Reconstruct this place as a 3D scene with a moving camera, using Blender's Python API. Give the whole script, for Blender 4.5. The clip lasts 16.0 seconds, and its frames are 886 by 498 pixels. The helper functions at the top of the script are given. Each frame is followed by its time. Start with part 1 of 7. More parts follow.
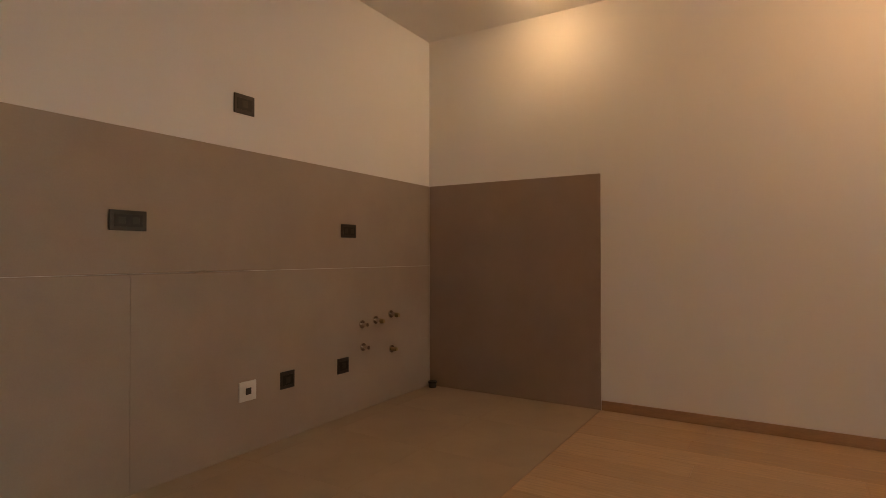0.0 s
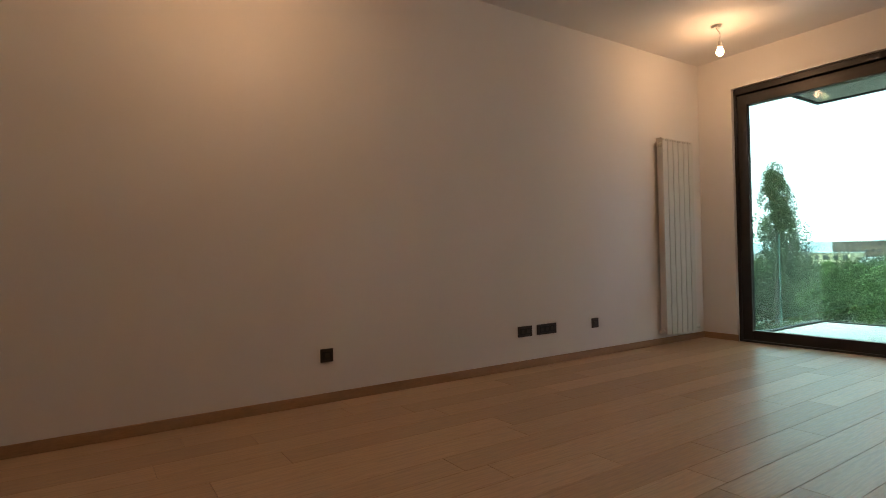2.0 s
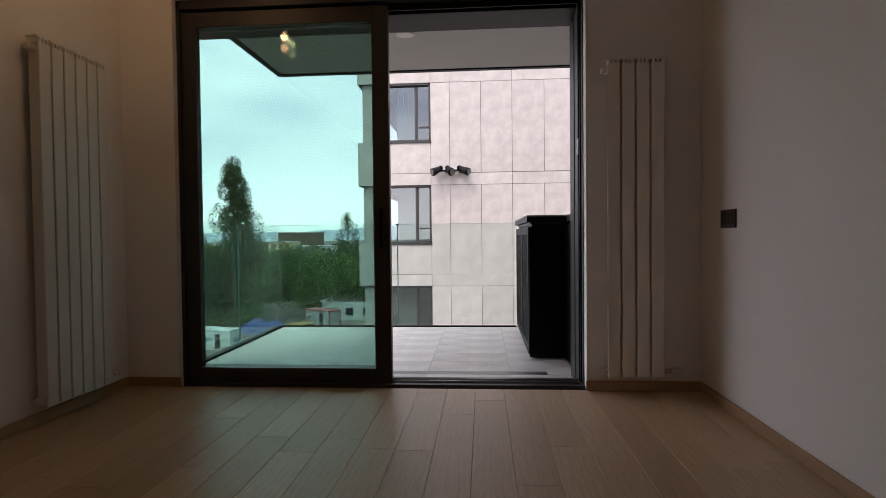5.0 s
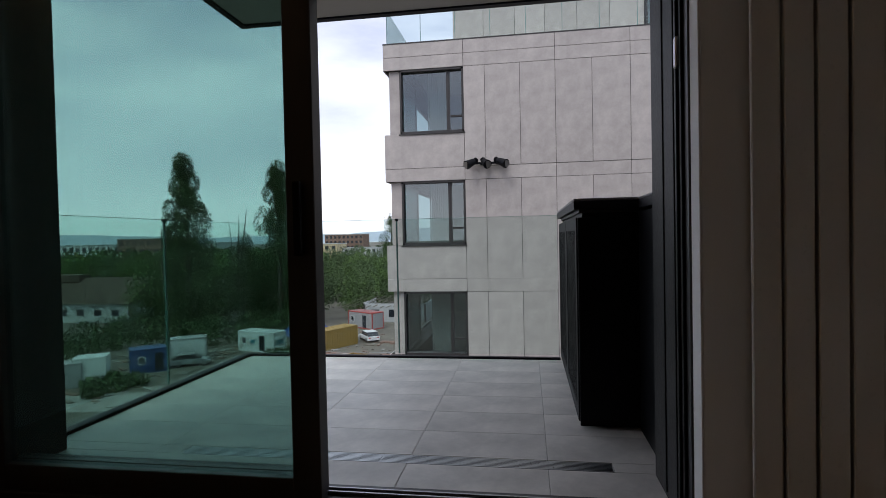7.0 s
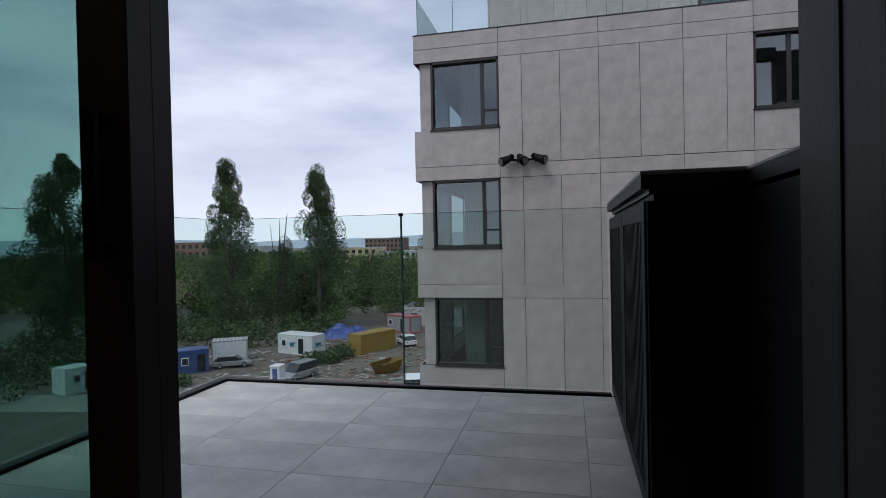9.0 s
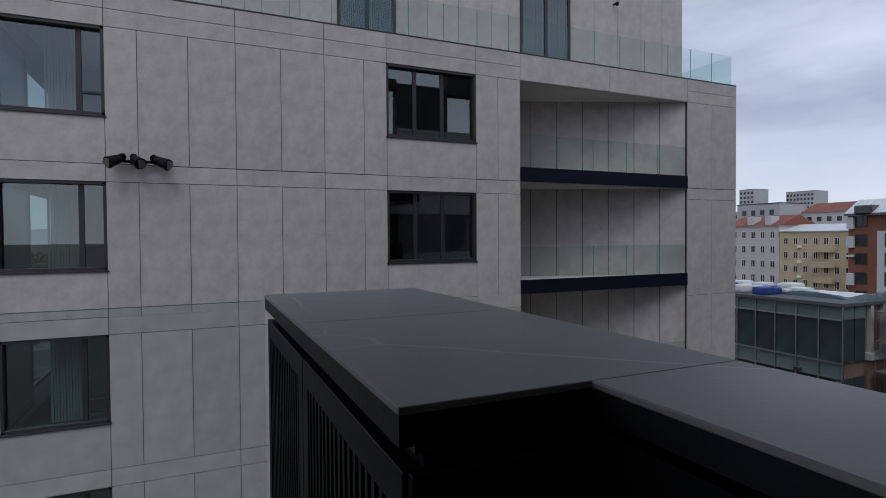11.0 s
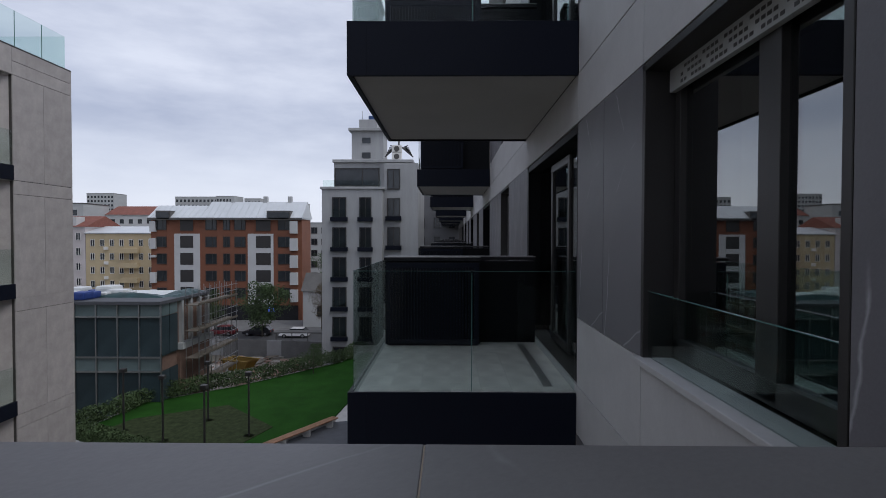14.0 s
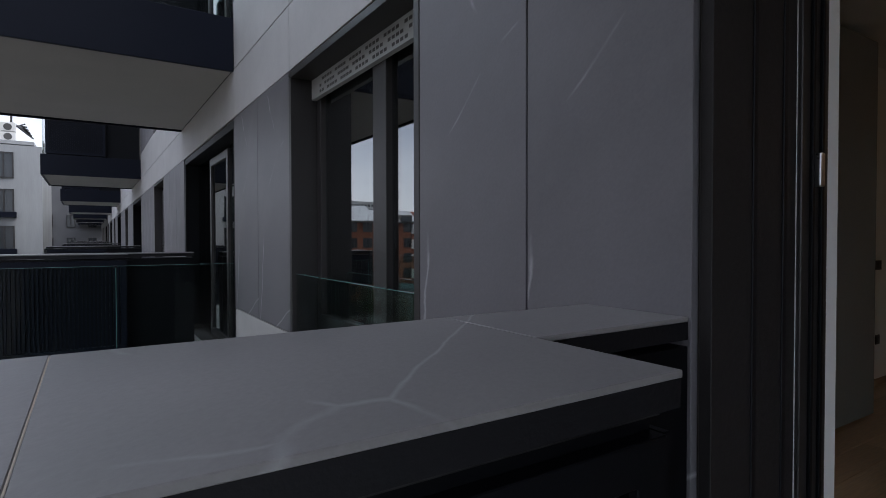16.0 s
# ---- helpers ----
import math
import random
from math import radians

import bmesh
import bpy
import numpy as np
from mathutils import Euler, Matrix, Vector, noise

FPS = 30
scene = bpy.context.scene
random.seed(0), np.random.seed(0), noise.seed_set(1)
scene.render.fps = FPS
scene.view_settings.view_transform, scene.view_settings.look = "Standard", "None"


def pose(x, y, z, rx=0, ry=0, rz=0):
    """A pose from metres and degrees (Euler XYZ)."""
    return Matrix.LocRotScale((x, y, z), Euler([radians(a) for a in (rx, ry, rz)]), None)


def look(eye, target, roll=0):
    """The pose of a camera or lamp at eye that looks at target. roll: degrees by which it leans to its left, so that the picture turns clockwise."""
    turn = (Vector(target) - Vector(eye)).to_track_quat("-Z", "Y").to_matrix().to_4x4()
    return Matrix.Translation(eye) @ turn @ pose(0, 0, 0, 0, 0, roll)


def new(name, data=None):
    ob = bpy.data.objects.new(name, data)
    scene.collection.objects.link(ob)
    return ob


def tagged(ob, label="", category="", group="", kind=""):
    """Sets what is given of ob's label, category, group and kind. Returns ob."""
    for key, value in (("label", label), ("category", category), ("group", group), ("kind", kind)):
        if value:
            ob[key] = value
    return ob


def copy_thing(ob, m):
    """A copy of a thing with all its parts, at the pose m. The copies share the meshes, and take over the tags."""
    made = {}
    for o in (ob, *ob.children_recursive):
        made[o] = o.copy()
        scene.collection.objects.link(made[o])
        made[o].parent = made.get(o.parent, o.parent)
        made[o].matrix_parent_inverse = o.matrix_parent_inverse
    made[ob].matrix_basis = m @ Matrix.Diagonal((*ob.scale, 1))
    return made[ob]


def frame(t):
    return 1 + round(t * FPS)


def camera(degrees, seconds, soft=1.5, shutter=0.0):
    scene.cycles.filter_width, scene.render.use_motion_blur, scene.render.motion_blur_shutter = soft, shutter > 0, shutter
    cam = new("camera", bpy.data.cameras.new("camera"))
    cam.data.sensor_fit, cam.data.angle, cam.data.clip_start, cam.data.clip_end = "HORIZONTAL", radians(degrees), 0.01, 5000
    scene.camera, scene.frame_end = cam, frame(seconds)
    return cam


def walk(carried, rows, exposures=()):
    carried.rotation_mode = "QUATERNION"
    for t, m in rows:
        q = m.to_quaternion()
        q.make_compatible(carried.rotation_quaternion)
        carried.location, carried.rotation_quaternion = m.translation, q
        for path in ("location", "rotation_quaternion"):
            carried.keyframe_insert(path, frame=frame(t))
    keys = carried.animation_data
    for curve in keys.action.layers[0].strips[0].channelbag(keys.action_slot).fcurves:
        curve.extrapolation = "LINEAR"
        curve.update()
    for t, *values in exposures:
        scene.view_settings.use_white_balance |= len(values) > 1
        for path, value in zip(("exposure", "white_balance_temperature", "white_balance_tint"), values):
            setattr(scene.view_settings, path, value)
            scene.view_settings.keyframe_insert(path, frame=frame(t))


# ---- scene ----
cam = camera(78.0, 16.0, 0.9)

# the walk: seconds, eye, target, roll
PATH = [
    (0, (3.609, -5.587, 1.008), (1.905, -6.633, 1.033), 0.0),
    (0.5, (3.723, -5.627, 0.984), (1.786, -6.124, 1.023), -0.6),
    (1, (3.781, -5.665, 0.891), (1.79, -5.494, 0.973), -0.8),
    (1.5, (3.751, -5.619, 0.887), (1.862, -4.967, 0.941), -1.8),
    (2, (3.33, -5.532, 0.915), (1.665, -4.424, 0.942), -1.2),
    (2.5, (3.001, -5.354, 0.985), (1.627, -3.901, 0.973), -0.5),
    (3, (2.774, -5.044, 1.032), (1.77, -3.315, 0.999), -0.3),
    (3.5, (2.635, -4.696, 1.009), (1.925, -2.826, 0.972), -0.4),
    (4, (2.474, -4.318, 0.969), (1.958, -2.386, 0.93), -0.5),
    (4.5, (2.389, -3.917, 0.957), (2.098, -1.939, 0.912), -0.6),
    (5, (2.367, -3.469, 0.976), (2.222, -1.475, 0.929), -0.6),
    (7.5, (2.535, -1.471, 0.935), (2.13, 0.487, 0.899), -1.2),
    (8, (2.551, -1.264, 0.887), (2.028, 0.666, 0.862), -1.2),
    (8.2, (2.543, -1.174, 0.869), (1.987, 0.747, 0.847), -1.3),
    (10.3, (2.472, 0.108, 1.211), (2.744, 2.089, 1.175), -0.7),
    (10.5, (2.473, 0.236, 1.272), (2.917, 2.186, 1.235), -0.6),
    (11, (2.494, 0.515, 1.378), (3.31, 2.341, 1.337), -0.4),
    (11.5, (2.524, 0.792, 1.462), (3.677, 2.426, 1.41), 0.0),
    (12, (2.53, 1.102, 1.483), (3.977, 2.481, 1.431), 0.1),
    (12.5, (2.64, 1.476, 1.486), (4.326, 2.55, 1.433), 0.2),
    (13, (2.69, 1.755, 1.472), (4.551, 2.486, 1.421), 0.2),
    (13.5, (2.68, 1.957, 1.465), (4.646, 2.32, 1.416), 0.2),
    (14, (2.628, 2.008, 1.444), (4.628, 2.031, 1.401), 0.1),
    (14.5, (2.49, 2.057, 1.438), (4.47, 1.781, 1.394), -0.2),
    (15, (2.418, 2.078, 1.427), (4.341, 1.53, 1.385), -0.1),
    (15.5, (2.274, 2.05, 1.423), (4.104, 1.246, 1.374), -0.1),
    (16, (2.238, 1.983, 1.348), (3.917, 0.897, 1.31), -0.1),
]
EXPOSURES = [(0.0, 4.35, 7450, 18), (1.0, 4.2, 7250, 18), (2.0, 3.6, 6750, 18), (2.5, 3.25, 6700, 18), (3.5, 2.85, 6850, 18), (4.5, 2.3, 6950, 18), (5.0, 1.95, 6900, 18),
             (7.5, 0.6, 6250, 11), (8.2, 0.4, 6150, 11), (10.5, -0.05, 6000, 10), (12.5, -0.05, 6100, 10), (14.0, 0.08, 6200, 10), (15.0, 0.25, 6250, 10), (16.0, 0.9, 6250, 9)]
walk(cam, [(t, look(eye, target, roll)) for t, eye, target, roll in PATH], EXPOSURES)

# ---------------------------------------------------------------- helpers


def mesh_from(bm, name):
    me = bpy.data.meshes.new(name)
    bm.to_mesh(me)
    bm.free()
    return me


def box_into(bm, x0, x1, y0, y1, z0, z1):
    vs = [bm.verts.new(c) for c in ((x0, y0, z0), (x1, y0, z0), (x1, y1, z0), (x0, y1, z0),
                                    (x0, y0, z1), (x1, y0, z1), (x1, y1, z1), (x0, y1, z1))]
    for f in ((0, 3, 2, 1), (4, 5, 6, 7), (0, 1, 5, 4), (1, 2, 6, 5), (2, 3, 7, 6), (3, 0, 4, 7)):
        bm.faces.new([vs[i] for i in f])
    return vs


def bevelled(bm, w, seg=1):
    if w > 0:
        bmesh.ops.bevel(bm, geom=list(bm.edges), offset=w, segments=seg, affect="EDGES", profile=0.6)
    return bm


def boxes(*cells, bevel=0.0, seg=1):
    """A bmesh of boxes (x0, x1, y0, y1, z0, z1), bevelled."""
    bm = bmesh.new()
    for c in cells:
        box_into(bm, *c)
    return bevelled(bm, bevel, seg)


def tube(bm, a, b, r, r2=None, n=12):
    a, b = Vector(a), Vector(b)
    d = b - a
    m = Matrix.Translation((a + b) / 2) @ d.to_track_quat("Z", "Y").to_matrix().to_4x4()
    bmesh.ops.create_cone(bm, cap_ends=True, segments=n, radius1=r, radius2=r if r2 is None else r2, depth=d.length, matrix=m)
    return bm


def tubes(*cells, n=12):
    bm = bmesh.new()
    for c in cells:
        tube(bm, *c, n=n)
    return bm


def ball(bm, at, r, scale=(1, 1, 1), n=12):
    m = Matrix.Translation(at) @ Matrix.Diagonal((*scale, 1))
    bmesh.ops.create_uvsphere(bm, u_segments=n, v_segments=max(6, n * 2 // 3), radius=r, matrix=m)
    return bm


def ring(x0, x1, y0, y1, z0, z1, side, foot):
    """One frame in the y-z plane: stiles of width side, rails of height foot."""
    bm = bmesh.new()
    loops = []
    for x in (x0, x1):
        for a, b, c, d in ((y0, y1, z0, z1), (y0 + side, y1 - side, z0 + foot, z1 - foot)):
            loops.append([bm.verts.new(v) for v in ((x, a, c), (x, b, c), (x, b, d), (x, a, d))])
    fo, fi, bo, bi = loops
    for i in range(4):
        j = (i + 1) % 4
        bm.faces.new((fo[i], fi[i], fi[j], fo[j]))
        bm.faces.new((bo[i], bo[j], bi[j], bi[i]))
        bm.faces.new((fo[i], fo[j], bo[j], bo[i]))
        bm.faces.new((fi[i], bi[i], bi[j], fi[j]))
    bmesh.ops.recalc_face_normals(bm, faces=bm.faces)
    return bevelled(bm, 0.002)


def poly_prism(bm, pts, z0, z1):
    """An upright prism on the plan polygon pts (counter-clockwise)."""
    lo = [bm.verts.new((x, y, z0)) for x, y in pts]
    hi = [bm.verts.new((x, y, z1)) for x, y in pts]
    bm.faces.new(lo[::-1])
    bm.faces.new(hi)
    n = len(pts)
    for i in range(n):
        j = (i + 1) % n
        bm.faces.new((lo[i], lo[j], hi[j], hi[i]))
    return bm


def thing(name, at, label, category, group="", kind=""):
    ob = new(name)
    ob.location = at
    ob.empty_display_size = 0.1
    return tagged(ob, label, category, group, kind)


def world_at(ob):
    m = ob.matrix_basis.copy()
    p, o = ob.parent, ob
    while p is not None:
        m = p.matrix_basis @ o.matrix_parent_inverse @ m
        o, p = p, p.parent
    return m


def part(name, bm, material, parent=None, label="", smooth=False):
    """One mesh object in world coordinates, under a thing or a part."""
    me = mesh_from(bm, name)
    ob = new(name, me)
    me.materials.append(material)
    if smooth:
        for p in me.polygons:
            p.use_smooth = True
    if parent is not None:
        ob.parent = parent
        ob.matrix_parent_inverse = world_at(parent).inverted()
    if label:
        tagged(ob, label)
    return ob


def piece(name, me, at, parent):
    """One of many alike pieces on a shared mesh, at a place in the world."""
    ob = new(name, me)
    ob.parent = parent
    ob.matrix_parent_inverse = world_at(parent).inverted()
    ob.location = at
    return ob


def shared_box(name, sx, sy, sz, material, bevel=0.0, store={}):
    key = (name, round(sx, 4), round(sy, 4), round(sz, 4), material.name)
    if key not in store:
        me = mesh_from(boxes((-sx / 2, sx / 2, -sy / 2, sy / 2, -sz / 2, sz / 2), bevel=bevel), name)
        me.materials.append(material)
        store[key] = me
    return store[key]


def structure(name, bm, material, label, category):
    return tagged(part(name, bm, material), label, category, kind="structure")


# ---------------------------------------------------------------- materials


def node_material(name):
    m = bpy.data.materials.new(name)
    m.use_nodes = True
    return m, m.node_tree.nodes, m.node_tree.links, m.node_tree.nodes["Principled BSDF"]


def coords(ns, ls, scale, stretch=(1, 1, 1)):
    tc = ns.new("ShaderNodeTexCoord")
    mp = ns.new("ShaderNodeMapping")
    mp.inputs["Scale"].default_value = [scale * s for s in stretch]
    ls.new(tc.outputs["Object"], mp.inputs["Vector"])
    return mp.outputs["Vector"]


def mixed(ns, ls, fac, a, b, mode="MIX"):
    mx = ns.new("ShaderNodeMix")
    mx.data_type, mx.blend_type = "RGBA", mode
    for sock, v in ((mx.inputs[0], fac), (mx.inputs[6], a), (mx.inputs[7], b)):
        if hasattr(v, "links"):
            ls.new(v, sock)
        elif isinstance(v, (int, float)):
            sock.default_value = v
        else:
            sock.default_value = (*v, 1)
    return mx.outputs[2]


def ramp(ns, ls, fac, lo, hi):
    mr = ns.new("ShaderNodeMapRange")
    mr.inputs[1].default_value, mr.inputs[2].default_value = lo, hi
    ls.new(fac, mr.inputs[0])
    return mr.outputs[0]


def noise_tex(ns, ls, vec, scale, detail=4.0, rough=0.6):
    n = ns.new("ShaderNodeTexNoise")
    n.inputs["Scale"].default_value, n.inputs["Detail"].default_value, n.inputs["Roughness"].default_value = scale, detail, rough
    ls.new(vec, n.inputs["Vector"])
    return n.outputs["Fac"]


def surface(name, color, rough=0.6, metal=0.0, blotch=0.15, blotch_scale=1.5, grain=0.08, grain_scale=60, bump=0.1,
            vary=0.0, stretch=(1, 1, 1), dark=None, spec=0.5):
    """A worn surface: large stains and fine grain in colour, roughness and relief."""
    m, ns, ls, b = node_material(name)
    vec = coords(ns, ls, 1.0, stretch)
    big = ramp(ns, ls, noise_tex(ns, ls, vec, blotch_scale), 0.3, 0.7)
    fine = noise_tex(ns, ls, vec, grain_scale, 3.0)
    low = dark or [c * (1 - blotch) for c in color]
    high = [min(1, c * (1 + blotch * 0.5)) for c in color] if dark is None else color
    col = mixed(ns, ls, big, low, high)
    g = ramp(ns, ls, fine, 0.25, 0.75)
    col = mixed(ns, ls, g, mixed(ns, ls, grain, col, (0, 0, 0)), col)
    if vary:
        oi = ns.new("ShaderNodeObjectInfo")
        col = mixed(ns, ls, ramp(ns, ls, oi.outputs["Random"], 0.0, 1.0), mixed(ns, ls, vary, col, (0, 0, 0)), col)
    ls.new(col, b.inputs["Base Color"])
    rr = ns.new("ShaderNodeMapRange")
    rr.inputs[3].default_value, rr.inputs[4].default_value = max(0.02, rough - 0.08), min(1, rough + 0.08)
    ls.new(fine, rr.inputs[0])
    ls.new(rr.outputs[0], b.inputs["Roughness"])
    b.inputs["Metallic"].default_value = metal
    b.inputs["Specular IOR Level"].default_value = spec
    if bump:
        bp = ns.new("ShaderNodeBump")
        bp.inputs["Strength"].default_value, bp.inputs["Distance"].default_value = bump, 0.01
        ls.new(fine, bp.inputs["Height"])
        ls.new(bp.outputs["Normal"], b.inputs["Normal"])
    return m


def oak_material(name, tones, rough=0.42):
    """Oiled oak boards along y: streaks, cathedral grain, a tone of its own per board."""
    m, ns, ls, b = node_material(name)
    tc = ns.new("ShaderNodeTexCoord")
    oi = ns.new("ShaderNodeObjectInfo")
    add = ns.new("ShaderNodeVectorMath")
    comb = ns.new("ShaderNodeCombineXYZ")
    mul = ns.new("ShaderNodeMath")
    mul.operation = "MULTIPLY"
    mul.inputs[1].default_value = 37.0
    ls.new(oi.outputs["Random"], mul.inputs[0])
    for i in range(3):
        ls.new(mul.outputs[0], comb.inputs[i])
    ls.new(tc.outputs["Object"], add.inputs[0])
    ls.new(comb.outputs[0], add.inputs[1])
    mp = ns.new("ShaderNodeMapping")
    mp.inputs["Scale"].default_value = (1.0, 0.12, 1.0)
    ls.new(add.outputs[0], mp.inputs["Vector"])
    vec = mp.outputs[0]
    wave = ns.new("ShaderNodeTexWave")
    wave.wave_type, wave.bands_direction = "BANDS", "X"
    wave.inputs["Scale"].default_value, wave.inputs["Distortion"].default_value = 9.0, 9.0
    wave.inputs["Detail"].default_value, wave.inputs["Detail Scale"].default_value = 3.0, 1.2
    ls.new(vec, wave.inputs["Vector"])
    streak = noise_tex(ns, ls, vec, 90, 3)
    tone = mixed(ns, ls, ramp(ns, ls, oi.outputs["Random"], 0, 1), tones[0], tones[1])
    g = ramp(ns, ls, wave.outputs["Fac"], 0.0, 0.35)
    col = mixed(ns, ls, g, mixed(ns, ls, 0.13, tone, (0.10, 0.05, 0.025)), tone)
    col = mixed(ns, ls, ramp(ns, ls, streak, 0.35, 0.7), mixed(ns, ls, 0.16, col, (0.08, 0.04, 0.02)), col)
    ls.new(col, b.inputs["Base Color"])
    rr = ns.new("ShaderNodeMapRange")
    rr.inputs[3].default_value, rr.inputs[4].default_value = rough - 0.04, rough + 0.06
    ls.new(wave.outputs["Fac"], rr.inputs[0])
    ls.new(rr.outputs[0], b.inputs["Roughness"])
    bp = ns.new("ShaderNodeBump")
    bp.inputs["Strength"].default_value, bp.inputs["Distance"].default_value = 0.012, 0.002
    ls.new(wave.outputs["Fac"], bp.inputs["Height"])
    ls.new(bp.outputs["Normal"], b.inputs["Normal"])
    return m


def veined_material(name, color, rough=0.45, amount=0.5, scale=0.55):
    """Dark slate-like slab with sparse pale veins and cloudy staining."""
    m, ns, ls, b = node_material(name)
    at = coords(ns, ls, 1.0)
    run = (-0.62, 0.55, 0.56)                        # the veins' direction
    along = ns.new("ShaderNodeVectorMath")
    along.operation = "DOT_PRODUCT"
    along.inputs[1].default_value = run
    ls.new(at, along.inputs[0])
    pull = ns.new("ShaderNodeVectorMath")
    pull.operation = "SCALE"
    pull.inputs[0].default_value = [-0.78 * c for c in run]
    ls.new(along.outputs["Value"], pull.inputs["Scale"])
    longer = ns.new("ShaderNodeVectorMath")
    ls.new(at, longer.inputs[0])
    ls.new(pull.outputs[0], longer.inputs[1])
    vec = longer.outputs[0]
    warp = ns.new("ShaderNodeTexNoise")
    warp.inputs["Scale"].default_value, warp.inputs["Detail"].default_value = 3.0, 5.0
    ls.new(vec, warp.inputs["Vector"])
    vm = ns.new("ShaderNodeVectorMath")
    vm.operation = "MULTIPLY_ADD"
    vm.inputs[1].default_value = (0.09, 0.09, 0.09)
    ls.new(warp.outputs["Color"], vm.inputs[0])
    ls.new(vec, vm.inputs[2])
    vo = ns.new("ShaderNodeTexVoronoi")
    vo.feature = "DISTANCE_TO_EDGE"
    vo.inputs["Scale"].default_value = scale
    ls.new(vm.outputs[0], vo.inputs["Vector"])
    line = ramp(ns, ls, vo.outputs["Distance"], 0.008, 0.0)
    gate = ramp(ns, ls, noise_tex(ns, ls, vec, 1.7, 4), 0.45, 0.58)
    both = ns.new("ShaderNodeMath")
    both.operation = "MULTIPLY"
    ls.new(line, both.inputs[0])
    ls.new(gate, both.inputs[1])
    amt = ns.new("ShaderNodeMath")
    amt.operation = "MULTIPLY"
    amt.inputs[1].default_value = amount
    ls.new(both.outputs[0], amt.inputs[0])
    big = ramp(ns, ls, noise_tex(ns, ls, vec, 2.2, 6), 0.3, 0.7)
    base = mixed(ns, ls, big, [c * 0.82 for c in color], [c * 1.12 for c in color])
    fine = noise_tex(ns, ls, vec, 120, 3)
    base = mixed(ns, ls, ramp(ns, ls, fine, 0.3, 0.7), mixed(ns, ls, 0.1, base, (0, 0, 0)), base)
    ls.new(mixed(ns, ls, amt.outputs[0], base, (0.42, 0.42, 0.43)), b.inputs["Base Color"])
    rr = ns.new("ShaderNodeMapRange")
    rr.inputs[3].default_value, rr.inputs[4].default_value = rough - 0.08, rough + 0.12
    ls.new(big, rr.inputs[0])
    ls.new(rr.outputs[0], b.inputs["Roughness"])
    bp = ns.new("ShaderNodeBump")
    bp.inputs["Strength"].default_value, bp.inputs["Distance"].default_value = 0.06, 0.004
    ls.new(fine, bp.inputs["Height"])
    ls.new(bp.outputs["Normal"], b.inputs["Normal"])
    return m


def pane_material(name, tint, ior=1.5):
    """A clear pane: tinted passage, mirror gloss by Fresnel."""
    m, ns, ls, b = node_material(name)
    out = ns["Material Output"]
    ns.remove(b)
    tr = ns.new("ShaderNodeBsdfTransparent")
    tr.inputs["Color"].default_value = (*tint, 1)
    gl = ns.new("ShaderNodeBsdfGlossy")
    gl.inputs["Roughness"].default_value = 0.01
    lw = ns.new("ShaderNodeLayerWeight")
    lw.inputs["Blend"].default_value = 0.5
    pw5 = ns.new("ShaderNodeMath")
    pw5.operation, pw5.inputs[1].default_value = "POWER", 5.0
    ls.new(lw.outputs["Facing"], pw5.inputs[0])
    fr = ns.new("ShaderNodeMapRange")
    fr.inputs[3].default_value, fr.inputs[4].default_value = ((ior - 1) / (ior + 1)) ** 2, 1.0
    ls.new(pw5.outputs[0], fr.inputs[0])
    mx = ns.new("ShaderNodeMixShader")
    ls.new(fr.outputs[0], mx.inputs[0])
    ls.new(tr.outputs[0], mx.inputs[1])
    ls.new(gl.outputs[0], mx.inputs[2])
    ls.new(mx.outputs[0], out.inputs["Surface"])
    return m


def glow_material(name, color, strength):
    m, ns, ls, b = node_material(name)
    b.inputs["Base Color"].default_value = (*color, 1)
    b.inputs["Emission Color"].default_value = (*color, 1)
    b.inputs["Emission Strength"].default_value = strength
    return m


PAINT = surface("white_wall_paint", (0.86, 0.85, 0.83), 0.75, blotch=0.03, blotch_scale=0.8, grain=0.03, grain_scale=220, bump=0.05)
CEILING_PAINT = surface("ceiling_paint", (0.82, 0.81, 0.79), 0.8, blotch=0.02, grain=0.02, grain_scale=200, bump=0.04)
OAK = oak_material("oiled_oak", ((0.50, 0.335, 0.20), (0.64, 0.45, 0.285)), 0.39)
OAK_TRIM = surface("oak_skirting", (0.46, 0.28, 0.155), 0.5, blotch=0.15, blotch_scale=3, stretch=(1, 1, 6), grain=0.2, grain_scale=30)
JOINT = surface("dark_joint", (0.10, 0.075, 0.055), 0.8, blotch=0.1)
KITCHEN_SLAB = surface("taupe_porcelain_slab", (0.40, 0.33, 0.275), 0.5, blotch=0.1, blotch_scale=2.0, grain=0.06, grain_scale=150, bump=0.03)
KITCHEN_SLAB_DARK = surface("brown_porcelain_slab", (0.35, 0.265, 0.215), 0.45, blotch=0.1, blotch_scale=2.0, grain=0.06, grain_scale=150, bump=0.03)
KITCHEN_TILE = surface("beige_floor_tile", (0.46, 0.37, 0.28), 0.45, blotch=0.12, blotch_scale=2.5, grain=0.06, grain_scale=90, bump=0.03, vary=0.02)
FRAME_DARK = surface("bronze_grey_aluminium", (0.040, 0.037, 0.036), 0.42, metal=0.3, blotch=0.1, grain=0.05, grain_scale=200, bump=0.03)
LINING_DARK = surface("black_bronze_lining", (0.026, 0.024, 0.024), 0.5, spec=0.2, blotch=0.1, grain=0.05)
# near-black holds the slab edges' shade in its colour; shutter guides reuse it
EDGE_DARK = surface("shade_black_edge", (0.010, 0.010, 0.012), 0.5, spec=0.2, blotch=0.1, grain=0.05)
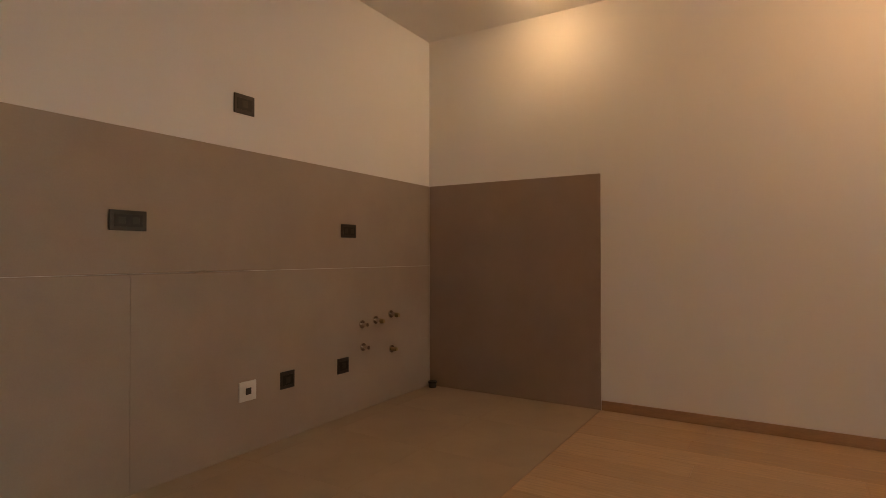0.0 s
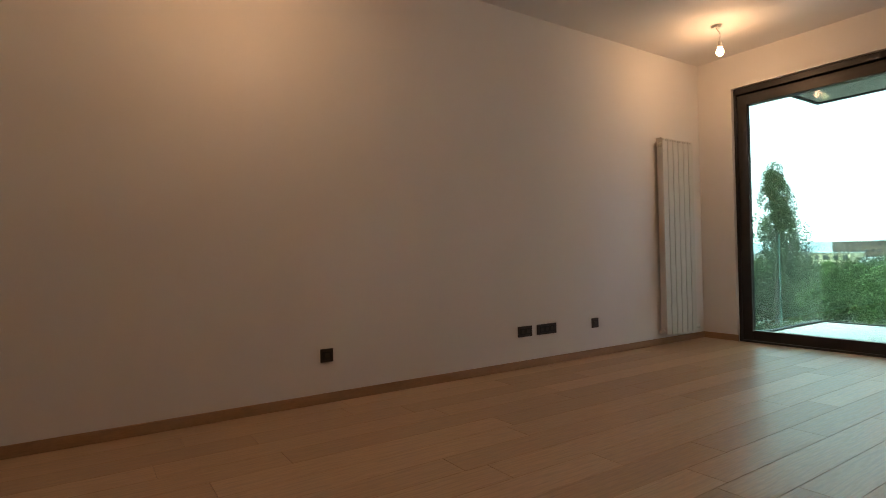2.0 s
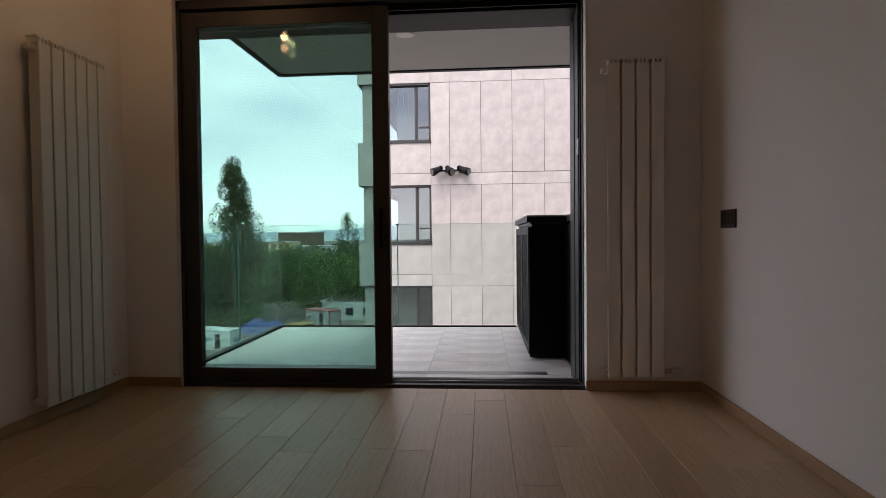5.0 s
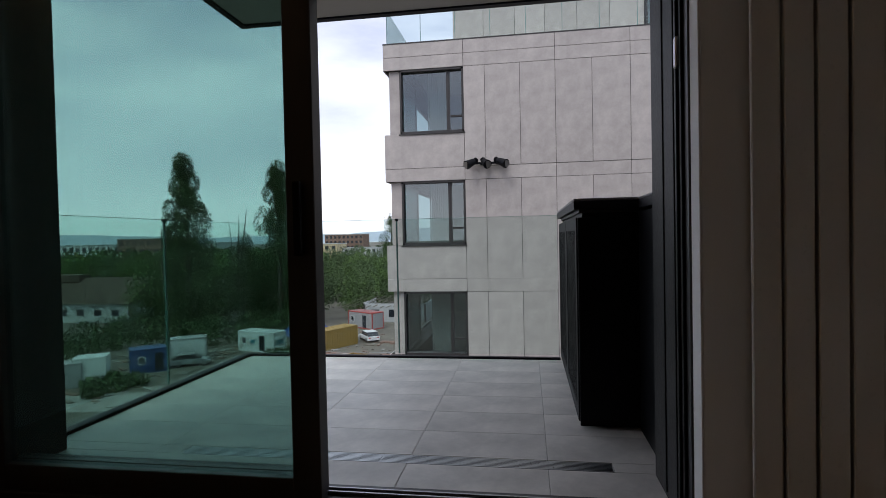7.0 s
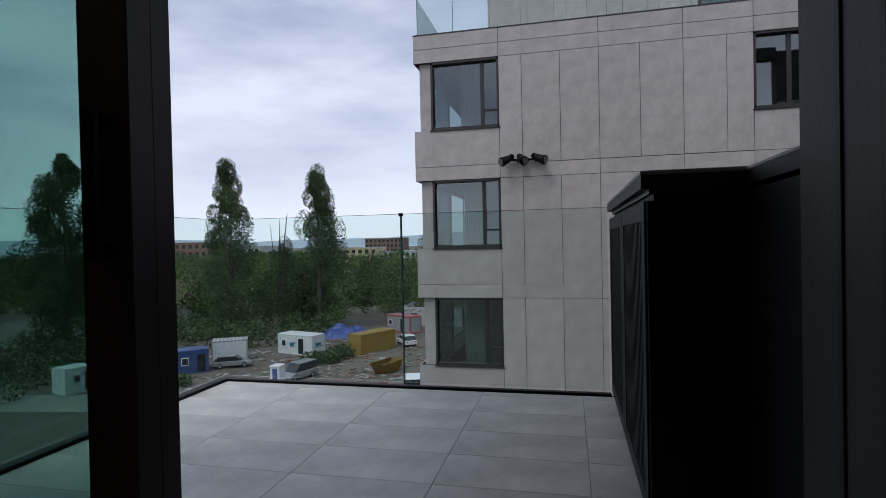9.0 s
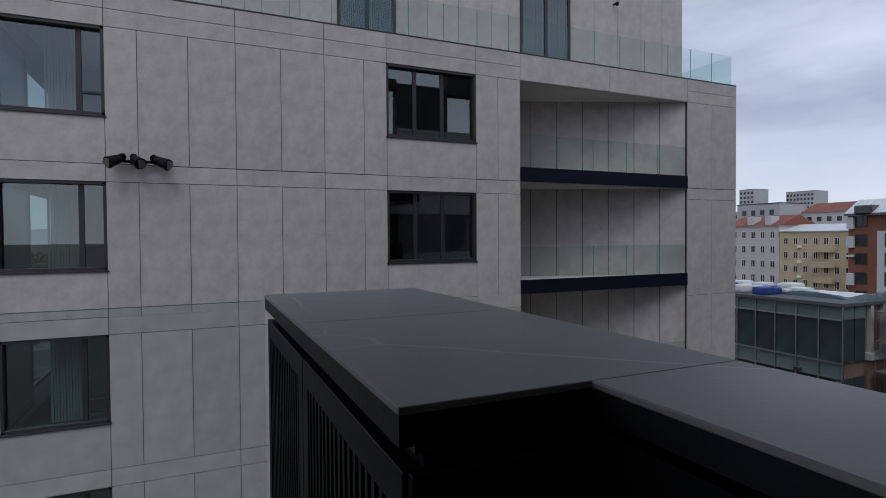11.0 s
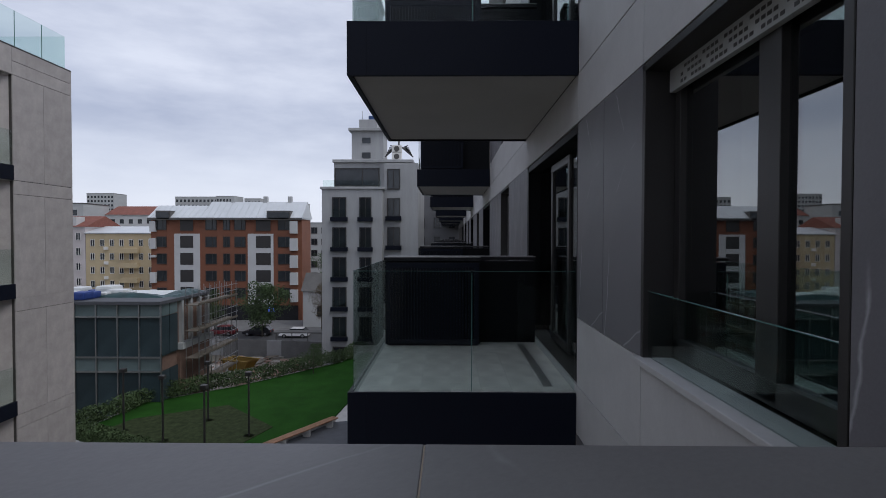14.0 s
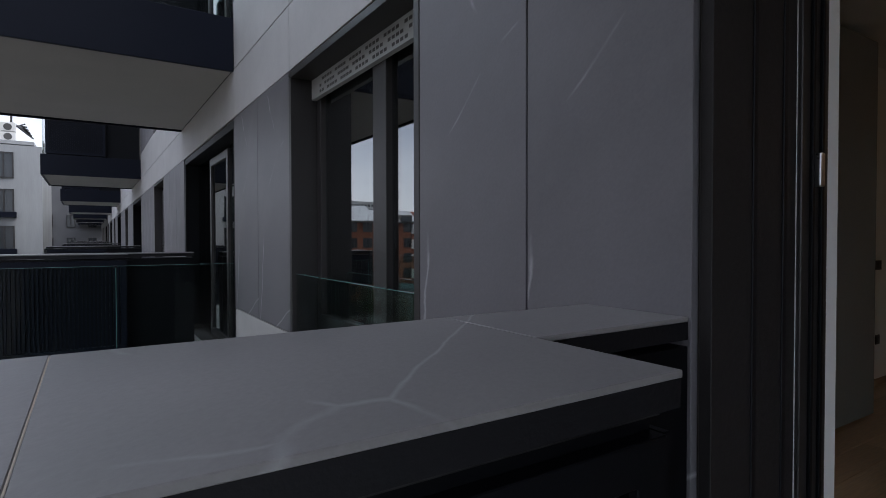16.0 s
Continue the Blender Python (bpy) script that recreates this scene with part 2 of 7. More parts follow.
BLACK_METAL = surface("black_coated_metal", (0.003, 0.0035, 0.005), 0.5, spec=0.15, blotch=0.15, grain=0.05, grain_scale=200, bump=0.03)
NAVY_METAL = surface("blue_black_fascia_metal", (0.007, 0.009, 0.017), 0.42, spec=0.12, blotch=0.12, blotch_scale=0.6, grain=0.05, grain_scale=150, bump=0.02)
SOCKET_DARK = surface("anthracite_plastic", (0.035, 0.03, 0.027), 0.35, blotch=0.05, grain=0.05)
SOCKET_BLACK = surface("black_plastic", (0.008, 0.008, 0.008), 0.4, blotch=0.05)
WHITE_PLASTIC = surface("white_plastic", (0.75, 0.73, 0.69), 0.4, blotch=0.05)
CHROME = surface("chrome", (0.75, 0.74, 0.72), 0.18, metal=1.0, blotch=0.05, bump=0.0)
BRASS = surface("brass_fitting", (0.42, 0.33, 0.17), 0.35, metal=0.9, blotch=0.1)
ENAMEL = surface("white_radiator_enamel", (0.80, 0.79, 0.75), 0.3, blotch=0.03, grain=0.02, bump=0.02)
BALCONY_TILE = surface("pale_grey_porcelain_paver", (0.75, 0.70, 0.645), 0.42, blotch=0.26, blotch_scale=2.6, grain=0.12, grain_scale=38, bump=0.06, vary=0.10)
STEEL = surface("stainless_steel", (0.46, 0.46, 0.47), 0.3, metal=1.0, blotch=0.08)
COUNTER = veined_material("charcoal_veined_slab", (0.240, 0.230, 0.228), 0.42, 0.75, 1.5)
CLAD_DARK = veined_material("dark_veined_cladding", (0.150, 0.144, 0.154), 0.45, 0.75, 1.1)
CLAD_LIGHT = surface("light_grey_stone_cladding", (0.50, 0.49, 0.48), 0.6, blotch=0.12, blotch_scale=1.2, grain=0.08, grain_scale=40, bump=0.08, vary=0.05)
STONE = surface("warm_grey_stone_cladding", (0.45, 0.412, 0.385), 0.65, blotch=0.18, blotch_scale=2.6, grain=0.1, grain_scale=30, bump=0.12, vary=0.10)
STONE_JOINT = surface("shadow_joint", (0.06, 0.055, 0.05), 0.8, blotch=0.1)
SOFFIT = surface("soffit_render", (0.46, 0.445, 0.42), 0.85, blotch=0.04, grain=0.04, grain_scale=160)
GLASS_DOOR = pane_material("green_tinted_pane", (0.70, 0.812, 0.782))
GLASS_RAIL = pane_material("clear_railing_glass", (0.90, 0.95, 0.935), 1.22)
GLASS_WINDOW = pane_material("window_pane", (0.48, 0.58, 0.58), 2.25)
GLASS_OWN = pane_material("coated_window_pane", (0.45, 0.53, 0.53), 3.4)
GLASS_EDGE = surface("green_glass_edge", (0.10, 0.22, 0.20), 0.2, blotch=0.05)
# plaster of the rooms behind windows, their dimness put into the base colour
ROOM_DARK = surface("shade_grey_room_plaster", (0.27, 0.27, 0.26), 0.85, blotch=0.05)
CURTAIN = surface("grey_voile_curtain", (0.50, 0.50, 0.48), 0.9, blotch=0.1, stretch=(8, 8, 0.3))
FOIL = surface("protective_foil", (0.42, 0.43, 0.42), 0.5, blotch=0.2)
BULB = glow_material("lit_bulb", (1.0, 0.60, 0.30), 8.5)
LENS_GLOW = glow_material("lit_lens", (1.0, 0.66, 0.34), 4.0)

# ---------------------------------------------------------------- light
world = bpy.data.worlds.new("overcast_sky")
scene.world = world
world.use_nodes = True
wn, wl = world.node_tree.nodes, world.node_tree.links
sky = wn.new("ShaderNodeTexSky")
sky.sky_type, sky.sun_disc = "NISHITA", False
sky.sun_elevation, sky.sun_rotation = radians(57), radians(209)
wtc = wn.new("ShaderNodeTexCoord")
wmp = wn.new("ShaderNodeMapping")
wmp.inputs["Scale"].default_value = (1.0, 1.0, 3.6)
wl.new(wtc.outputs["Generated"], wmp.inputs["Vector"])
clouds = noise_tex(wn, wl, wmp.outputs[0], 2.6, 7.0, 0.55)
cover = ramp(wn, wl, clouds, 0.32, 0.66)
sep = wn.new("ShaderNodeSeparateXYZ")
wl.new(wtc.outputs["Generated"], sep.inputs[0])
haze = ramp(wn, wl, sep.outputs["Z"], 0.22, 0.0)
cloud = mixed(wn, wl, cover, (4.1, 4.45, 5.7), (7.6, 7.8, 8.7))
cloud = mixed(wn, wl, haze, cloud, (8.2, 8.35, 9.1))
final = mixed(wn, wl, 0.9, sky.outputs["Color"], cloud)
wl.new(final, wn["Background"].inputs["Color"])
wn["Background"].inputs["Strength"].default_value = 0.1

sun_data = bpy.data.lights.new("sun", "SUN")
sun_data.energy, sun_data.angle, sun_data.color = 1.2, radians(30), (1.0, 0.98, 0.96)
sun = new("sun", sun_data)
sun.matrix_world = look((-25, -45, 80), (0, 0, 0))


def bulb_light(name, at, watts, color=(1.0, 0.53, 0.27), size=0.035):
    d = bpy.data.lights.new(name, "POINT")
    d.energy, d.color, d.shadow_soft_size = watts, color, size
    ob = new(name, d)
    ob.location = at
    return ob


bulb_light("bulb_light", (0.73, -0.85, 2.56), 0.12)
bulb_light("bulb_light", (0.80, -4.77, 2.33), 0.12)
bulb_light("kitchen_bulb_light", (0.40, -6.88, 2.60), 0.020)

# ---------------------------------------------------------------- room shell
XR, XR2, YJ = 3.71, 4.27, -1.75          # inner faces of the right-hand walls, where they step
YK, H, HK, YC = -7.93, 2.89, 2.69, -6.05  # kitchen wall, ceilings, ceiling step
YO = 0.695                                # outer face of the facade
DX0, DX1, DZ = 0.355, 3.02, 2.55           # balcony door opening
EX = DX1 + 0.035                           # edge of the dark cladding beside it

wall_left = structure("wall_left", boxes((-0.22, 0, YK - 0.2, YO - 0.03, -0.3, H + 0.3)), PAINT, "smooth white painted plaster side wall", "wall")
wall_kitchen = structure("wall_kitchen", boxes((-0.2, XR2 + 0.2, YK - 0.2, YK, -0.3, H + 0.3)), PAINT, "white painted wall behind the kitchen slabs", "wall")
wall_right = structure("wall_right", boxes((XR, XR + 0.2, YJ, 0, -0.3, H + 0.3), (XR + 0.2, XR2 + 0.2, YJ, YJ + 0.2, -0.3, H + 0.3)), PAINT,
                       "smooth white painted plaster side wall", "wall")
wall_right_back = structure("wall_right_back", boxes((XR2, XR2 + 0.2, YK, YJ, -0.3, H + 0.3)), PAINT, "white painted plaster wall, further in", "wall")
wall_window = structure("wall_window", boxes((0, DX0, 0, 0.25, -0.3, H + 0.3), (DX1, XR + 0.2, 0, 0.25, -0.3, H + 0.3),
                                             (DX0, DX1, 0, 0.365, DZ, H + 0.3), (DX0, DX1, 0, 0.245, -0.3, -0.021)), PAINT,
                        "white painted wall around the balcony door", "wall")
ceiling = structure("ceiling", boxes((0, XR2, YC, 0, H, H + 0.25)), CEILING_PAINT, "plain white painted ceiling", "ceiling")
ceiling_kitchen = structure("ceiling_kitchen", boxes((0, XR2, YK, YC, HK, H + 0.25)), CEILING_PAINT, "lowered white ceiling over the kitchen", "ceiling")
floor = structure("floor", boxes((0, XR2, YK, 0, -0.3, -0.012)), JOINT, "oak plank floor with a tiled kitchen strip", "floor")


def skirting(name, x0, x1, y0, y1):
    return structure(name, boxes((x0, x1, y0, y1, 0.0, 0.062), bevel=0.003), OAK_TRIM, "low oak skirting board along the wall", "baseboard")


skirting("baseboard", 0.0, 0.014, -6.58, -0.0)
skirting("baseboard", 0.014, DX0 + 0.014, -0.014, 0.0)
skirting("baseboard", DX1 - 0.014, XR, -0.014, 0.0)
skirting("baseboard", XR - 0.014, XR, YJ, -0.014)
skirting("baseboard", XR2 - 0.014, XR2, YK + 0.02, YJ)

# kitchen slabs on the walls
slab_wall = structure("wall_panel_kitchen", boxes((0.012, 2.33, YK, YK + 0.012, 0.0, 0.93), (2.3304, XR2, YK, YK + 0.012, 0.0, 0.93),
                                                  (0.012, XR2, YK, YK + 0.012, 0.932, 1.55), bevel=0.0008), KITCHEN_SLAB,
                      "large matt taupe porcelain splashback slabs", "wall panel")
slab_side = structure("wall_panel_side", boxes((0.0, 0.012, YK + 0.012, -6.585, 0.0, 1.55), bevel=0.001), KITCHEN_SLAB_DARK,
                      "dark brown porcelain slab on the side wall", "wall panel")

# ---------------------------------------------------------------- fittings of the room


def socket(at, normal, w, h, kind, group, label, mat=None, dots=2):
    """A wall plate with a raised insert; at is its middle on the wall, normal 'x+', 'x-', 'y+' or 'y-'."""
    mat = mat or SOCKET_DARK
    x, y, z = at
    ob = thing(kind, at, label, kind.replace("_", " "), group)
    s = 1 if normal[1] == "+" else -1

    def cell(u0, u1, z0, z1, d0, d1):
        lo, hi = sorted((s * d0, s * d1))
        if normal[0] == "x":
            return (x + lo, x + hi, y + u0, y + u1, z + z0, z + z1)
        return (x + u0, x + u1, y + lo, y + hi, z + z0, z + z1)

    part("plate", boxes(cell(-w / 2, w / 2, -h / 2, h / 2, 0.0, 0.009), bevel=0.002), mat, ob)
    part("insert", boxes(cell(-w * 0.38, w * 0.38, -h * 0.3, h * 0.3, 0.009, 0.012), bevel=0.001), SOCKET_BLACK if mat is SOCKET_DARK else mat, ob)
    for k in range(dots):
        u = (k - (dots - 1) / 2) * w * 0.76 / max(dots, 1)
        r = min(h * 0.17, w * 0.3 / dots)
        part("outlet", boxes(cell(u - r, u + r, -r, r, 0.012, 0.0135), bevel=0.0006), SOCKET_DARK, ob)
    return ob


DARKS = "anthracite plastic wall socket on the white wall"
socket((0, -4.225, 0.30), "x+", 0.085, 0.085, "wall_socket", "sockets on the long wall", DARKS, dots=1)
socket((0, -2.54, 0.295), "x+", 0.15, 0.085, "wall_socket", "sockets on the long wall", "double anthracite plastic wall socket", dots=2)
socket((0, -2.30, 0.295), "x+", 0.22, 0.085, "wall_socket", "sockets on the long wall", "wide anthracite data and aerial outlet plate", dots=3)
socket((0, -1.707, 0.295), "x+", 0.085, 0.085, "wall_socket", "sockets on the long wall", DARKS, dots=1)
socket((XR, -0.375, 1.055), "x-", 0.18, 0.10, "light_switch", "", "dark three-module wall switch beside the balcony door", dots=3)
socket((XR2, -2.55, 0.30), "x-", 0.13, 0.085, "wall_socket", "sockets on the inner wall", DARKS, dots=2)
socket((XR2, -2.72, 0.30), "x-", 0.13, 0.085, "wall_socket", "sockets on the inner wall", DARKS, dots=2)
socket((XR2, -4.05, 0.42), "x-", 0.085, 0.085, "wall_socket", "sockets on the inner wall", DARKS, dots=1)
socket((XR2, -4.05, 1.10), "x-", 0.125, 0.085, "light_switch", "", "dark wall switch plate on the inner wall", dots=1)
KS = "anthracite kitchen socket on the porcelain slab"
YS = YK + 0.012
socket((1.754, YK, 1.785), "y+", 0.125, 0.10, "wall_socket", "kitchen sockets", "anthracite socket on the white wall above the slabs", dots=1)
socket((2.345, YS, 1.156), "y+", 0.155, 0.085, "wall_socket", "kitchen sockets", "double " + KS, dots=2)
socket((0.965, YS, 1.165), "y+", 0.14, 0.085, "wall_socket", "kitchen sockets", KS, dots=2)
socket((1.468, YS, 0.322), "y+", 0.10, 0.095, "wall_socket", "kitchen sockets", KS, dots=1)
socket((1.013, YS, 0.322), "y+", 0.10, 0.095, "wall_socket", "kitchen sockets", KS, dots=1)
socket((1.735, YS, 0.315), "y+", 0.105, 0.10, "wall_socket", "kitchen sockets", "white three-phase cooker outlet plate", mat=WHITE_PLASTIC, dots=1)

for k, (px, pz) in enumerate(((0.83, 0.56), (0.69, 0.575), (0.52, 0.60), (0.82, 0.41), (0.51, 0.355))):
    v = thing("water_valve", (px, YS, pz), "chrome water connection stub on the kitchen slab", "valve", "kitchen water connections")
    part("rosette", tubes(((px, YS, pz), (px, YS + 0.008, pz), 0.026), n=20), CHROME, v, smooth=False)
    part("stub", tubes(((px, YS + 0.008, pz), (px, YS + 0.05, pz), 0.013), n=12), CHROME if k < 4 else BRASS, v)
    if k in (1, 2):
        part("knob", tubes(((px, YS + 0.05, pz - 0.005), (px, YS + 0.075, pz - 0.005), 0.018, 0.014), n=10), BRASS, v)
hook = thing("drain_pipe_stub", (0.05, YK + 0.06, 0.0), "grey plastic pipe stub in the kitchen corner", "pipe")
part("pipe", tubes(((0.06, YK + 0.07, 0.0), (0.06, YK + 0.07, 0.035), 0.03), n=16), SOCKET_DARK, hook)
part("cap", tubes(((0.06, YK + 0.07, 0.035), (0.06, YK + 0.07, 0.047), 0.034), n=16), SOCKET_BLACK, hook)


def radiator_column(x0, x1, z0, z1, depth):
    """One tall column section, front at -depth, in local x and y."""
    bm = boxes((x0 + 0.005, x1 - 0.005, -depth, -depth + 0.012, z0 + 0.02, z1 - 0.03),
               ((x0 + x1) / 2 - 0.012, (x0 + x1) / 2 + 0.012, -depth + 0.010, -0.02, z0 + 0.03, z1 - 0.05), bevel=0.003)
    tube(bm, ((x0 + x1) / 2 - (x1 - x0) / 2, -depth / 2, z0 + 0.05), ((x0 + x1) / 2 + (x1 - x0) / 2, -depth / 2, z0 + 0.05), 0.022, n=12)
    tube(bm, ((x0 + x1) / 2 - (x1 - x0) / 2, -depth / 2, z1 - 0.06), ((x0 + x1) / 2 + (x1 - x0) / 2, -depth / 2, z1 - 0.06), 0.022, n=12)
    for k in range(3):
        u = x0 + (x1 - x0) * (0.22 + 0.28 * k)
        box_into(bm, u - 0.006, u + 0.006, -depth + 0.002, -0.03, z1 - 0.03, z1 - 0.008)
    return bm


def radiator(n, label):
    """A column radiator that hangs on a wall in the plane y = 0, seen from -y."""
    ob = thing("radiator", (0, 0, 0), label, "radiator", "tall column radiators")
    w, z0, z1 = 0.086, 0.085, 2.03
    for k in range(n):
        part("column", radiator_column(k * w, (k + 1) * w, z0, z1, 0.105), ENAMEL, ob)
    part("top_grille", boxes(*[(k * w + 0.004, (k + 1) * w - 0.004, -0.095, -0.03, z1 - 0.008, z1 + 0.004) for k in range(n)], bevel=0.002), ENAMEL, ob)
    val = part("valve", tubes(((n * w, -0.05, z0 + 0.05), (n * w + 0.05, -0.05, z0 + 0.05), 0.013),
                              ((n * w + 0.03, -0.05, z0 + 0.05), (n * w + 0.03, 0.0, z0 + 0.05), 0.009)), CHROME, ob, "chrome valve body")
    part("valve_head", tubes(((n * w + 0.05, -0.05, z0 + 0.05), (n * w + 0.115, -0.05, z0 + 0.05), 0.021, 0.017), n=16), WHITE_PLASTIC, val)
    part("plug", tubes(((-0.018, -0.05, z0 + 0.05), (0.0, -0.05, z0 + 0.05), 0.019), n=12), ENAMEL, ob)
    part("vent", tubes(((-0.022, -0.05, z1 - 0.06), (0.0, -0.05, z1 - 0.06), 0.017), n=12), ENAMEL, ob)
    for u in (w, w * (n - 1)):
        for zz in (0.3, 1.75):
            part("bracket", boxes((u - 0.035, u + 0.035, -0.03, 0.0, zz, zz + 0.04)), ENAMEL, ob)
    return ob


rad_a = radiator(4, "tall white four-column radiator beside the balcony door")
rad_a.location = (3.115, -0.0, 0)
rad_b = radiator(6, "tall white six-column radiator on the side wall")
rad_b.matrix_basis = pose(0.0, -0.80, 0, 0, 0, 90)


def pendant(x, y, zc, drop, group):
    """A bare lit bulb on a short kinked cable."""
    ob = thing("pendant_bulb", (x, y, zc), "bare lit warm bulb on a short cable from the ceiling", "lamp", group)
    part("rosette", tubes(((x - 0.03, y, zc - 0.02), (x - 0.03, y, zc), 0.035, 0.045), n=16), WHITE_PLASTIC, ob)
    part("cable", tubes(((x - 0.03, y, zc - 0.02), (x - 0.005, y + 0.02, zc - drop * 0.3), 0.0045), ((x - 0.005, y + 0.02, zc - drop * 0.3), (x, y, zc - drop * 0.62), 0.0045), n=8), WHITE_PLASTIC, ob)
    part("bulb_holder", tubes(((x, y, zc - drop * 0.62), (x, y, zc - drop * 0.82), 0.017, 0.021), n=16), WHITE_PLASTIC, ob)
    b = part("bulb", ball(bmesh.new(), (x, y, zc - drop), 0.031, (1, 1, 1.15), 16), BULB, ob, "glowing bulb", smooth=True)
    b.visible_shadow = False
    return ob


pendant(0.73, -0.85, H, 0.24, "pendant bulbs")
pendant(0.80, -4.77, H, 0.49, "pendant bulbs")
dl = thing("downlight", (0.40, -6.88, HK), "small round lit lamp on the lowered ceiling", "lamp")
part("ring", tubes(((0.40, -6.88, HK - 0.02), (0.40, -6.88, HK), 0.05), n=24), WHITE_PLASTIC, dl)
b = part("lens", tubes(((0.40, -6.88, HK - 0.045), (0.40, -6.88, HK - 0.02), 0.036), n=24), LENS_GLOW, dl, "glowing lens")
b.visible_shadow = False

# ---------------------------------------------------------------- sliding door
door = thing("door_1", (DX0, 0.05, 0), "dark bronze aluminium lift-and-slide balcony door, one leaf open", "door", kind="structure")
FY0, FY1, BZ0 = 0.045, 0.25, -0.08
part("outer_frame", boxes((DX0, DX0 + 0.024, FY0, 0.145, 0.0, DZ), (DX1 - 0.014, DX1, 0.085, FY1, 0.0, DZ), (DX0, DX1, FY0, FY1, DZ - 0.06, DZ - 0.001),
                          (DX0, DX1, FY0, FY1, -0.02, 0.012), bevel=0.003), FRAME_DARK, door)
part("head_track", boxes((DX0 + 0.055, DX1 - 0.035, 0.10, 0.115, DZ - 0.10, DZ - 0.055), (DX0 + 0.055, DX1 - 0.035, 0.17, 0.185, DZ - 0.10, DZ - 0.055), bevel=0.002), BLACK_METAL, door)
part("threshold_track", boxes((DX0 + 0.055, DX1 - 0.035, 0.105, 0.113, 0.012, 0.024), (DX0 + 0.055, DX1 - 0.035, 0.165, 0.173, 0.012, 0.024),
                              (DX0 + 0.055, DX1 - 0.035, 0.205, 0.213, 0.012, 0.020), bevel=0.001), STEEL, door)
part("jamb_track", boxes((DX1 - 0.024, DX1 - 0.014, 0.13, 0.145, 0.012, DZ - 0.06), (DX1 - 0.024, DX1 - 0.014, 0.19, 0.205, 0.012, DZ - 0.06), bevel=0.002), BLACK_METAL, door)
leaf = part("sliding_leaf", boxes((0.38, 0.475, 0.065, 0.125, 0.012, DZ - 0.075), (1.66, 1.765, 0.065, 0.125, 0.012, DZ - 0.075),
                                  (0.475, 1.66, 0.065, 0.125, 0.012, 0.11), (0.475, 1.66, 0.065, 0.125, DZ - 0.175, DZ - 0.075), bevel=0.003), FRAME_DARK, door)
pane = part("pane", boxes((0.47, 1.665, 0.09, 0.098, 0.105, DZ - 0.17)), GLASS_DOOR, leaf, "green-tinted glass")
pane.visible_shadow = False
leaf2 = part("second_leaf", boxes((0.362, 0.415, 0.150, 0.205, 0.012, DZ - 0.075), (1.64, 1.74, 0.150, 0.205, 0.012, DZ - 0.075),
                                  (0.415, 1.64, 0.150, 0.205, 0.012, 0.10), (0.415, 1.64, 0.150, 0.205, DZ - 0.165, DZ - 0.075), bevel=0.003), FRAME_DARK, door)
pane = part("pane", boxes((0.41, 1.645, 0.172, 0.180, 0.095, DZ - 0.16)), GLASS_DOOR, leaf2, "green-tinted glass")
pane.visible_shadow = False
part("pull_handle", boxes((1.70, 1.728, 0.028, 0.045, 0.90, 1.16), (1.705, 1.723, 0.045, 0.066, 0.905, 0.93), (1.705, 1.723, 0.045, 0.066, 1.13, 1.155), bevel=0.005, seg=2), BLACK_METAL, leaf)
part("latch_keep", boxes((DX1 - 0.034, DX1 - 0.013, 0.150, 0.180, 1.50, 1.60), bevel=0.003), STEEL, door)
part("outer_lining", boxes((DX1 + 0.001, EX, FY1, YO - 0.02, BZ0, DZ), (0.13, 0.17, FY1, YO - 0.02, BZ0, DZ), (0.13, EX, FY1, YO - 0.02, DZ - 0.03, DZ), bevel=0.002), LINING_DARK, door)
for yy in (0.31, 0.47):
    part("shutter_guide", boxes((DX1 - 0.004, DX1 + 0.001, yy, yy + 0.022, BZ0 + 0.02, DZ - 0.03), bevel=0.002), EDGE_DARK, door)
part("outer_sill", boxes((DX0, DX1, FY1, 0.30, BZ0 - 0.03, BZ0 + 0.012), bevel=0.003), FRAME_DARK, door)
part("reveal_trim", boxes((DX1 - 0.008, DX1 - 0.001, 0.0, 0.085, 0.0, DZ - 0.01), bevel=0.001), PAINT, door)

# ---------------------------------------------------------------- balcony
BX0, BX1, BY1, BZ = -0.02, 3.41, 2.87, -0.08
balcony = structure("balcony_floor", boxes((BX0 - 0.12, BX1, 0.25, BY1 + 0.12, -0.55, BZ - 0.032)), JOINT, "balcony slab paved with pale grey tiles", "balcony floor")
structure("balcony_ceiling", boxes((0.02, 3.62, YO - 0.03, 2.86, 2.90, 3.3)), SOFFIT, "grey rendered soffit of the balcony above", "ceiling")
structure("balcony_fascia", boxes((-0.04, 3.68, 2.86, 2.93, 2.885, 3.42), (-0.04, 0.02, YO, 2.86, 2.885, 3.42), (3.62, 3.68, YO, 2.86, 2.885, 3.42), bevel=0.004), NAVY_METAL,
          "dark metal edge of the balcony above", "fascia")
sp = thing("ceiling_spot", (1.65, 1.73, 2.90), "flush round ceiling light, switched off", "lamp")
part("ring", tubes(((1.65, 1.73, 2.888), (1.65, 1.73, 2.90), 0.085), n=28), WHITE_PLASTIC, sp)
part("diffuser", tubes(((1.65, 1.73, 2.884), (1.65, 1.73, 2.888), 0.072), n=28), WHITE_PLASTIC, sp)

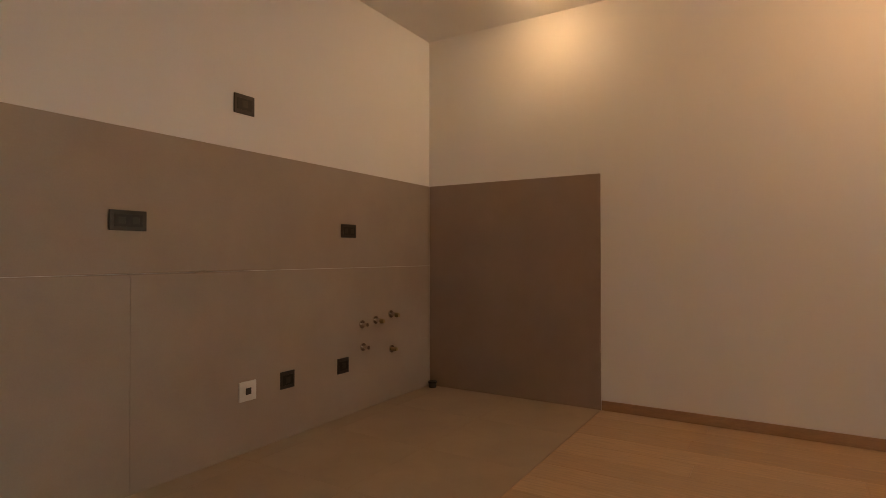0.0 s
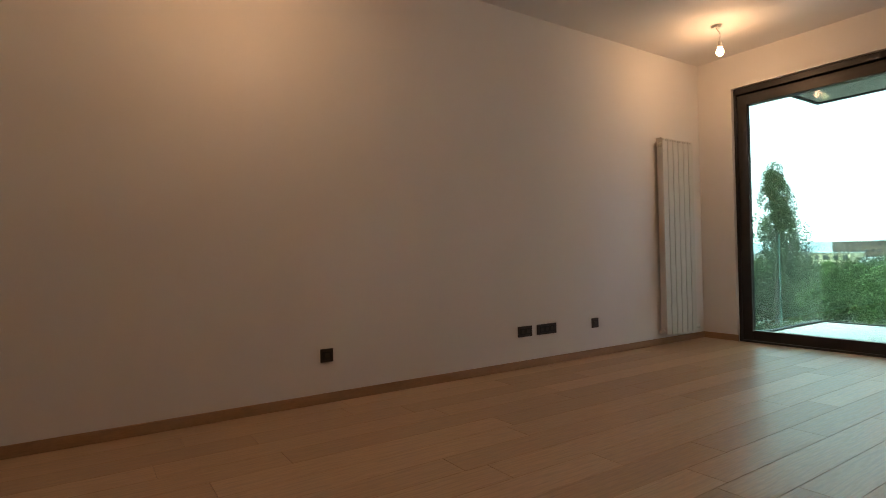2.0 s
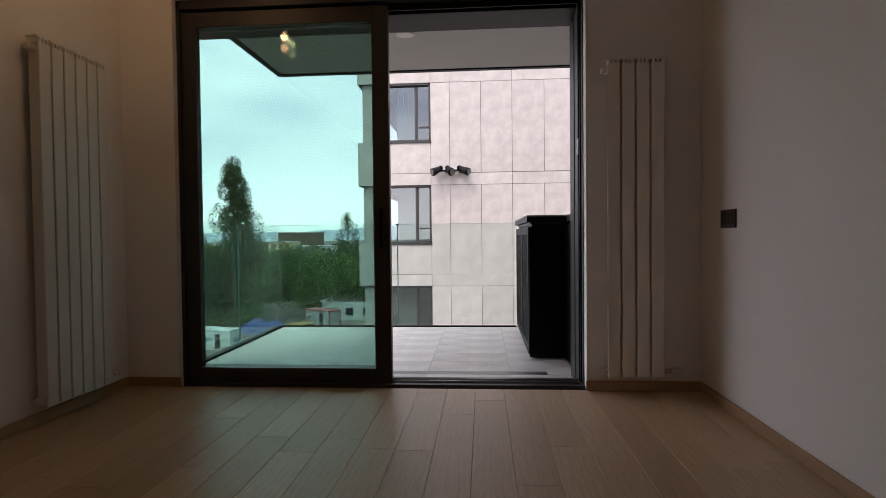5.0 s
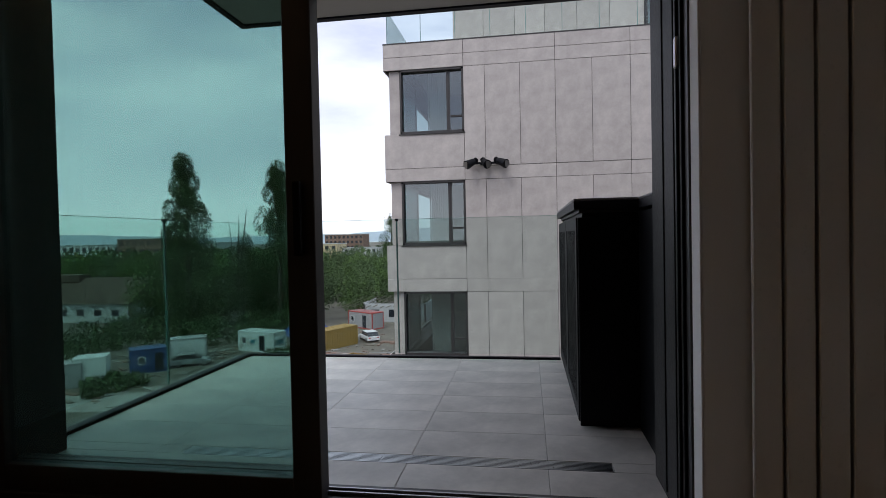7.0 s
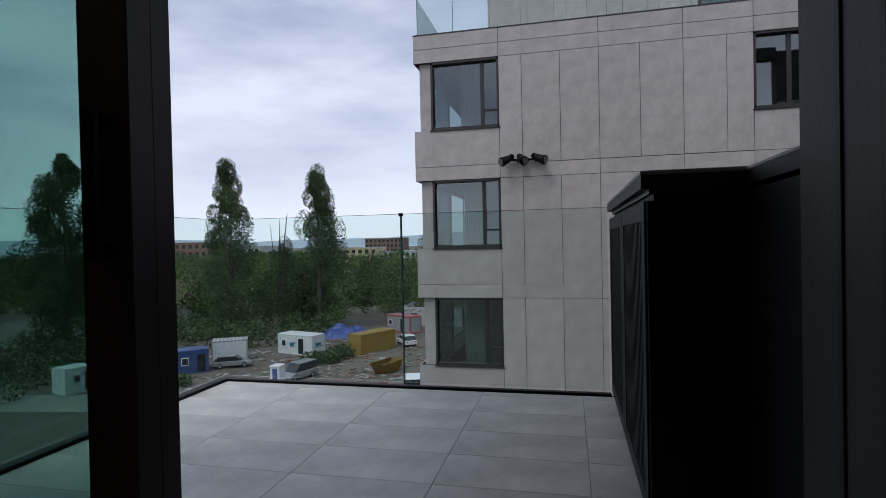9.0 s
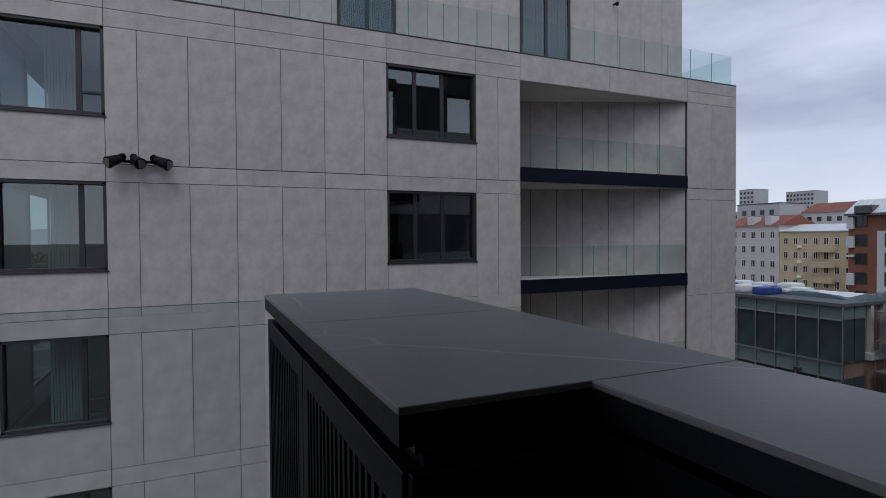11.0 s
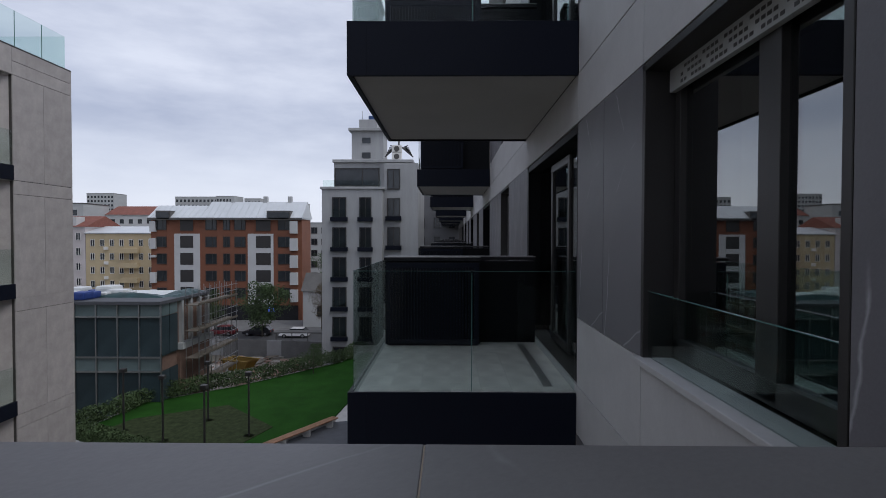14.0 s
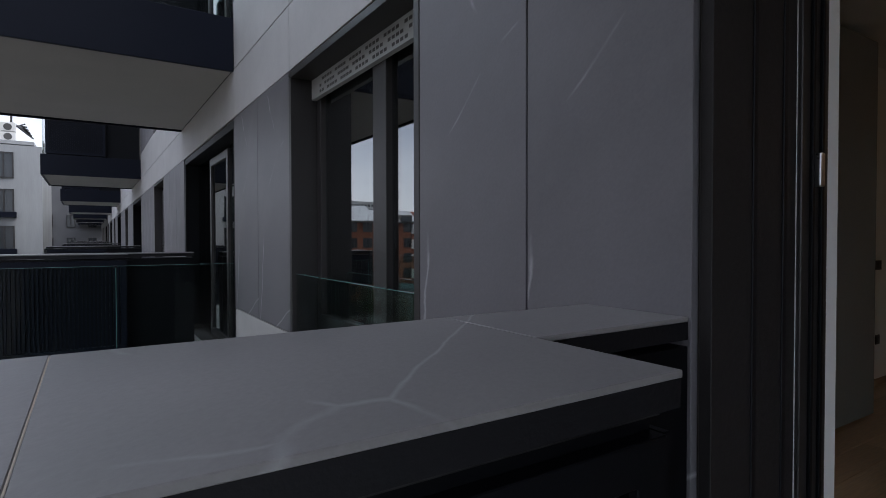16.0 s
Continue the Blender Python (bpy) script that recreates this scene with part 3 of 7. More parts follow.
RT = 1.12
rail = thing("balcony_railing", (BX0, BY1, BZ), "frameless clear glass railing in a dark floor channel", "railing")
part("channel", boxes((BX0 - 0.03, BX1 - 0.66, BY1 + 0.004, BY1 + 0.05, BZ - 0.03, BZ + 0.012), bevel=0.004), BLACK_METAL, rail)
part("channel", boxes((BX0 - 0.05, BX0 + 0.02, YO, BY1 - 0.012, BZ - 0.03, BZ + 0.018), bevel=0.004), BLACK_METAL, rail)
for a, b2 in ((BX0 + 0.005, 1.365), (1.375, 2.74)):
    g = part("glass_panel", boxes((a, b2, BY1 + 0.018, BY1 + 0.034, BZ + 0.035, RT)), GLASS_RAIL, rail)
    g.visible_shadow = False
    part("glass_edge", boxes((a, b2, BY1 + 0.018, BY1 + 0.034, RT, RT + 0.002)), GLASS_EDGE, g)
for a, b2 in ((YO + 0.01, 1.755), (1.765, BY1 + 0.034)):
    g = part("glass_panel", boxes((BX0 - 0.024, BX0 - 0.008, a, b2, BZ + 0.035, RT)), GLASS_RAIL, rail)
    g.visible_shadow = False
    part("glass_edge", boxes((BX0 - 0.024, BX0 - 0.008, a, b2, RT, RT + 0.002)), GLASS_EDGE, g)
for x, y in ((1.37, BY1 + 0.026), (BX0 - 0.016, 1.76)):
    part("joint_clip", boxes((x - 0.014, x + 0.014, y - 0.014, y + 0.014, RT - 0.015, RT + 0.007), bevel=0.002), BLACK_METAL, rail)
    part("joint_seal", boxes((x - 0.005, x + 0.005, y - 0.008, y + 0.008, BZ + 0.035, RT)), GLASS_EDGE, rail)

drain = thing("drain_grate", (0.95, 0.74, BZ - 0.02), "long slotted steel drainage grate in the paving", "drain grate")
for x0, x1 in ((0.79, 1.795), (1.80, 2.85)):
    part("tray", boxes((x0, x1, 0.69, 0.79, BZ - 0.032, BZ - 0.02)), BLACK_METAL, drain)
    part("grate", boxes(*[(x0, x1, 0.695 + 0.0135 * k, 0.7025 + 0.0135 * k, BZ - 0.02, BZ - 0.002) for k in range(7)],
                        *[(x0 + (x1 - x0) * k / 8, x0 + (x1 - x0) * k / 8 + 0.006, 0.695, 0.784, BZ - 0.02, BZ - 0.004) for k in range(9)]), STEEL, drain)

# ---------------------------------------------------------------- balcony cabinet and its slab


def divider_cabinet(ox, mirror=False, label="black louvred balcony cabinet with a charcoal stone top"):
    """The cabinet that parts two balconies; its louvred doors face -x."""
    ob = thing("balcony_cabinet", (ox + 0.3, 2.0, -0.08), label, "cabinet", "balcony cabinets")
    x0, x1, y0, y1, z, b = ox, ox + 0.67, 1.22, 2.89, 1.146, -0.08
    part("body", boxes((x0 + 0.045, x1 - 0.015, y0 + 0.02, y1 - 0.01, b + 0.02, z - 0.075)), BLACK_METAL, ob)
    part("wing", boxes((x0 + 0.33, x1 - 0.015, YO + 0.005, y0 + 0.02, b, z - 0.075)), BLACK_METAL, ob)
    part("end_panel", boxes((x0 + 0.02, x0 + 0.33, y0, y0 + 0.018, b + 0.015, z - 0.10), bevel=0.002), BLACK_METAL, ob)
    part("plinth", boxes((x0 + 0.07, x1 - 0.03, y0 + 0.05, y1 - 0.03, b, b + 0.03)), BLACK_METAL, ob)
    ym = (y0 + y1) / 2
    for a, b3 in ((y0 + 0.02, ym - 0.003), (ym + 0.003, y1 - 0.015)):
        d = part("door", ring(x0 + 0.012, x0 + 0.045, a, b3, b + 0.035, z - 0.10, 0.07, 0.068), BLACK_METAL, ob)
        n = 17
        for k in range(n):
            yy = a + 0.075 + (b3 - a - 0.15) * k / (n - 1)
            part("slat", boxes((x0 + 0.016, x0 + 0.040, yy - 0.009, yy + 0.009, b + 0.11, z - 0.16)), BLACK_METAL, d)
    part("shadow_gap", boxes((x0 + 0.03, x1 - 0.02, y0 + 0.015, y1 - 0.015, z - 0.075, z - 0.058)), SOCKET_BLACK, ob)
    part("lower_rail", boxes((x0 + 0.335, x0 + 0.35, YO + 0.01, y0 + 0.01, z - 0.24, z - 0.13), bevel=0.003), NAVY_METAL, ob)
    ys = 2.043
    top = part("top_slab", boxes((x0, x1, y0, ys - 0.001, z - 0.012, z), bevel=0.0015), COUNTER, ob, "charcoal slab with pale veins")
    part("top_slab", boxes((x0, x1, ys + 0.001, y1, z - 0.012, z), bevel=0.0015), COUNTER, ob, "charcoal slab with pale veins")
    # the slab's sides, painted darker than its top to stand for shade
    part("edge_band", boxes((x0 + 0.002, x1 - 0.002, y0 + 0.002, y1 - 0.002, z - 0.058, z - 0.0125), (x0 + 0.330, x1 - 0.002, YO + 0.003, y0 + 0.001, z - 0.058, z - 0.0125)), EDGE_DARK, ob, "slab edge with its shade in the colour")
    part("top_slab", boxes((x0 + 0.328, x1, YO + 0.003, y0 - 0.001, z - 0.012, z), bevel=0.0025), COUNTER, ob, "charcoal slab with pale veins")
    part("slab_joint", boxes((x0 + 0.003, x1 - 0.003, ys - 0.001, ys + 0.001, z - 0.011, z - 0.0006)), KITCHEN_TILE, ob, "pale joint filler")
    return ob


cabinet = divider_cabinet(2.74)
screen = thing("wing_screen", (3.385, 0.7, 0), "dark metal back sheet closing the balcony side", "screen")
part("sheet", boxes((3.412, 3.426, YO + 0.004, 2.88, -0.5, 1.08)), BLACK_METAL, screen)

# ---------------------------------------------------------------- own facade

LO, HI = -13.5, 9.3


def facade_panels(parent, cells, y0, y1, material, gap=0.004):
    """Cladding panels (x0, x1, z0, z1) with open joints, each an object of its own."""
    for x0, x1, z0, z1 in cells:
        me = shared_box("panel", x1 - x0 - gap * 2, y1 - y0, z1 - z0 - gap * 2, material, 0.002)
        piece("panel", me, ((x0 + x1) / 2, (y0 + y1) / 2, (z0 + z1) / 2), parent)


PERIOD = 12.2
WINS = [4.43] + [14.7 + PERIOD * k for k in range(6)]
DOORS = [8.25 + PERIOD * k for k in range(7)]
WW, DW = 1.95, 3.60
opens = sorted([(a, a + WW, "w") for a in WINS] + [(a, a + DW, "d") for a in DOORS])
back, light, darkp = [], [], []
prev = EX
for a, e, sort in opens:
    back.append((prev, a, 0.05, YO - 0.03, LO, HI))
    for z in range(-4, 3):
        zb = z * 3.2
        back.append((a, e, 0.05, YO - 0.03, zb + 2.60, zb + 3.2 + (0.62 if sort == "w" else -0.10)))
    if a < 52:
        for z in (-1, 0, 1):
            zb = z * 3.2
            n = max(1, round((a - prev) / 0.95))
            cuts = [EX + 0.004, 3.69, a] if prev < 3.1 else [prev + (a - prev) * q / n for q in range(n + 1)]
            for u0, u1 in zip(cuts[:-1], cuts[1:]):
                darkp.append((u0, u1, zb + 0.62, zb + 2.62))
            low = zb + 3.2 + 0.62
            light += [(prev, a, zb + 2.62, zb + 3.12), (prev, a, zb + 3.12, low), (a, e, zb + 2.62, zb + 3.12)]
            if sort == "w":
                light.append((a, e, zb + 3.12, low - 0.03))
    prev = e
back.append((EX, prev, 0.05, YO - 0.03, 3.3, 3.6))
wall_facade = structure("wall_facade", boxes(*back), STONE_JOINT, "own block's facade in light and charcoal stone panels", "wall")
structure("wall_over_balcony", boxes((-0.25, EX, 0.37, YO, DZ, HI), (-0.25, 0.13, 0.25, YO, -0.6, DZ), (-0.25, EX, 0.1, YO - 0.05, LO, -0.55)), CLAD_LIGHT, "light stone facade around the balcony door", "wall")
facade_panels(wall_facade, darkp, YO - 0.03, YO, CLAD_DARK)
facade_panels(wall_facade, light, YO - 0.03, YO - 0.002, CLAD_LIGHT)


def own_window(s, zb, near):
    """Deep dark window between stone panels, with a glass safety rail."""
    w = thing("window_1" if near else "window_2", (s, 0.3, zb + 0.64), "deep dark aluminium window with a glass safety rail", "window", "windows of the own block", kind="structure")
    x0, x1, z0, z1, e = s, s + WW, zb + 0.62, zb + 2.61, YO
    part("lining", boxes((x0, x0 + 0.05, 0.05, e + 0.002, z0, z1), (x1 - 0.05, x1, 0.05, e + 0.002, z0, z1), (x0, x1, 0.05, e + 0.002, z1 - 0.05, z1), bevel=0.003), FRAME_DARK, w)
    part("window_frame", boxes((x0 + 0.05, x0 + 0.17, e - 0.28, e - 0.20, z0 + 0.05, z1 - 0.05), (x1 - 0.13, x1 - 0.05, e - 0.28, e - 0.20, z0 + 0.05, z1 - 0.05),
                               (x0 + 0.73, x0 + 0.91, e - 0.28, e - 0.20, z0 + 0.05, z1 - 0.05), (x0 + 0.05, x1 - 0.05, e - 0.28, e - 0.20, z0 + 0.03, z0 + 0.15),
                               (x0 + 0.05, x1 - 0.05, e - 0.28, e - 0.20, z1 - 0.12, z1 - 0.05), bevel=0.003), FRAME_DARK, w)
    for a, b3 in ((x0 + 0.16, x0 + 0.74), (x0 + 0.90, x1 - 0.12)):
        g = part("pane", boxes((a, b3, e - 0.25, e - 0.242, z0 + 0.14, z1 - 0.11)), GLASS_OWN, w)
        g.visible_shadow = False
    part("window_sill", boxes((x0 - 0.02, x1 + 0.02, e - 0.20, e + 0.05, z0 - 0.03, z0 + 0.012), bevel=0.004), CLAD_LIGHT, w)
    if near:
        part("shutter_box", boxes((x0 + 0.05, x1 - 0.05, e - 0.20, e - 0.16, z1 - 0.20, z1 - 0.05), bevel=0.002), FOIL, w, "grey film-wrapped shutter rail with rows of tiny print")
        for r in range(3):
            part("print_row", boxes(*[(x0 + 0.09 + 0.05 * q, x0 + 0.125 + 0.05 * q, e - 0.16, e - 0.159, z1 - 0.18 + 0.042 * r, z1 - 0.16 + 0.042 * r) for q in range(33) if (q * 7 + r * 3) % 5]), SOCKET_DARK, w)
        g = part("safety_glass", boxes((x0 + 0.06, x1 - 0.06, e - 0.045, e - 0.030, z0 + 0.02, z0 + 0.46)), GLASS_RAIL, w, "clear green-edged glass rail")
        g.visible_shadow = False
        part("glass_edge", boxes((x0 + 0.06, x1 - 0.06, e - 0.045, e - 0.030, z0 + 0.46, z0 + 0.463)), GLASS_EDGE, g)
    else:
        part("shutter", boxes(*[(x0 + 0.06, x1 - 0.06, e - 0.18, e - 0.155, z0 + 0.06 + 0.075 * q, z0 + 0.125 + 0.075 * q) for q in range(24)]), FRAME_DARK, w, "lowered grey slatted shutter")
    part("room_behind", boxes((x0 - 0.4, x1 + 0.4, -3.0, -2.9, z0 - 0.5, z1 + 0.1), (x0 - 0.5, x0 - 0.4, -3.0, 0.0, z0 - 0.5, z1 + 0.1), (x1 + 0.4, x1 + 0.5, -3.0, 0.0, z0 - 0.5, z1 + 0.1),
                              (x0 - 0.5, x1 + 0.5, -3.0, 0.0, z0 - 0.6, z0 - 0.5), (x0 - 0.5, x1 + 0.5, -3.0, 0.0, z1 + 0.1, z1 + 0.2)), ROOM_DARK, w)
    return w


own_window(WINS[0], 0, True)
for s in WINS[1:5]:
    own_window(s, 0, False)
own_window(WINS[0], -3.2, True)


def glass_fence(parent, a, b3, y0, y1, z0, z1, joints):
    g = part("glass_panel", boxes((a, b3, y0, y1, z0, z1)), GLASS_RAIL, parent)
    g.visible_shadow = False
    part("glass_edge", boxes((a, b3, y0, y1, z1, z1 + 0.003)), GLASS_EDGE, g)
    return g


def neighbour_balcony(bx, zf, cabinet_at, detail=True, length=3.85):
    """A cantilevered balcony with dark metal edges; zf is its floor."""
    y1 = 3.06
    ob = thing("neighbour_balcony", (bx, 1.5, zf - 0.5), "cantilevered balcony with a blue-black metal edge and glass rail", "balcony", "balconies of the own block", kind="structure")
    part("slab", boxes((bx + 0.04, bx + length - 0.04, YO, y1 - 0.05, zf - 0.53, zf - 0.02)), SOFFIT, ob, "grey rendered underside")
    part("near_edge", boxes((bx, bx + 0.04, YO, y1, zf - 0.56, zf - 0.005), bevel=0.004), NAVY_METAL, ob)
    part("front_edge", boxes((bx + 0.041, bx + length - 0.041, y1 - 0.05, y1, zf - 0.56, zf - 0.005), bevel=0.004), NAVY_METAL, ob)
    part("far_edge", boxes((bx + length - 0.04, bx + length, YO, y1, zf - 0.56, zf - 0.005), bevel=0.004), NAVY_METAL, ob)
    part("edge_corner", boxes((bx - 0.004, bx, y1 - 0.2, y1, zf - 0.56, zf - 0.005), bevel=0.001), NAVY_METAL, ob)
    if detail:
        n = 6
        for i in range(n):
            for j in range(7):
                me = shared_box("tile", (length - 0.1) / n - 0.0016, (y1 - 0.1 - YO) / 7 - 0.0016, 0.02, BALCONY_TILE)
                piece("tile", me, (bx + 0.05 + (i + 0.5) * (length - 0.1) / n, YO + (j + 0.5) * (y1 - 0.1 - YO) / 7, zf - 0.012), ob)
        part("drain_grate", boxes(*[(bx + 0.25, bx + 2.6, 0.89 + 0.017 * k, 0.899 + 0.017 * k, zf - 0.002, zf + 0.004) for k in range(6)]), STEEL, ob)
    if cabinet_at != "near":
        glass_fence(ob, bx + 0.05, bx + 0.066, YO + 0.01, 1.77, zf, zf + 1.25, 0)
        glass_fence(ob, bx + 0.05, bx + 0.066, 1.776, y1 - 0.06, zf, zf + 1.25, 0)
        part("joint_seal", boxes((bx + 0.051, bx + 0.065, 1.770, 1.776, zf, zf + 1.25)), GLASS_EDGE, ob)
        part("joint_clip", boxes((bx + 0.045, bx + 0.071, 1.763, 1.783, zf + 1.23, zf + 1.257)), BLACK_METAL, ob)
    glass_fence(ob, bx + 0.07, bx + length * 0.5, y1 - 0.06, y1 - 0.045, zf, zf + 1.25, 0)
    glass_fence(ob, bx + length * 0.5 + 0.006, bx + length - 0.05, y1 - 0.06, y1 - 0.045, zf, zf + 1.25, 0)
    return ob


def louvre_cabinet(ox, zf, label="black louvred cabinet dividing two balconies"):
    ob = thing("balcony_cabinet", (ox, 1.5, zf), label, "cabinet", "balcony cabinets")
    y0, y1, t = 1.55, 2.97, zf + 1.315
    part("body", boxes((ox + 0.03, ox + 0.63, y0, y1 - 0.02, zf + 0.03, t - 0.075)), BLACK_METAL, ob)
    part("wing", boxes((ox + 0.33, ox + 0.63, YO, y0, zf, t - 0.075)), BLACK_METAL, ob)
    part("plinth", boxes((ox + 0.06, ox + 0.60, y0 + 0.03, y1 - 0.05, zf, zf + 0.03)), BLACK_METAL, ob)
    part("top", boxes((ox, ox + 0.63, y0, y1, t - 0.012, t), (ox + 0.31, ox + 0.63, YO, y0 - 0.002, t - 0.012, t), bevel=0.002), COUNTER, ob, "charcoal stone top")
    # sides of the stone top, with shade painted into their colour
    part("edge_band", boxes((ox + 0.002, ox + 0.628, y0 + 0.002, y1 - 0.002, t - 0.055, t - 0.0125), (ox + 0.312, ox + 0.628, YO, y0, t - 0.055, t - 0.0125)), EDGE_DARK, ob, "slab edge with its shade in the colour")
    part("door_frame", ring(ox, ox + 0.03, y0 + 0.02, y1 - 0.03, zf + 0.03, t - 0.09, 0.07, 0.07), NAVY_METAL, ob)
    me = shared_box("slat", 0.024, 0.022, 1.055, NAVY_METAL)
    for k in range(27):
        piece("slat", me, (ox + 0.016, y0 + 0.115 + 0.0455 * k, zf + 0.6275), ob)
    return ob


for k, bx in enumerate(DOORS):
    for lvl in (-1, 0, 1):
        if k > 3 and lvl == -1:
            continue
        zf = (-3.35, -0.16, 3.655)[lvl + 1]
        neighbour_balcony(bx, zf, "far" if k == 0 else "near", detail=(k == 0 and lvl == 0))
        if lvl >= 0 or k == 0:
            louvre_cabinet(bx + (2.4 if k == 0 else 0.06), zf)


def own_door(s, zb):
    """A balcony door of the neighbour: deep dark frame, one pale-edged leaf."""
    d = thing("door_2", (s, 0.2, zb), "dark aluminium balcony door of the neighbouring flat", "door", "balcony doors of the own block", kind="structure")
    x0, x1 = s, s + DW
    part("outer_frame", boxes((x0, x0 + 0.08, 0.40, YO - 0.01, zb, zb + 2.62), (x1 - 0.08, x1, 0.40, YO - 0.01, zb, zb + 2.62), (x0, x1, 0.40, YO - 0.01, zb + 2.54, zb + 2.62), bevel=0.003), BLACK_METAL, d)
    part("leaf", boxes((x0 + 1.2, x0 + 1.3, 0.46, 0.52, zb, zb + 2.5), (x0 + 2.3, x0 + 2.4, 0.46, 0.52, zb, zb + 2.5), (x0 + 1.3, x0 + 2.3, 0.46, 0.52, zb, zb + 0.1), (x0 + 1.3, x0 + 2.3, 0.46, 0.52, zb + 2.4, zb + 2.5), bevel=0.003), FRAME_DARK, d)
    g = part("pane", boxes((x0 + 1.3, x0 + 2.3, 0.485, 0.493, zb + 0.1, zb + 2.4)), GLASS_WINDOW, d)
    g.visible_shadow = False
    g = part("pane", boxes((x0 + 2.4, x1 - 0.08, 0.485, 0.493, zb + 0.02, zb + 2.54), (x0 + 0.08, x0 + 1.2, 0.485, 0.493, zb + 0.02, zb + 2.54)), GLASS_WINDOW, d)
    g.visible_shadow = False
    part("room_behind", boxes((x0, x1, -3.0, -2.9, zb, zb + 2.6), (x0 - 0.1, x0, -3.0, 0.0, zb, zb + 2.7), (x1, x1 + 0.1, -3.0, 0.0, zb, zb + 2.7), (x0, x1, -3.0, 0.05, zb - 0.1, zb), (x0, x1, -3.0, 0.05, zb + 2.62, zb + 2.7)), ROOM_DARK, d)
    return d


for s in DOORS[:5]:
    own_door(s, -0.02)
own_door(DOORS[0], 3.72)

# ---------------------------------------------------------------- block across the courtyard
FY = 13.75
GX0, GX1 = -1.57, 19.58
ROWS = [-9.06, -5.86, -2.66, 0.53, 3.735]      # each storey's window strip starts 0.22 above
TOP = 6.55
block = thing("stone_block", (8.0, 18, LO), "pale stone apartment block with glass-railed loggias", "apartment block")
core = []
back_y = 27.0
seams = [0.76, 1.36, 2.34, 3.31, 4.30, 5.31, 6.29, 6.88]
core.append((0.76, 6.88, FY + 0.03, FY + 0.5, LO, TOP - 0.02))
core.append((9.42, 10.82, FY + 0.03, FY + 0.5, LO, TOP - 0.02))
core.append((17.27, GX1, FY + 0.03, FY + 0.5, LO, TOP - 0.02))
core.append((GX1 - 0.4, GX1 - 0.03, FY + 0.5, back_y, LO, TOP - 0.02))
core.append((-1.0, 16.6, back_y - 0.4, back_y, LO, TOP))
for zr in ROWS + [ROWS[-1] + 3.2]:
    core.append((-1.42, 0.76, FY + 0.03, FY + 0.5, zr - 1.14, zr + 0.22))
    core.append((6.88, 9.42, FY + 0.03, FY + 0.5, zr - 1.14, zr + 0.22))
    core.append((-1.42, -0.9, FY + 0.5, back_y, zr - 1.14, zr + 0.22))
core = [(a, b3, c, d, e, min(f, TOP - 0.02)) for a, b3, c, d, e, f in core]
block_wall = part("wall", boxes(*core), STONE_JOINT, block, "shadow joints behind the panels")
cells = []
for i, zr in enumerate(ROWS):
    zt = zr + 2.06                                   # head of the window strip
    zj = zt + 0.37
    zn = ROWS[i + 1] + 0.22 if i < len(ROWS) - 1 else TOP
    for a, b3 in zip(seams[:-1], seams[1:]):
        cells.append((a, b3, zr - 0.77, zt))
    cells += [(9.42, 10.1, zr - 0.77, zt), (10.1, 10.82, zr - 0.77, zt), (17.27, 18.4, zr - 0.77, zt), (18.4, GX1, zr - 0.77, zt)]
    for a, b3 in ((0.76, 3.31), (3.31, 5.31), (5.31, 6.88), (9.42, 10.82), (17.27, GX1)):
        cells.append((a, b3, zt, zj))
        if i == len(ROWS) - 1:
            cells.append((a, b3, zj, TOP))
    cells += [(6.88, 9.42, zt, zj), (6.88, 9.42, zj, zn), (-1.57, 0.76, zt, zj), (-1.57, 0.76, zj, zn)]
    if i == len(ROWS) - 1:
        cells += [(10.82, 14.0, zt, TOP), (14.0, 17.27, zt, TOP)]
facade_panels(block_wall, [(a, b3, c, d) for a, b3, c, d in cells if c < d], FY, FY + 0.03, STONE, 0.006)
for i, zr in enumerate(ROWS):
    zt = zr + 2.06
    zn = ROWS[i + 1] + 0.22 if i < len(ROWS) - 1 else TOP
    facade = [(zt, zn)]
    for z0, z1 in facade:
        me = shared_box("panel", 0.03, 3.0, z1 - z0 - 0.01, STONE, 0.002)
        for j in range(4):
            piece("panel", me, (-1.555, FY + 1.53 + 3.02 * j, (z0 + z1) / 2), block_wall)


def block_window(name, x0, x1, z0, z1, mullions, side=False):
    w = part(name, boxes((x0, x0 + 0.06, FY + 0.02, FY + 0.22, z0, z1), (x1 - 0.06, x1, FY + 0.02, FY + 0.22, z0, z1), (x0, x1, FY + 0.02, FY + 0.22, z1 - 0.06, z1), (x0, x1, FY + 0.02, FY + 0.22, z0, z0 + 0.07), bevel=0.004), FRAME_DARK, block)
    for m in mullions:
        part("mullion", boxes((m - 0.05, m + 0.05, FY + 0.12, FY + 0.20, z0 + 0.07, z1 - 0.06), bevel=0.004), FRAME_DARK, w)
    g = part("pane", boxes((x0 + 0.06, x1 - 0.06, FY + 0.15, FY + 0.16, z0 + 0.07, z1 - 0.06)), GLASS_WINDOW, w)
    g.visible_shadow = False
    part("sill", boxes((x0 - 0.03, x1 + 0.03, FY - 0.03, FY + 0.2, z0 - 0.035, z0 + 0.0), bevel=0.003), FRAME_DARK, w)
    return w


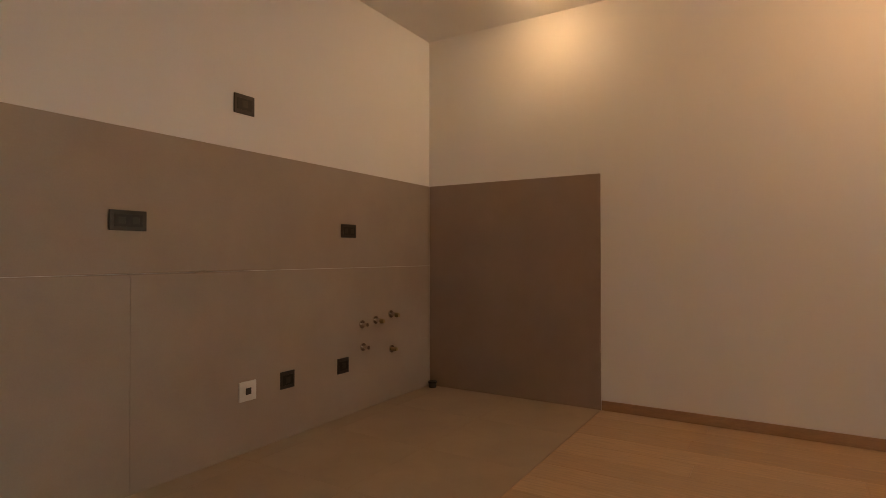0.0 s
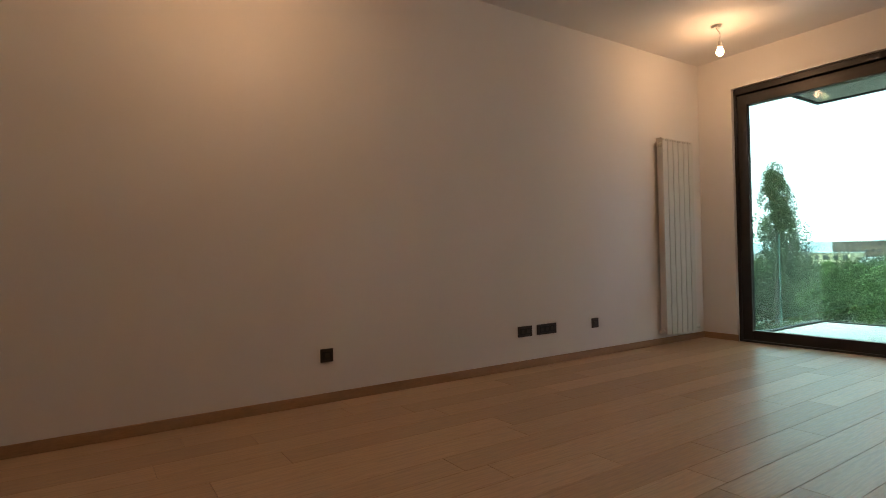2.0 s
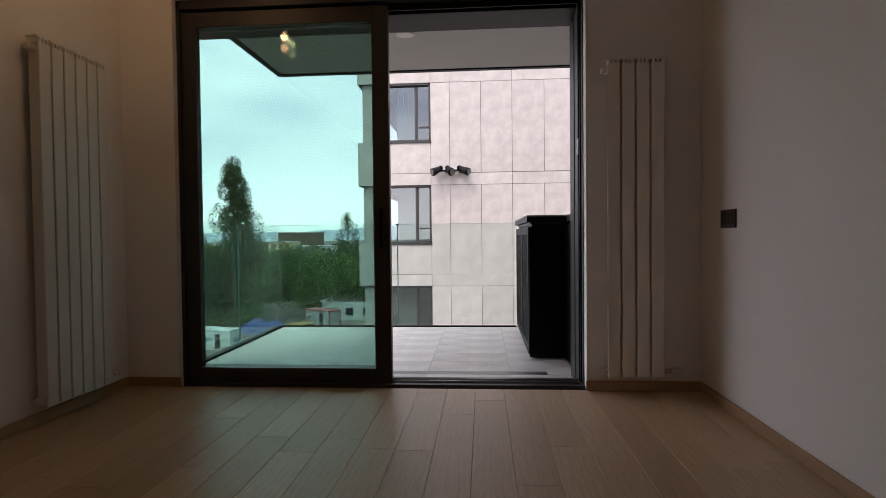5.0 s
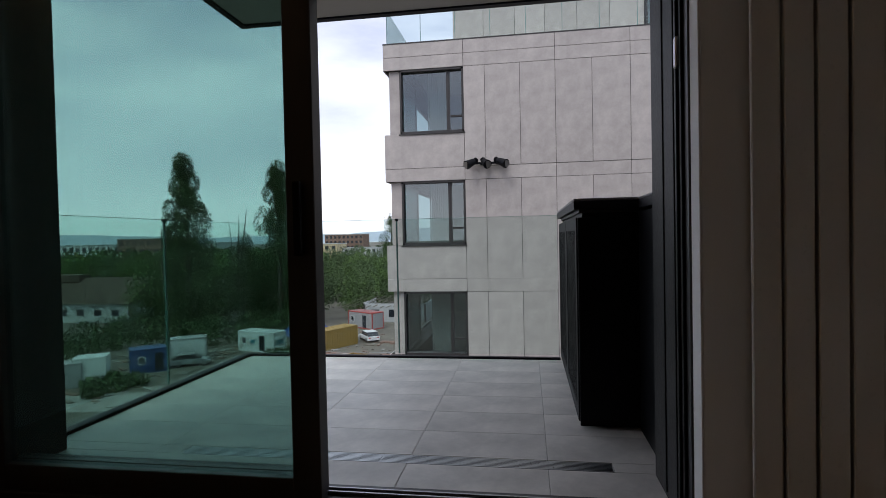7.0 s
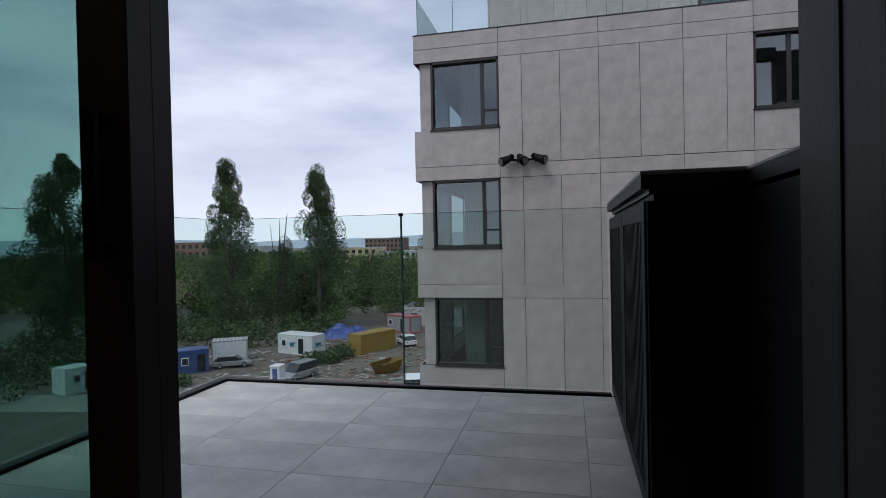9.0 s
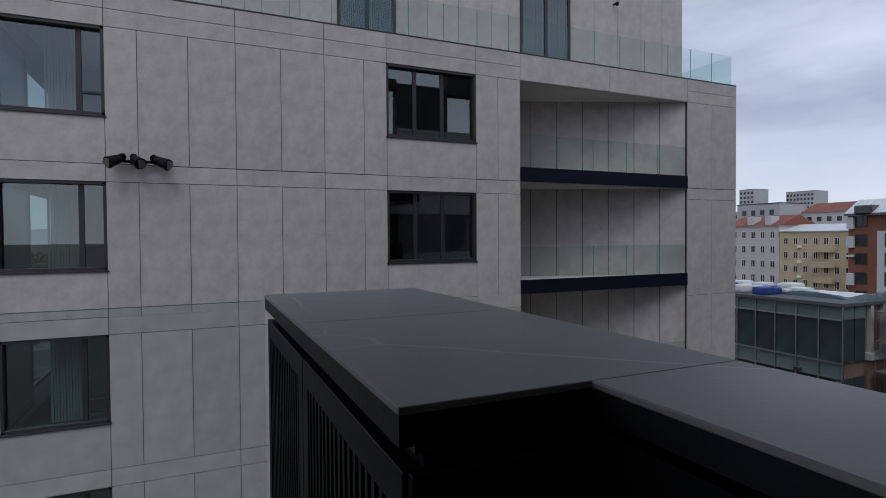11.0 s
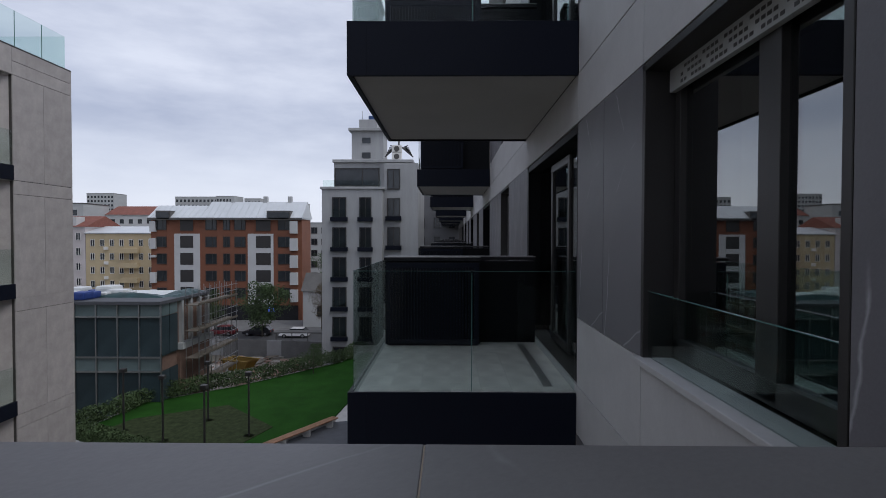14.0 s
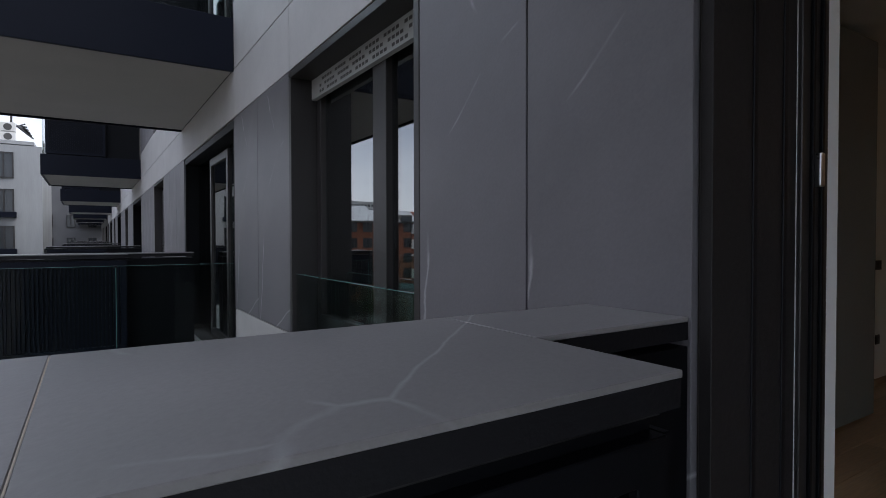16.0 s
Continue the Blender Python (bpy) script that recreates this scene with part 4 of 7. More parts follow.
for zr in ROWS:
    z0, z1 = zr + 0.22, zr + 2.06
    w = block_window("corner_window", -1.10, 0.76, z0, z1, [0.30])
    part("casement", boxes((0.36, 0.70, FY + 0.11, FY + 0.16, z0 + 0.45, z0 + 0.50), bevel=0.002), FRAME_DARK, w)
    part("side_frame", boxes((-1.10, -1.04, FY + 0.2, FY + 2.2, z0, z0 + 0.07), (-1.10, -1.04, FY + 0.2, FY + 2.2, z1 - 0.06, z1), (-1.10, -1.04, FY + 2.14, FY + 2.2, z0, z1)), FRAME_DARK, w)
    g = part("side_pane", boxes((-1.075, -1.065, FY + 0.22, FY + 2.14, z0 + 0.07, z1 - 0.06)), GLASS_WINDOW, w)
    g.visible_shadow = False
    part("side_pier", boxes((-1.42, -1.10, FY + 0.10, FY + 0.32, z0, z1)), STONE, w)
    part("curtain", boxes(*[(-0.35 + 0.055 * k, -0.31 + 0.055 * k, FY + 0.42 + 0.02 * (k % 2), FY + 0.46 + 0.02 * (k % 2), z0 + 0.02, z1 + 0.1) for k in range(12)]), CURTAIN, w, "pale voile curtain")
    block_window("window", 6.88, 9.42, z0, z1, [7.68, 8.46])
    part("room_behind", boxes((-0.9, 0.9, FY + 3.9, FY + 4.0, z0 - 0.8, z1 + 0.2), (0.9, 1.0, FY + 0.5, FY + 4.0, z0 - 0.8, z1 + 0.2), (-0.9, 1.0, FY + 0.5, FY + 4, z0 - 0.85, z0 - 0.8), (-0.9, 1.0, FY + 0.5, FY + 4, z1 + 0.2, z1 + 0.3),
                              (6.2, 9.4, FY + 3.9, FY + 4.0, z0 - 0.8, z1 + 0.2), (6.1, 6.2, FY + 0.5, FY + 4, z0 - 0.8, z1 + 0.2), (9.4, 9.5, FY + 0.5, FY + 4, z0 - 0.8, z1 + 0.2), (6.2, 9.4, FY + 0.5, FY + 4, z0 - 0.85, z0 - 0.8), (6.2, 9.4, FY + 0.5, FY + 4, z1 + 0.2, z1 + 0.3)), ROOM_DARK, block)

# triangular loggias
LX0, LX1, LD = 10.82, 17.27, 2.6
for i, zr in enumerate(ROWS):
    zf = zr + 0.22 - 0.65                    # floor
    zc = zr + (2.41 if i < len(ROWS) - 1 else 2.06)
    lg = part("loggia", poly_prism(bmesh.new(), [(LX0, FY + 0.06), (LX1, FY + 0.06), (LX1, FY + 0.10), (LX0, FY + LD)], zf - 0.12, zf), BALCONY_TILE, block, "loggia floor")
    part("fascia", boxes((LX0, LX1, FY - 0.02, FY + 0.06, zf - 0.34, zf + 0.06), bevel=0.004), NAVY_METAL, lg, "blue-black metal edge")
    bm = poly_prism(bmesh.new(), [(LX0, FY + 0.06), (LX1, FY + 0.06), (LX1, FY + 0.10), (LX0, FY + LD)], zc, zc + 0.1)
    part("soffit", bm, SOFFIT, lg)
    bm = poly_prism(bmesh.new(), [(LX0, FY + LD), (LX1, FY + 0.10), (LX1, FY + 0.5), (LX0, FY + LD + 0.4)], zf - 0.3, zc + 0.2)
    part("back_wall", bm, STONE, lg)
    part("side_wall", boxes((LX0 - 0.06, LX0, FY + 0.03, FY + LD + 0.2, zf - 0.3, zc + 0.2)), STONE, lg)
    part("wall_joint", boxes(*[(LX0 + (LX1 - LX0) * q / 8 - 0.006, LX0 + (LX1 - LX0) * q / 8 + 0.006, FY + LD - (LD - 0.1) * q / 8 - 0.012, FY + LD - (LD - 0.1) * q / 8 + 0.1, zf, zc) for q in range(1, 8)]), STONE_JOINT, lg)
    n = 5
    for q in range(n):
        a, b3 = LX0 + (LX1 - LX0) * q / n + 0.01, LX0 + (LX1 - LX0) * (q + 1) / n - 0.01
        g = part("glass_panel", boxes((a, b3, FY + 0.02, FY + 0.035, zf + 0.06, zf + 1.0)), GLASS_RAIL, lg)
        g.visible_shadow = False
        part("glass_edge", boxes((a - 0.012, a, FY + 0.02, FY + 0.035, zf + 0.06, zf + 1.0)), GLASS_EDGE, g)

# roof terrace and set-back storey
part("roof", boxes((GX0, GX1, FY, back_y, TOP - 0.02, TOP + 0.03), bevel=0.004), FRAME_DARK, block, "dark metal parapet edge")
part("terrace_floor", boxes((GX0 + 0.1, GX1 - 0.1, FY + 0.1, back_y - 0.1, TOP + 0.03, TOP + 0.05)), BALCONY_TILE, block)
upper = part("upper_storey", boxes((0.31, 18.58, 15.20, 25.0, TOP, 11.2)), STONE_JOINT, block, "set-back top storey")
ux = [0.31, 1.25, 2.2, 3.1, 4.05, 5.0, 5.98, 7.63, 8.6, 9.6, 10.7, 11.72, 13.6, 14.6, 15.6, 16.6, 17.6, 18.58]
for a, b3 in zip(ux[:-1], ux[1:]):
    if (a, b3) in ((5.98, 7.63), (11.72, 13.6)):
        continue
    me = shared_box("panel", b3 - a - 0.012, 0.03, 4.3, STONE, 0.002)
    piece("panel", me, ((a + b3) / 2, 15.185, TOP + 2.2), upper)
for a, b3 in ((5.98, 7.63), (11.72, 13.6)):
    w = part("terrace_door", boxes((a, a + 0.08, 15.12, 15.2, TOP + 0.05, 9.2), (b3 - 0.08, b3, 15.12, 15.2, TOP + 0.05, 9.2), ((a + b3) / 2 - 0.05, (a + b3) / 2 + 0.05, 15.12, 15.2, TOP + 0.05, 9.2), (a, b3, 15.12, 15.2, 9.1, 9.2)), FRAME_DARK, block)
    g = part("pane", boxes((a + 0.08, b3 - 0.08, 15.15, 15.16, TOP + 0.05, 9.1)), GLASS_WINDOW, w)
    part("curtain", boxes(*[(a + 0.1 + 0.06 * k, a + 0.145 + 0.06 * k, 15.17 + 0.006 * (k % 2), 15.18 + 0.006 * (k % 2), TOP + 0.05, 9.1) for k in range(int((b3 - a - 0.2) / 0.06))]), CURTAIN, w, "pale curtain")
for q in range(21):
    a = GX0 + 0.1 + q * 1.0
    g = part("parapet_glass", boxes((a + 0.01, min(a + 0.99, GX1 - 0.1), FY + 0.12, FY + 0.135, TOP + 0.03, TOP + 1.05)), GLASS_RAIL, block)
    g.visible_shadow = False
    part("glass_edge", boxes((a - 0.006, a + 0.008, FY + 0.12, FY + 0.135, TOP + 0.03, TOP + 1.05)), GLASS_EDGE, g)
for q in range(4):
    g = part("parapet_glass", boxes((GX1 - 0.115, GX1 - 0.10, FY + 0.12 + q * 1.2, FY + 1.3 + q * 1.2, TOP + 0.03, TOP + 1.05), (GX0 + 0.1, GX0 + 0.115, FY + 0.12 + q * 1.2, FY + 1.3 + q * 1.2, TOP + 0.03, TOP + 1.05)), GLASS_RAIL, block)
    g.visible_shadow = False
part("camera_dome", ball(tubes(((15.4, 15.15, 9.2), (15.4, 15.0, 9.2), 0.03), n=10), (15.4, 14.98, 9.17), 0.07, n=12), BLACK_METAL, block)
part("side_bay", boxes((GX1, GX1 + 0.35, FY + 1.2, FY + 4.0, LO, 5.6)), surface("brown_side_cladding", (0.16, 0.11, 0.085), 0.6), block, "brown clad bay on the end wall")
for zr in ROWS:
    part("bay_fascia", boxes((GX1, GX1 + 0.42, FY + 1.1, FY + 4.1, zr + 2.0, zr + 2.45), bevel=0.004), NAVY_METAL, block)

# floodlights on the block
flood = thing("floodlight", (1.4, FY - 0.1, 2.95), "row of three dark swivelling floodlights on the facade", "floodlight")
part("rail", boxes((0.88, 1.95, FY - 0.12, FY - 0.07, 2.99, 3.05), (1.2, 1.26, FY - 0.07, FY, 2.98, 3.06), (1.65, 1.71, FY - 0.07, FY, 2.98, 3.06), bevel=0.004), BLACK_METAL, flood)
for k, (fx, dx) in enumerate(((0.95, -0.10), (1.37, 0.06), (1.82, 0.12))):
    bm = tubes(((fx - dx, FY - 0.22, 3.06), (fx + dx, FY - 0.40, 2.94), 0.085, 0.125), n=20)
    hd = part("lamp_head", bm, BLACK_METAL, flood)
    part("lens", tubes(((fx + dx, FY - 0.40, 2.94), (fx + dx * 1.04, FY - 0.407, 2.935), 0.10), n=20), STEEL, hd)
    part("cooling_fins", tubes(*[((fx - dx * (1.1 + 0.14 * q), FY - 0.205 + 0.025 * q, 3.072 + 0.016 * q), (fx - dx * (1.14 + 0.14 * q), FY - 0.198 + 0.025 * q, 3.076 + 0.016 * q), 0.075) for q in range(3)], n=16), BLACK_METAL, hd)
    part("yoke", boxes((fx - 0.10, fx - 0.085, FY - 0.3, FY - 0.1, 2.98, 3.03), (fx + 0.085, fx + 0.10, FY - 0.3, FY - 0.1, 2.98, 3.03), bevel=0.002), BLACK_METAL, hd)

# ---------------------------------------------------------------- outdoors
GREEN_DARK = surface("dark_foliage", (0.080, 0.122, 0.050), 0.75, blotch=0.4, blotch_scale=0.35, grain=0.3, grain_scale=3, bump=0.0, vary=0.2, spec=0.2)
GREEN_MID = surface("mid_foliage", (0.125, 0.200, 0.055), 0.75, blotch=0.45, blotch_scale=0.2, grain=0.3, grain_scale=3, bump=0.0, vary=0.25, spec=0.2)
DRY_BUSH = surface("dry_scrub", (0.13, 0.10, 0.055), 0.9, blotch=0.4, blotch_scale=0.8, grain=0.3, grain_scale=6, bump=0.0)
BARK = surface("bark", (0.085, 0.07, 0.055), 0.9, blotch=0.3, blotch_scale=4, grain=0.3, grain_scale=20)
LAWN = surface("lawn_grass", (0.022, 0.075, 0.012), 0.9, blotch=0.25, blotch_scale=0.5, grain=0.35, grain_scale=18, bump=0.4, spec=0.05)
BED = surface("planted_bed", (0.042, 0.056, 0.024), 0.95, blotch=0.45, blotch_scale=2.5, grain=0.4, grain_scale=10, bump=0.5, spec=0.1)
KERB = surface("pale_concrete_kerb", (0.46, 0.45, 0.43), 0.8, blotch=0.15, blotch_scale=2, grain=0.1, grain_scale=30)
PLAY = surface("slate_play_paving", (0.085, 0.088, 0.098), 0.8, blotch=0.15, blotch_scale=2, grain=0.15, grain_scale=30)
ASPHALT = surface("asphalt", (0.06, 0.06, 0.062), 0.85, blotch=0.2, blotch_scale=0.5, grain=0.2, grain_scale=20)
WOOD_BENCH = surface("bench_wood", (0.26, 0.13, 0.065), 0.6, blotch=0.2, blotch_scale=2, stretch=(1, 4, 1))
WHITE_RENDER = surface("white_render", (0.52, 0.52, 0.515), 0.8, blotch=0.08, blotch_scale=0.4, grain=0.05, grain_scale=8)
GREY_RENDER = surface("grey_render", (0.42, 0.425, 0.42), 0.8, blotch=0.08, blotch_scale=0.4)
YELLOW_RENDER = surface("cream_yellow_render", (0.52, 0.42, 0.26), 0.85, blotch=0.12, blotch_scale=0.4)
PINK_RENDER = surface("pale_pink_render", (0.55, 0.50, 0.49), 0.85, blotch=0.1, blotch_scale=0.4)
BROWN_CLAD = surface("rust_brown_cladding", (0.20, 0.072, 0.036), 0.7, blotch=0.12, blotch_scale=0.8)
ROOF_METAL = surface("pale_standing_seam_roof", (0.60, 0.62, 0.63), 0.45, metal=0.2, blotch=0.08, blotch_scale=0.4)
ROOF_TILE = surface("red_roof_tiles", (0.23, 0.078, 0.052), 0.8, blotch=0.25, blotch_scale=0.8, grain=0.25, grain_scale=5)
BARN_ROOF = surface("old_brown_roof_tiles", (0.085, 0.062, 0.048), 0.9, blotch=0.3, blotch_scale=0.5, spec=0.2)
ROOF_DARK = surface("dark_sheet_roof", (0.10, 0.095, 0.09), 0.8, blotch=0.25, blotch_scale=0.6)
FAR_GLASS = surface("far_window_glass", (0.035, 0.042, 0.050), 0.12, blotch=0.3, blotch_scale=0.7, bump=0.0, vary=0.5)
CURTAIN_GLASS = surface("blue_green_curtain_glass", (0.040, 0.062, 0.070), 0.22, spec=0.3, blotch=0.3, blotch_scale=0.5, bump=0.0, vary=0.35)
SPANDREL = surface("grey_green_spandrel", (0.13, 0.175, 0.175), 0.3, blotch=0.1, vary=0.1)
BRICK_RAW = surface("raw_block_brick", (0.22, 0.135, 0.10), 0.9, blotch=0.25, blotch_scale=1.0, grain=0.3, grain_scale=8)
CAR_WHITE = surface("white_car_paint", (0.70, 0.70, 0.70), 0.25, blotch=0.03)
CAR_SILVER = surface("silver_car_paint", (0.32, 0.33, 0.34), 0.28, metal=0.5, blotch=0.04)
CAR_RED = surface("dark_red_car_paint", (0.14, 0.015, 0.02), 0.28, blotch=0.05)
CAR_BLACK = surface("black_car_paint", (0.015, 0.015, 0.018), 0.25, blotch=0.05)
RUBBER = surface("tyre_rubber", (0.02, 0.02, 0.02), 0.8)
CABIN_WHITE = surface("white_cabin_sheet", (0.62, 0.63, 0.62), 0.5, blotch=0.15, blotch_scale=0.7)
CABIN_BLUE = surface("blue_cabin_sheet", (0.035, 0.075, 0.20), 0.5, blotch=0.15, blotch_scale=0.7)
CABIN_GREY = surface("grey_cabin_sheet", (0.30, 0.30, 0.30), 0.5, blotch=0.15, blotch_scale=0.7)
CABIN_RED = surface("red_cabin_trim", (0.36, 0.05, 0.04), 0.5, blotch=0.1)
YELLOW_STEEL = surface("ochre_container_steel", (0.27, 0.175, 0.035), 0.55, blotch=0.2, blotch_scale=0.7)
TARP = surface("blue_tarpaulin", (0.02, 0.05, 0.22), 0.5, blotch=0.25, blotch_scale=1.5)
TEAL = surface("teal_print", (0.02, 0.17, 0.20), 0.5)
WOOD_GREY = surface("weathered_boards", (0.13, 0.11, 0.085), 0.85, blotch=0.3, blotch_scale=2)
GROUND_PALE = surface("pale_rubble", (0.28, 0.26, 0.235), 0.9, blotch=0.3, blotch_scale=0.8)
# pale blue-grey: the air's haze is painted into the hills' colour
HILL = surface("haze_tinted_hills", (0.33, 0.39, 0.44), 1.0, blotch=0.12, blotch_scale=0.004, grain=0.1, grain_scale=0.05, bump=0.0)
SIGN_BLUE = glow_material("lit_blue_sign", (0.15, 0.25, 1.0), 1.2)
rnd = random.Random(11)
nrng = np.random.default_rng(5)


def leaf_cloud(name, blobs, per, size, material, parent=None, flat=1.0):
    """Many small leaf cards scattered through the given ellipsoids (x, y, z, rx, ry, rz)."""
    verts, faces = [], []
    for bx, by, bz, rx, ry, rz in blobs:
        d = nrng.normal(size=(per, 3))
        d /= np.linalg.norm(d, axis=1)[:, None]
        rad = nrng.uniform(0.45, 1.08, per) ** 0.6
        c = np.array([bx, by, bz]) + d * rad[:, None] * np.array([rx, ry, rz])
        u = nrng.normal(size=(per, 3))
        u /= np.linalg.norm(u, axis=1)[:, None]
        v = np.cross(u, nrng.normal(size=(per, 3)))
        v /= np.linalg.norm(v, axis=1)[:, None] + 1e-9
        s = size * nrng.uniform(0.6, 1.4, (per, 1))
        quad = np.stack([c - u * s, c - v * s * 0.6, c + u * s, c + v * s * 0.6], 1)
        base = len(verts)
        verts.extend(quad.reshape(-1, 3).tolist())
        faces.extend([(base + 4 * i, base + 4 * i + 1, base + 4 * i + 2, base + 4 * i + 3) for i in range(per)])
    me = bpy.data.meshes.new(name)
    me.from_pydata(verts, [], faces)
    me.materials.append(material)
    ob = new(name, me)
    if parent is not None:
        ob.parent = parent
        ob.matrix_parent_inverse = world_at(parent).inverted()
    return ob


def tree(x, y, z, h, w, label, material=None, columnar=False, per=220, group="trees"):
    """A tapered trunk with limbs and a crown of leaf clumps."""
    material = material or GREEN_DARK
    ob = thing("tree", (x, y, z), label, "tree", group)
    bm = tubes(((x, y, z), (x + 0.01 * h, y, z + h * 0.55), h * 0.016, h * 0.009), ((x + 0.01 * h, y, z + h * 0.55), (x, y, z + h * 0.93), h * 0.009, h * 0.002), n=8)
    blobs = []
    n = 50 if columnar else 26
    for k in range(n):
        f = (k + 0.5) / n
        zz = z + h * ((0.10 + 0.88 * f) if columnar else (0.32 + 0.62 * f))
        prof = (0.62 + 0.40 * math.sin(math.pi * min(1, f * 1.1))) * (1 - 0.5 * f ** 4) if columnar else math.sin(math.pi * (0.15 + 0.8 * f)) ** 0.7
        a, r = rnd.uniform(0, 6.28), w * 0.5 * prof * rnd.uniform(0.25, 0.85) * (1.35 - 0.45 * f if columnar else 1)
        bx, by = x + r * math.cos(a), y + r * math.sin(a)
        sz = w * rnd.uniform(0.12, 0.25) * ((1.05 - 0.4 * f ** 3) if columnar else (0.7 if f > 0.85 else 1))
        blobs.append((bx, by, zz, sz, sz, sz * (1.5 if columnar else 0.85)))
        if k % 2 == 0:
            tube(bm, (x, y, zz - h * 0.09), (bx, by, zz), h * 0.005, h * 0.0015, n=6)
    part("trunk", bm, BARK, ob)
    leaf_cloud("crown", blobs, int(per * 1.3), w * 0.0155, material, ob)
    return ob


def car(x, y, z, yaw, paint, label, van=False):
    """A parked car along local x, nose at +x."""
    ob = thing("car", (x, y, z), label, "car", "parked cars")
    m = pose(x, y, z, 0, 0, yaw)
    L, W = 4.3, 1.75
    h1, h2 = (0.95, 1.82) if van else (0.88, 1.45)
    bm = bmesh.new()
    prof = [(-L / 2, 0.3), (L / 2, 0.3), (L / 2, 0.62), (L / 2 - 0.9, h1 - 0.02), (-L / 2, h1)]
    for side in (0,):
        a = [bm.verts.new((px, -W / 2, pz)) for px, pz in prof]
        b = [bm.verts.new((px, W / 2, pz)) for px, pz in prof]
        bm.faces.new(a)
        bm.faces.new(b[::-1])
        for i in range(len(prof)):
            j = (i + 1) % len(prof)
            bm.faces.new((a[j], a[i], b[i], b[j]))
    bevelled(bm, 0.07, 2)
    bmesh.ops.transform(bm, matrix=m, verts=bm.verts)
    part("body", bm, paint, ob)
    bm = bmesh.new()
    prof = [(-L / 2 + 0.05, h1 - 0.04), (L / 2 - 1.0, h1 - 0.04), (L / 2 - 1.75, h2 - 0.06), (-L / 2 + (0.12 if van else 0.7), h2 - 0.06)]
    a = [bm.verts.new((px, -W / 2 + 0.10, pz)) for px, pz in prof]
    b = [bm.verts.new((px, W / 2 - 0.10, pz)) for px, pz in prof]
    bm.faces.new(a)
    bm.faces.new(b[::-1])
    for i in range(4):
        j = (i + 1) % 4
        bm.faces.new((a[j], a[i], b[i], b[j]))
    bmesh.ops.transform(bm, matrix=m, verts=bm.verts)
    part("glazing", bm, FAR_GLASS, ob)
    bm = boxes((-L / 2 + (0.1 if van else 0.7), L / 2 - 1.75, -W / 2 + 0.08, W / 2 - 0.08, h2 - 0.08, h2), bevel=0.03)
    bmesh.ops.transform(bm, matrix=m, verts=bm.verts)
    part("roof", bm, paint, ob)
    for sx in (-1.35, 1.35):
        for sy in (-1, 1):
            bm = tubes(((sx, sy * (W / 2 - 0.2), 0.31), (sx, sy * (W / 2 + 0.01), 0.31), 0.31), n=18)
            bmesh.ops.transform(bm, matrix=m, verts=bm.verts)
            wh = part("wheel", bm, RUBBER, ob)
            bm = tubes(((sx, sy * (W / 2 + 0.01), 0.31), (sx, sy * (W / 2 + 0.02), 0.31), 0.18), n=14)
            bmesh.ops.transform(bm, matrix=m, verts=bm.verts)
            part("rim", bm, STEEL, wh)
    for sy in (-0.6, 0.6):
        bm = boxes((-L / 2 - 0.01, -L / 2 + 0.05, sy - 0.15, sy + 0.15, 0.62, 0.8), bevel=0.01)
        bmesh.ops.transform(bm, matrix=m, verts=bm.verts)
        part("tail_light", bm, CABIN_RED, ob)
    return ob


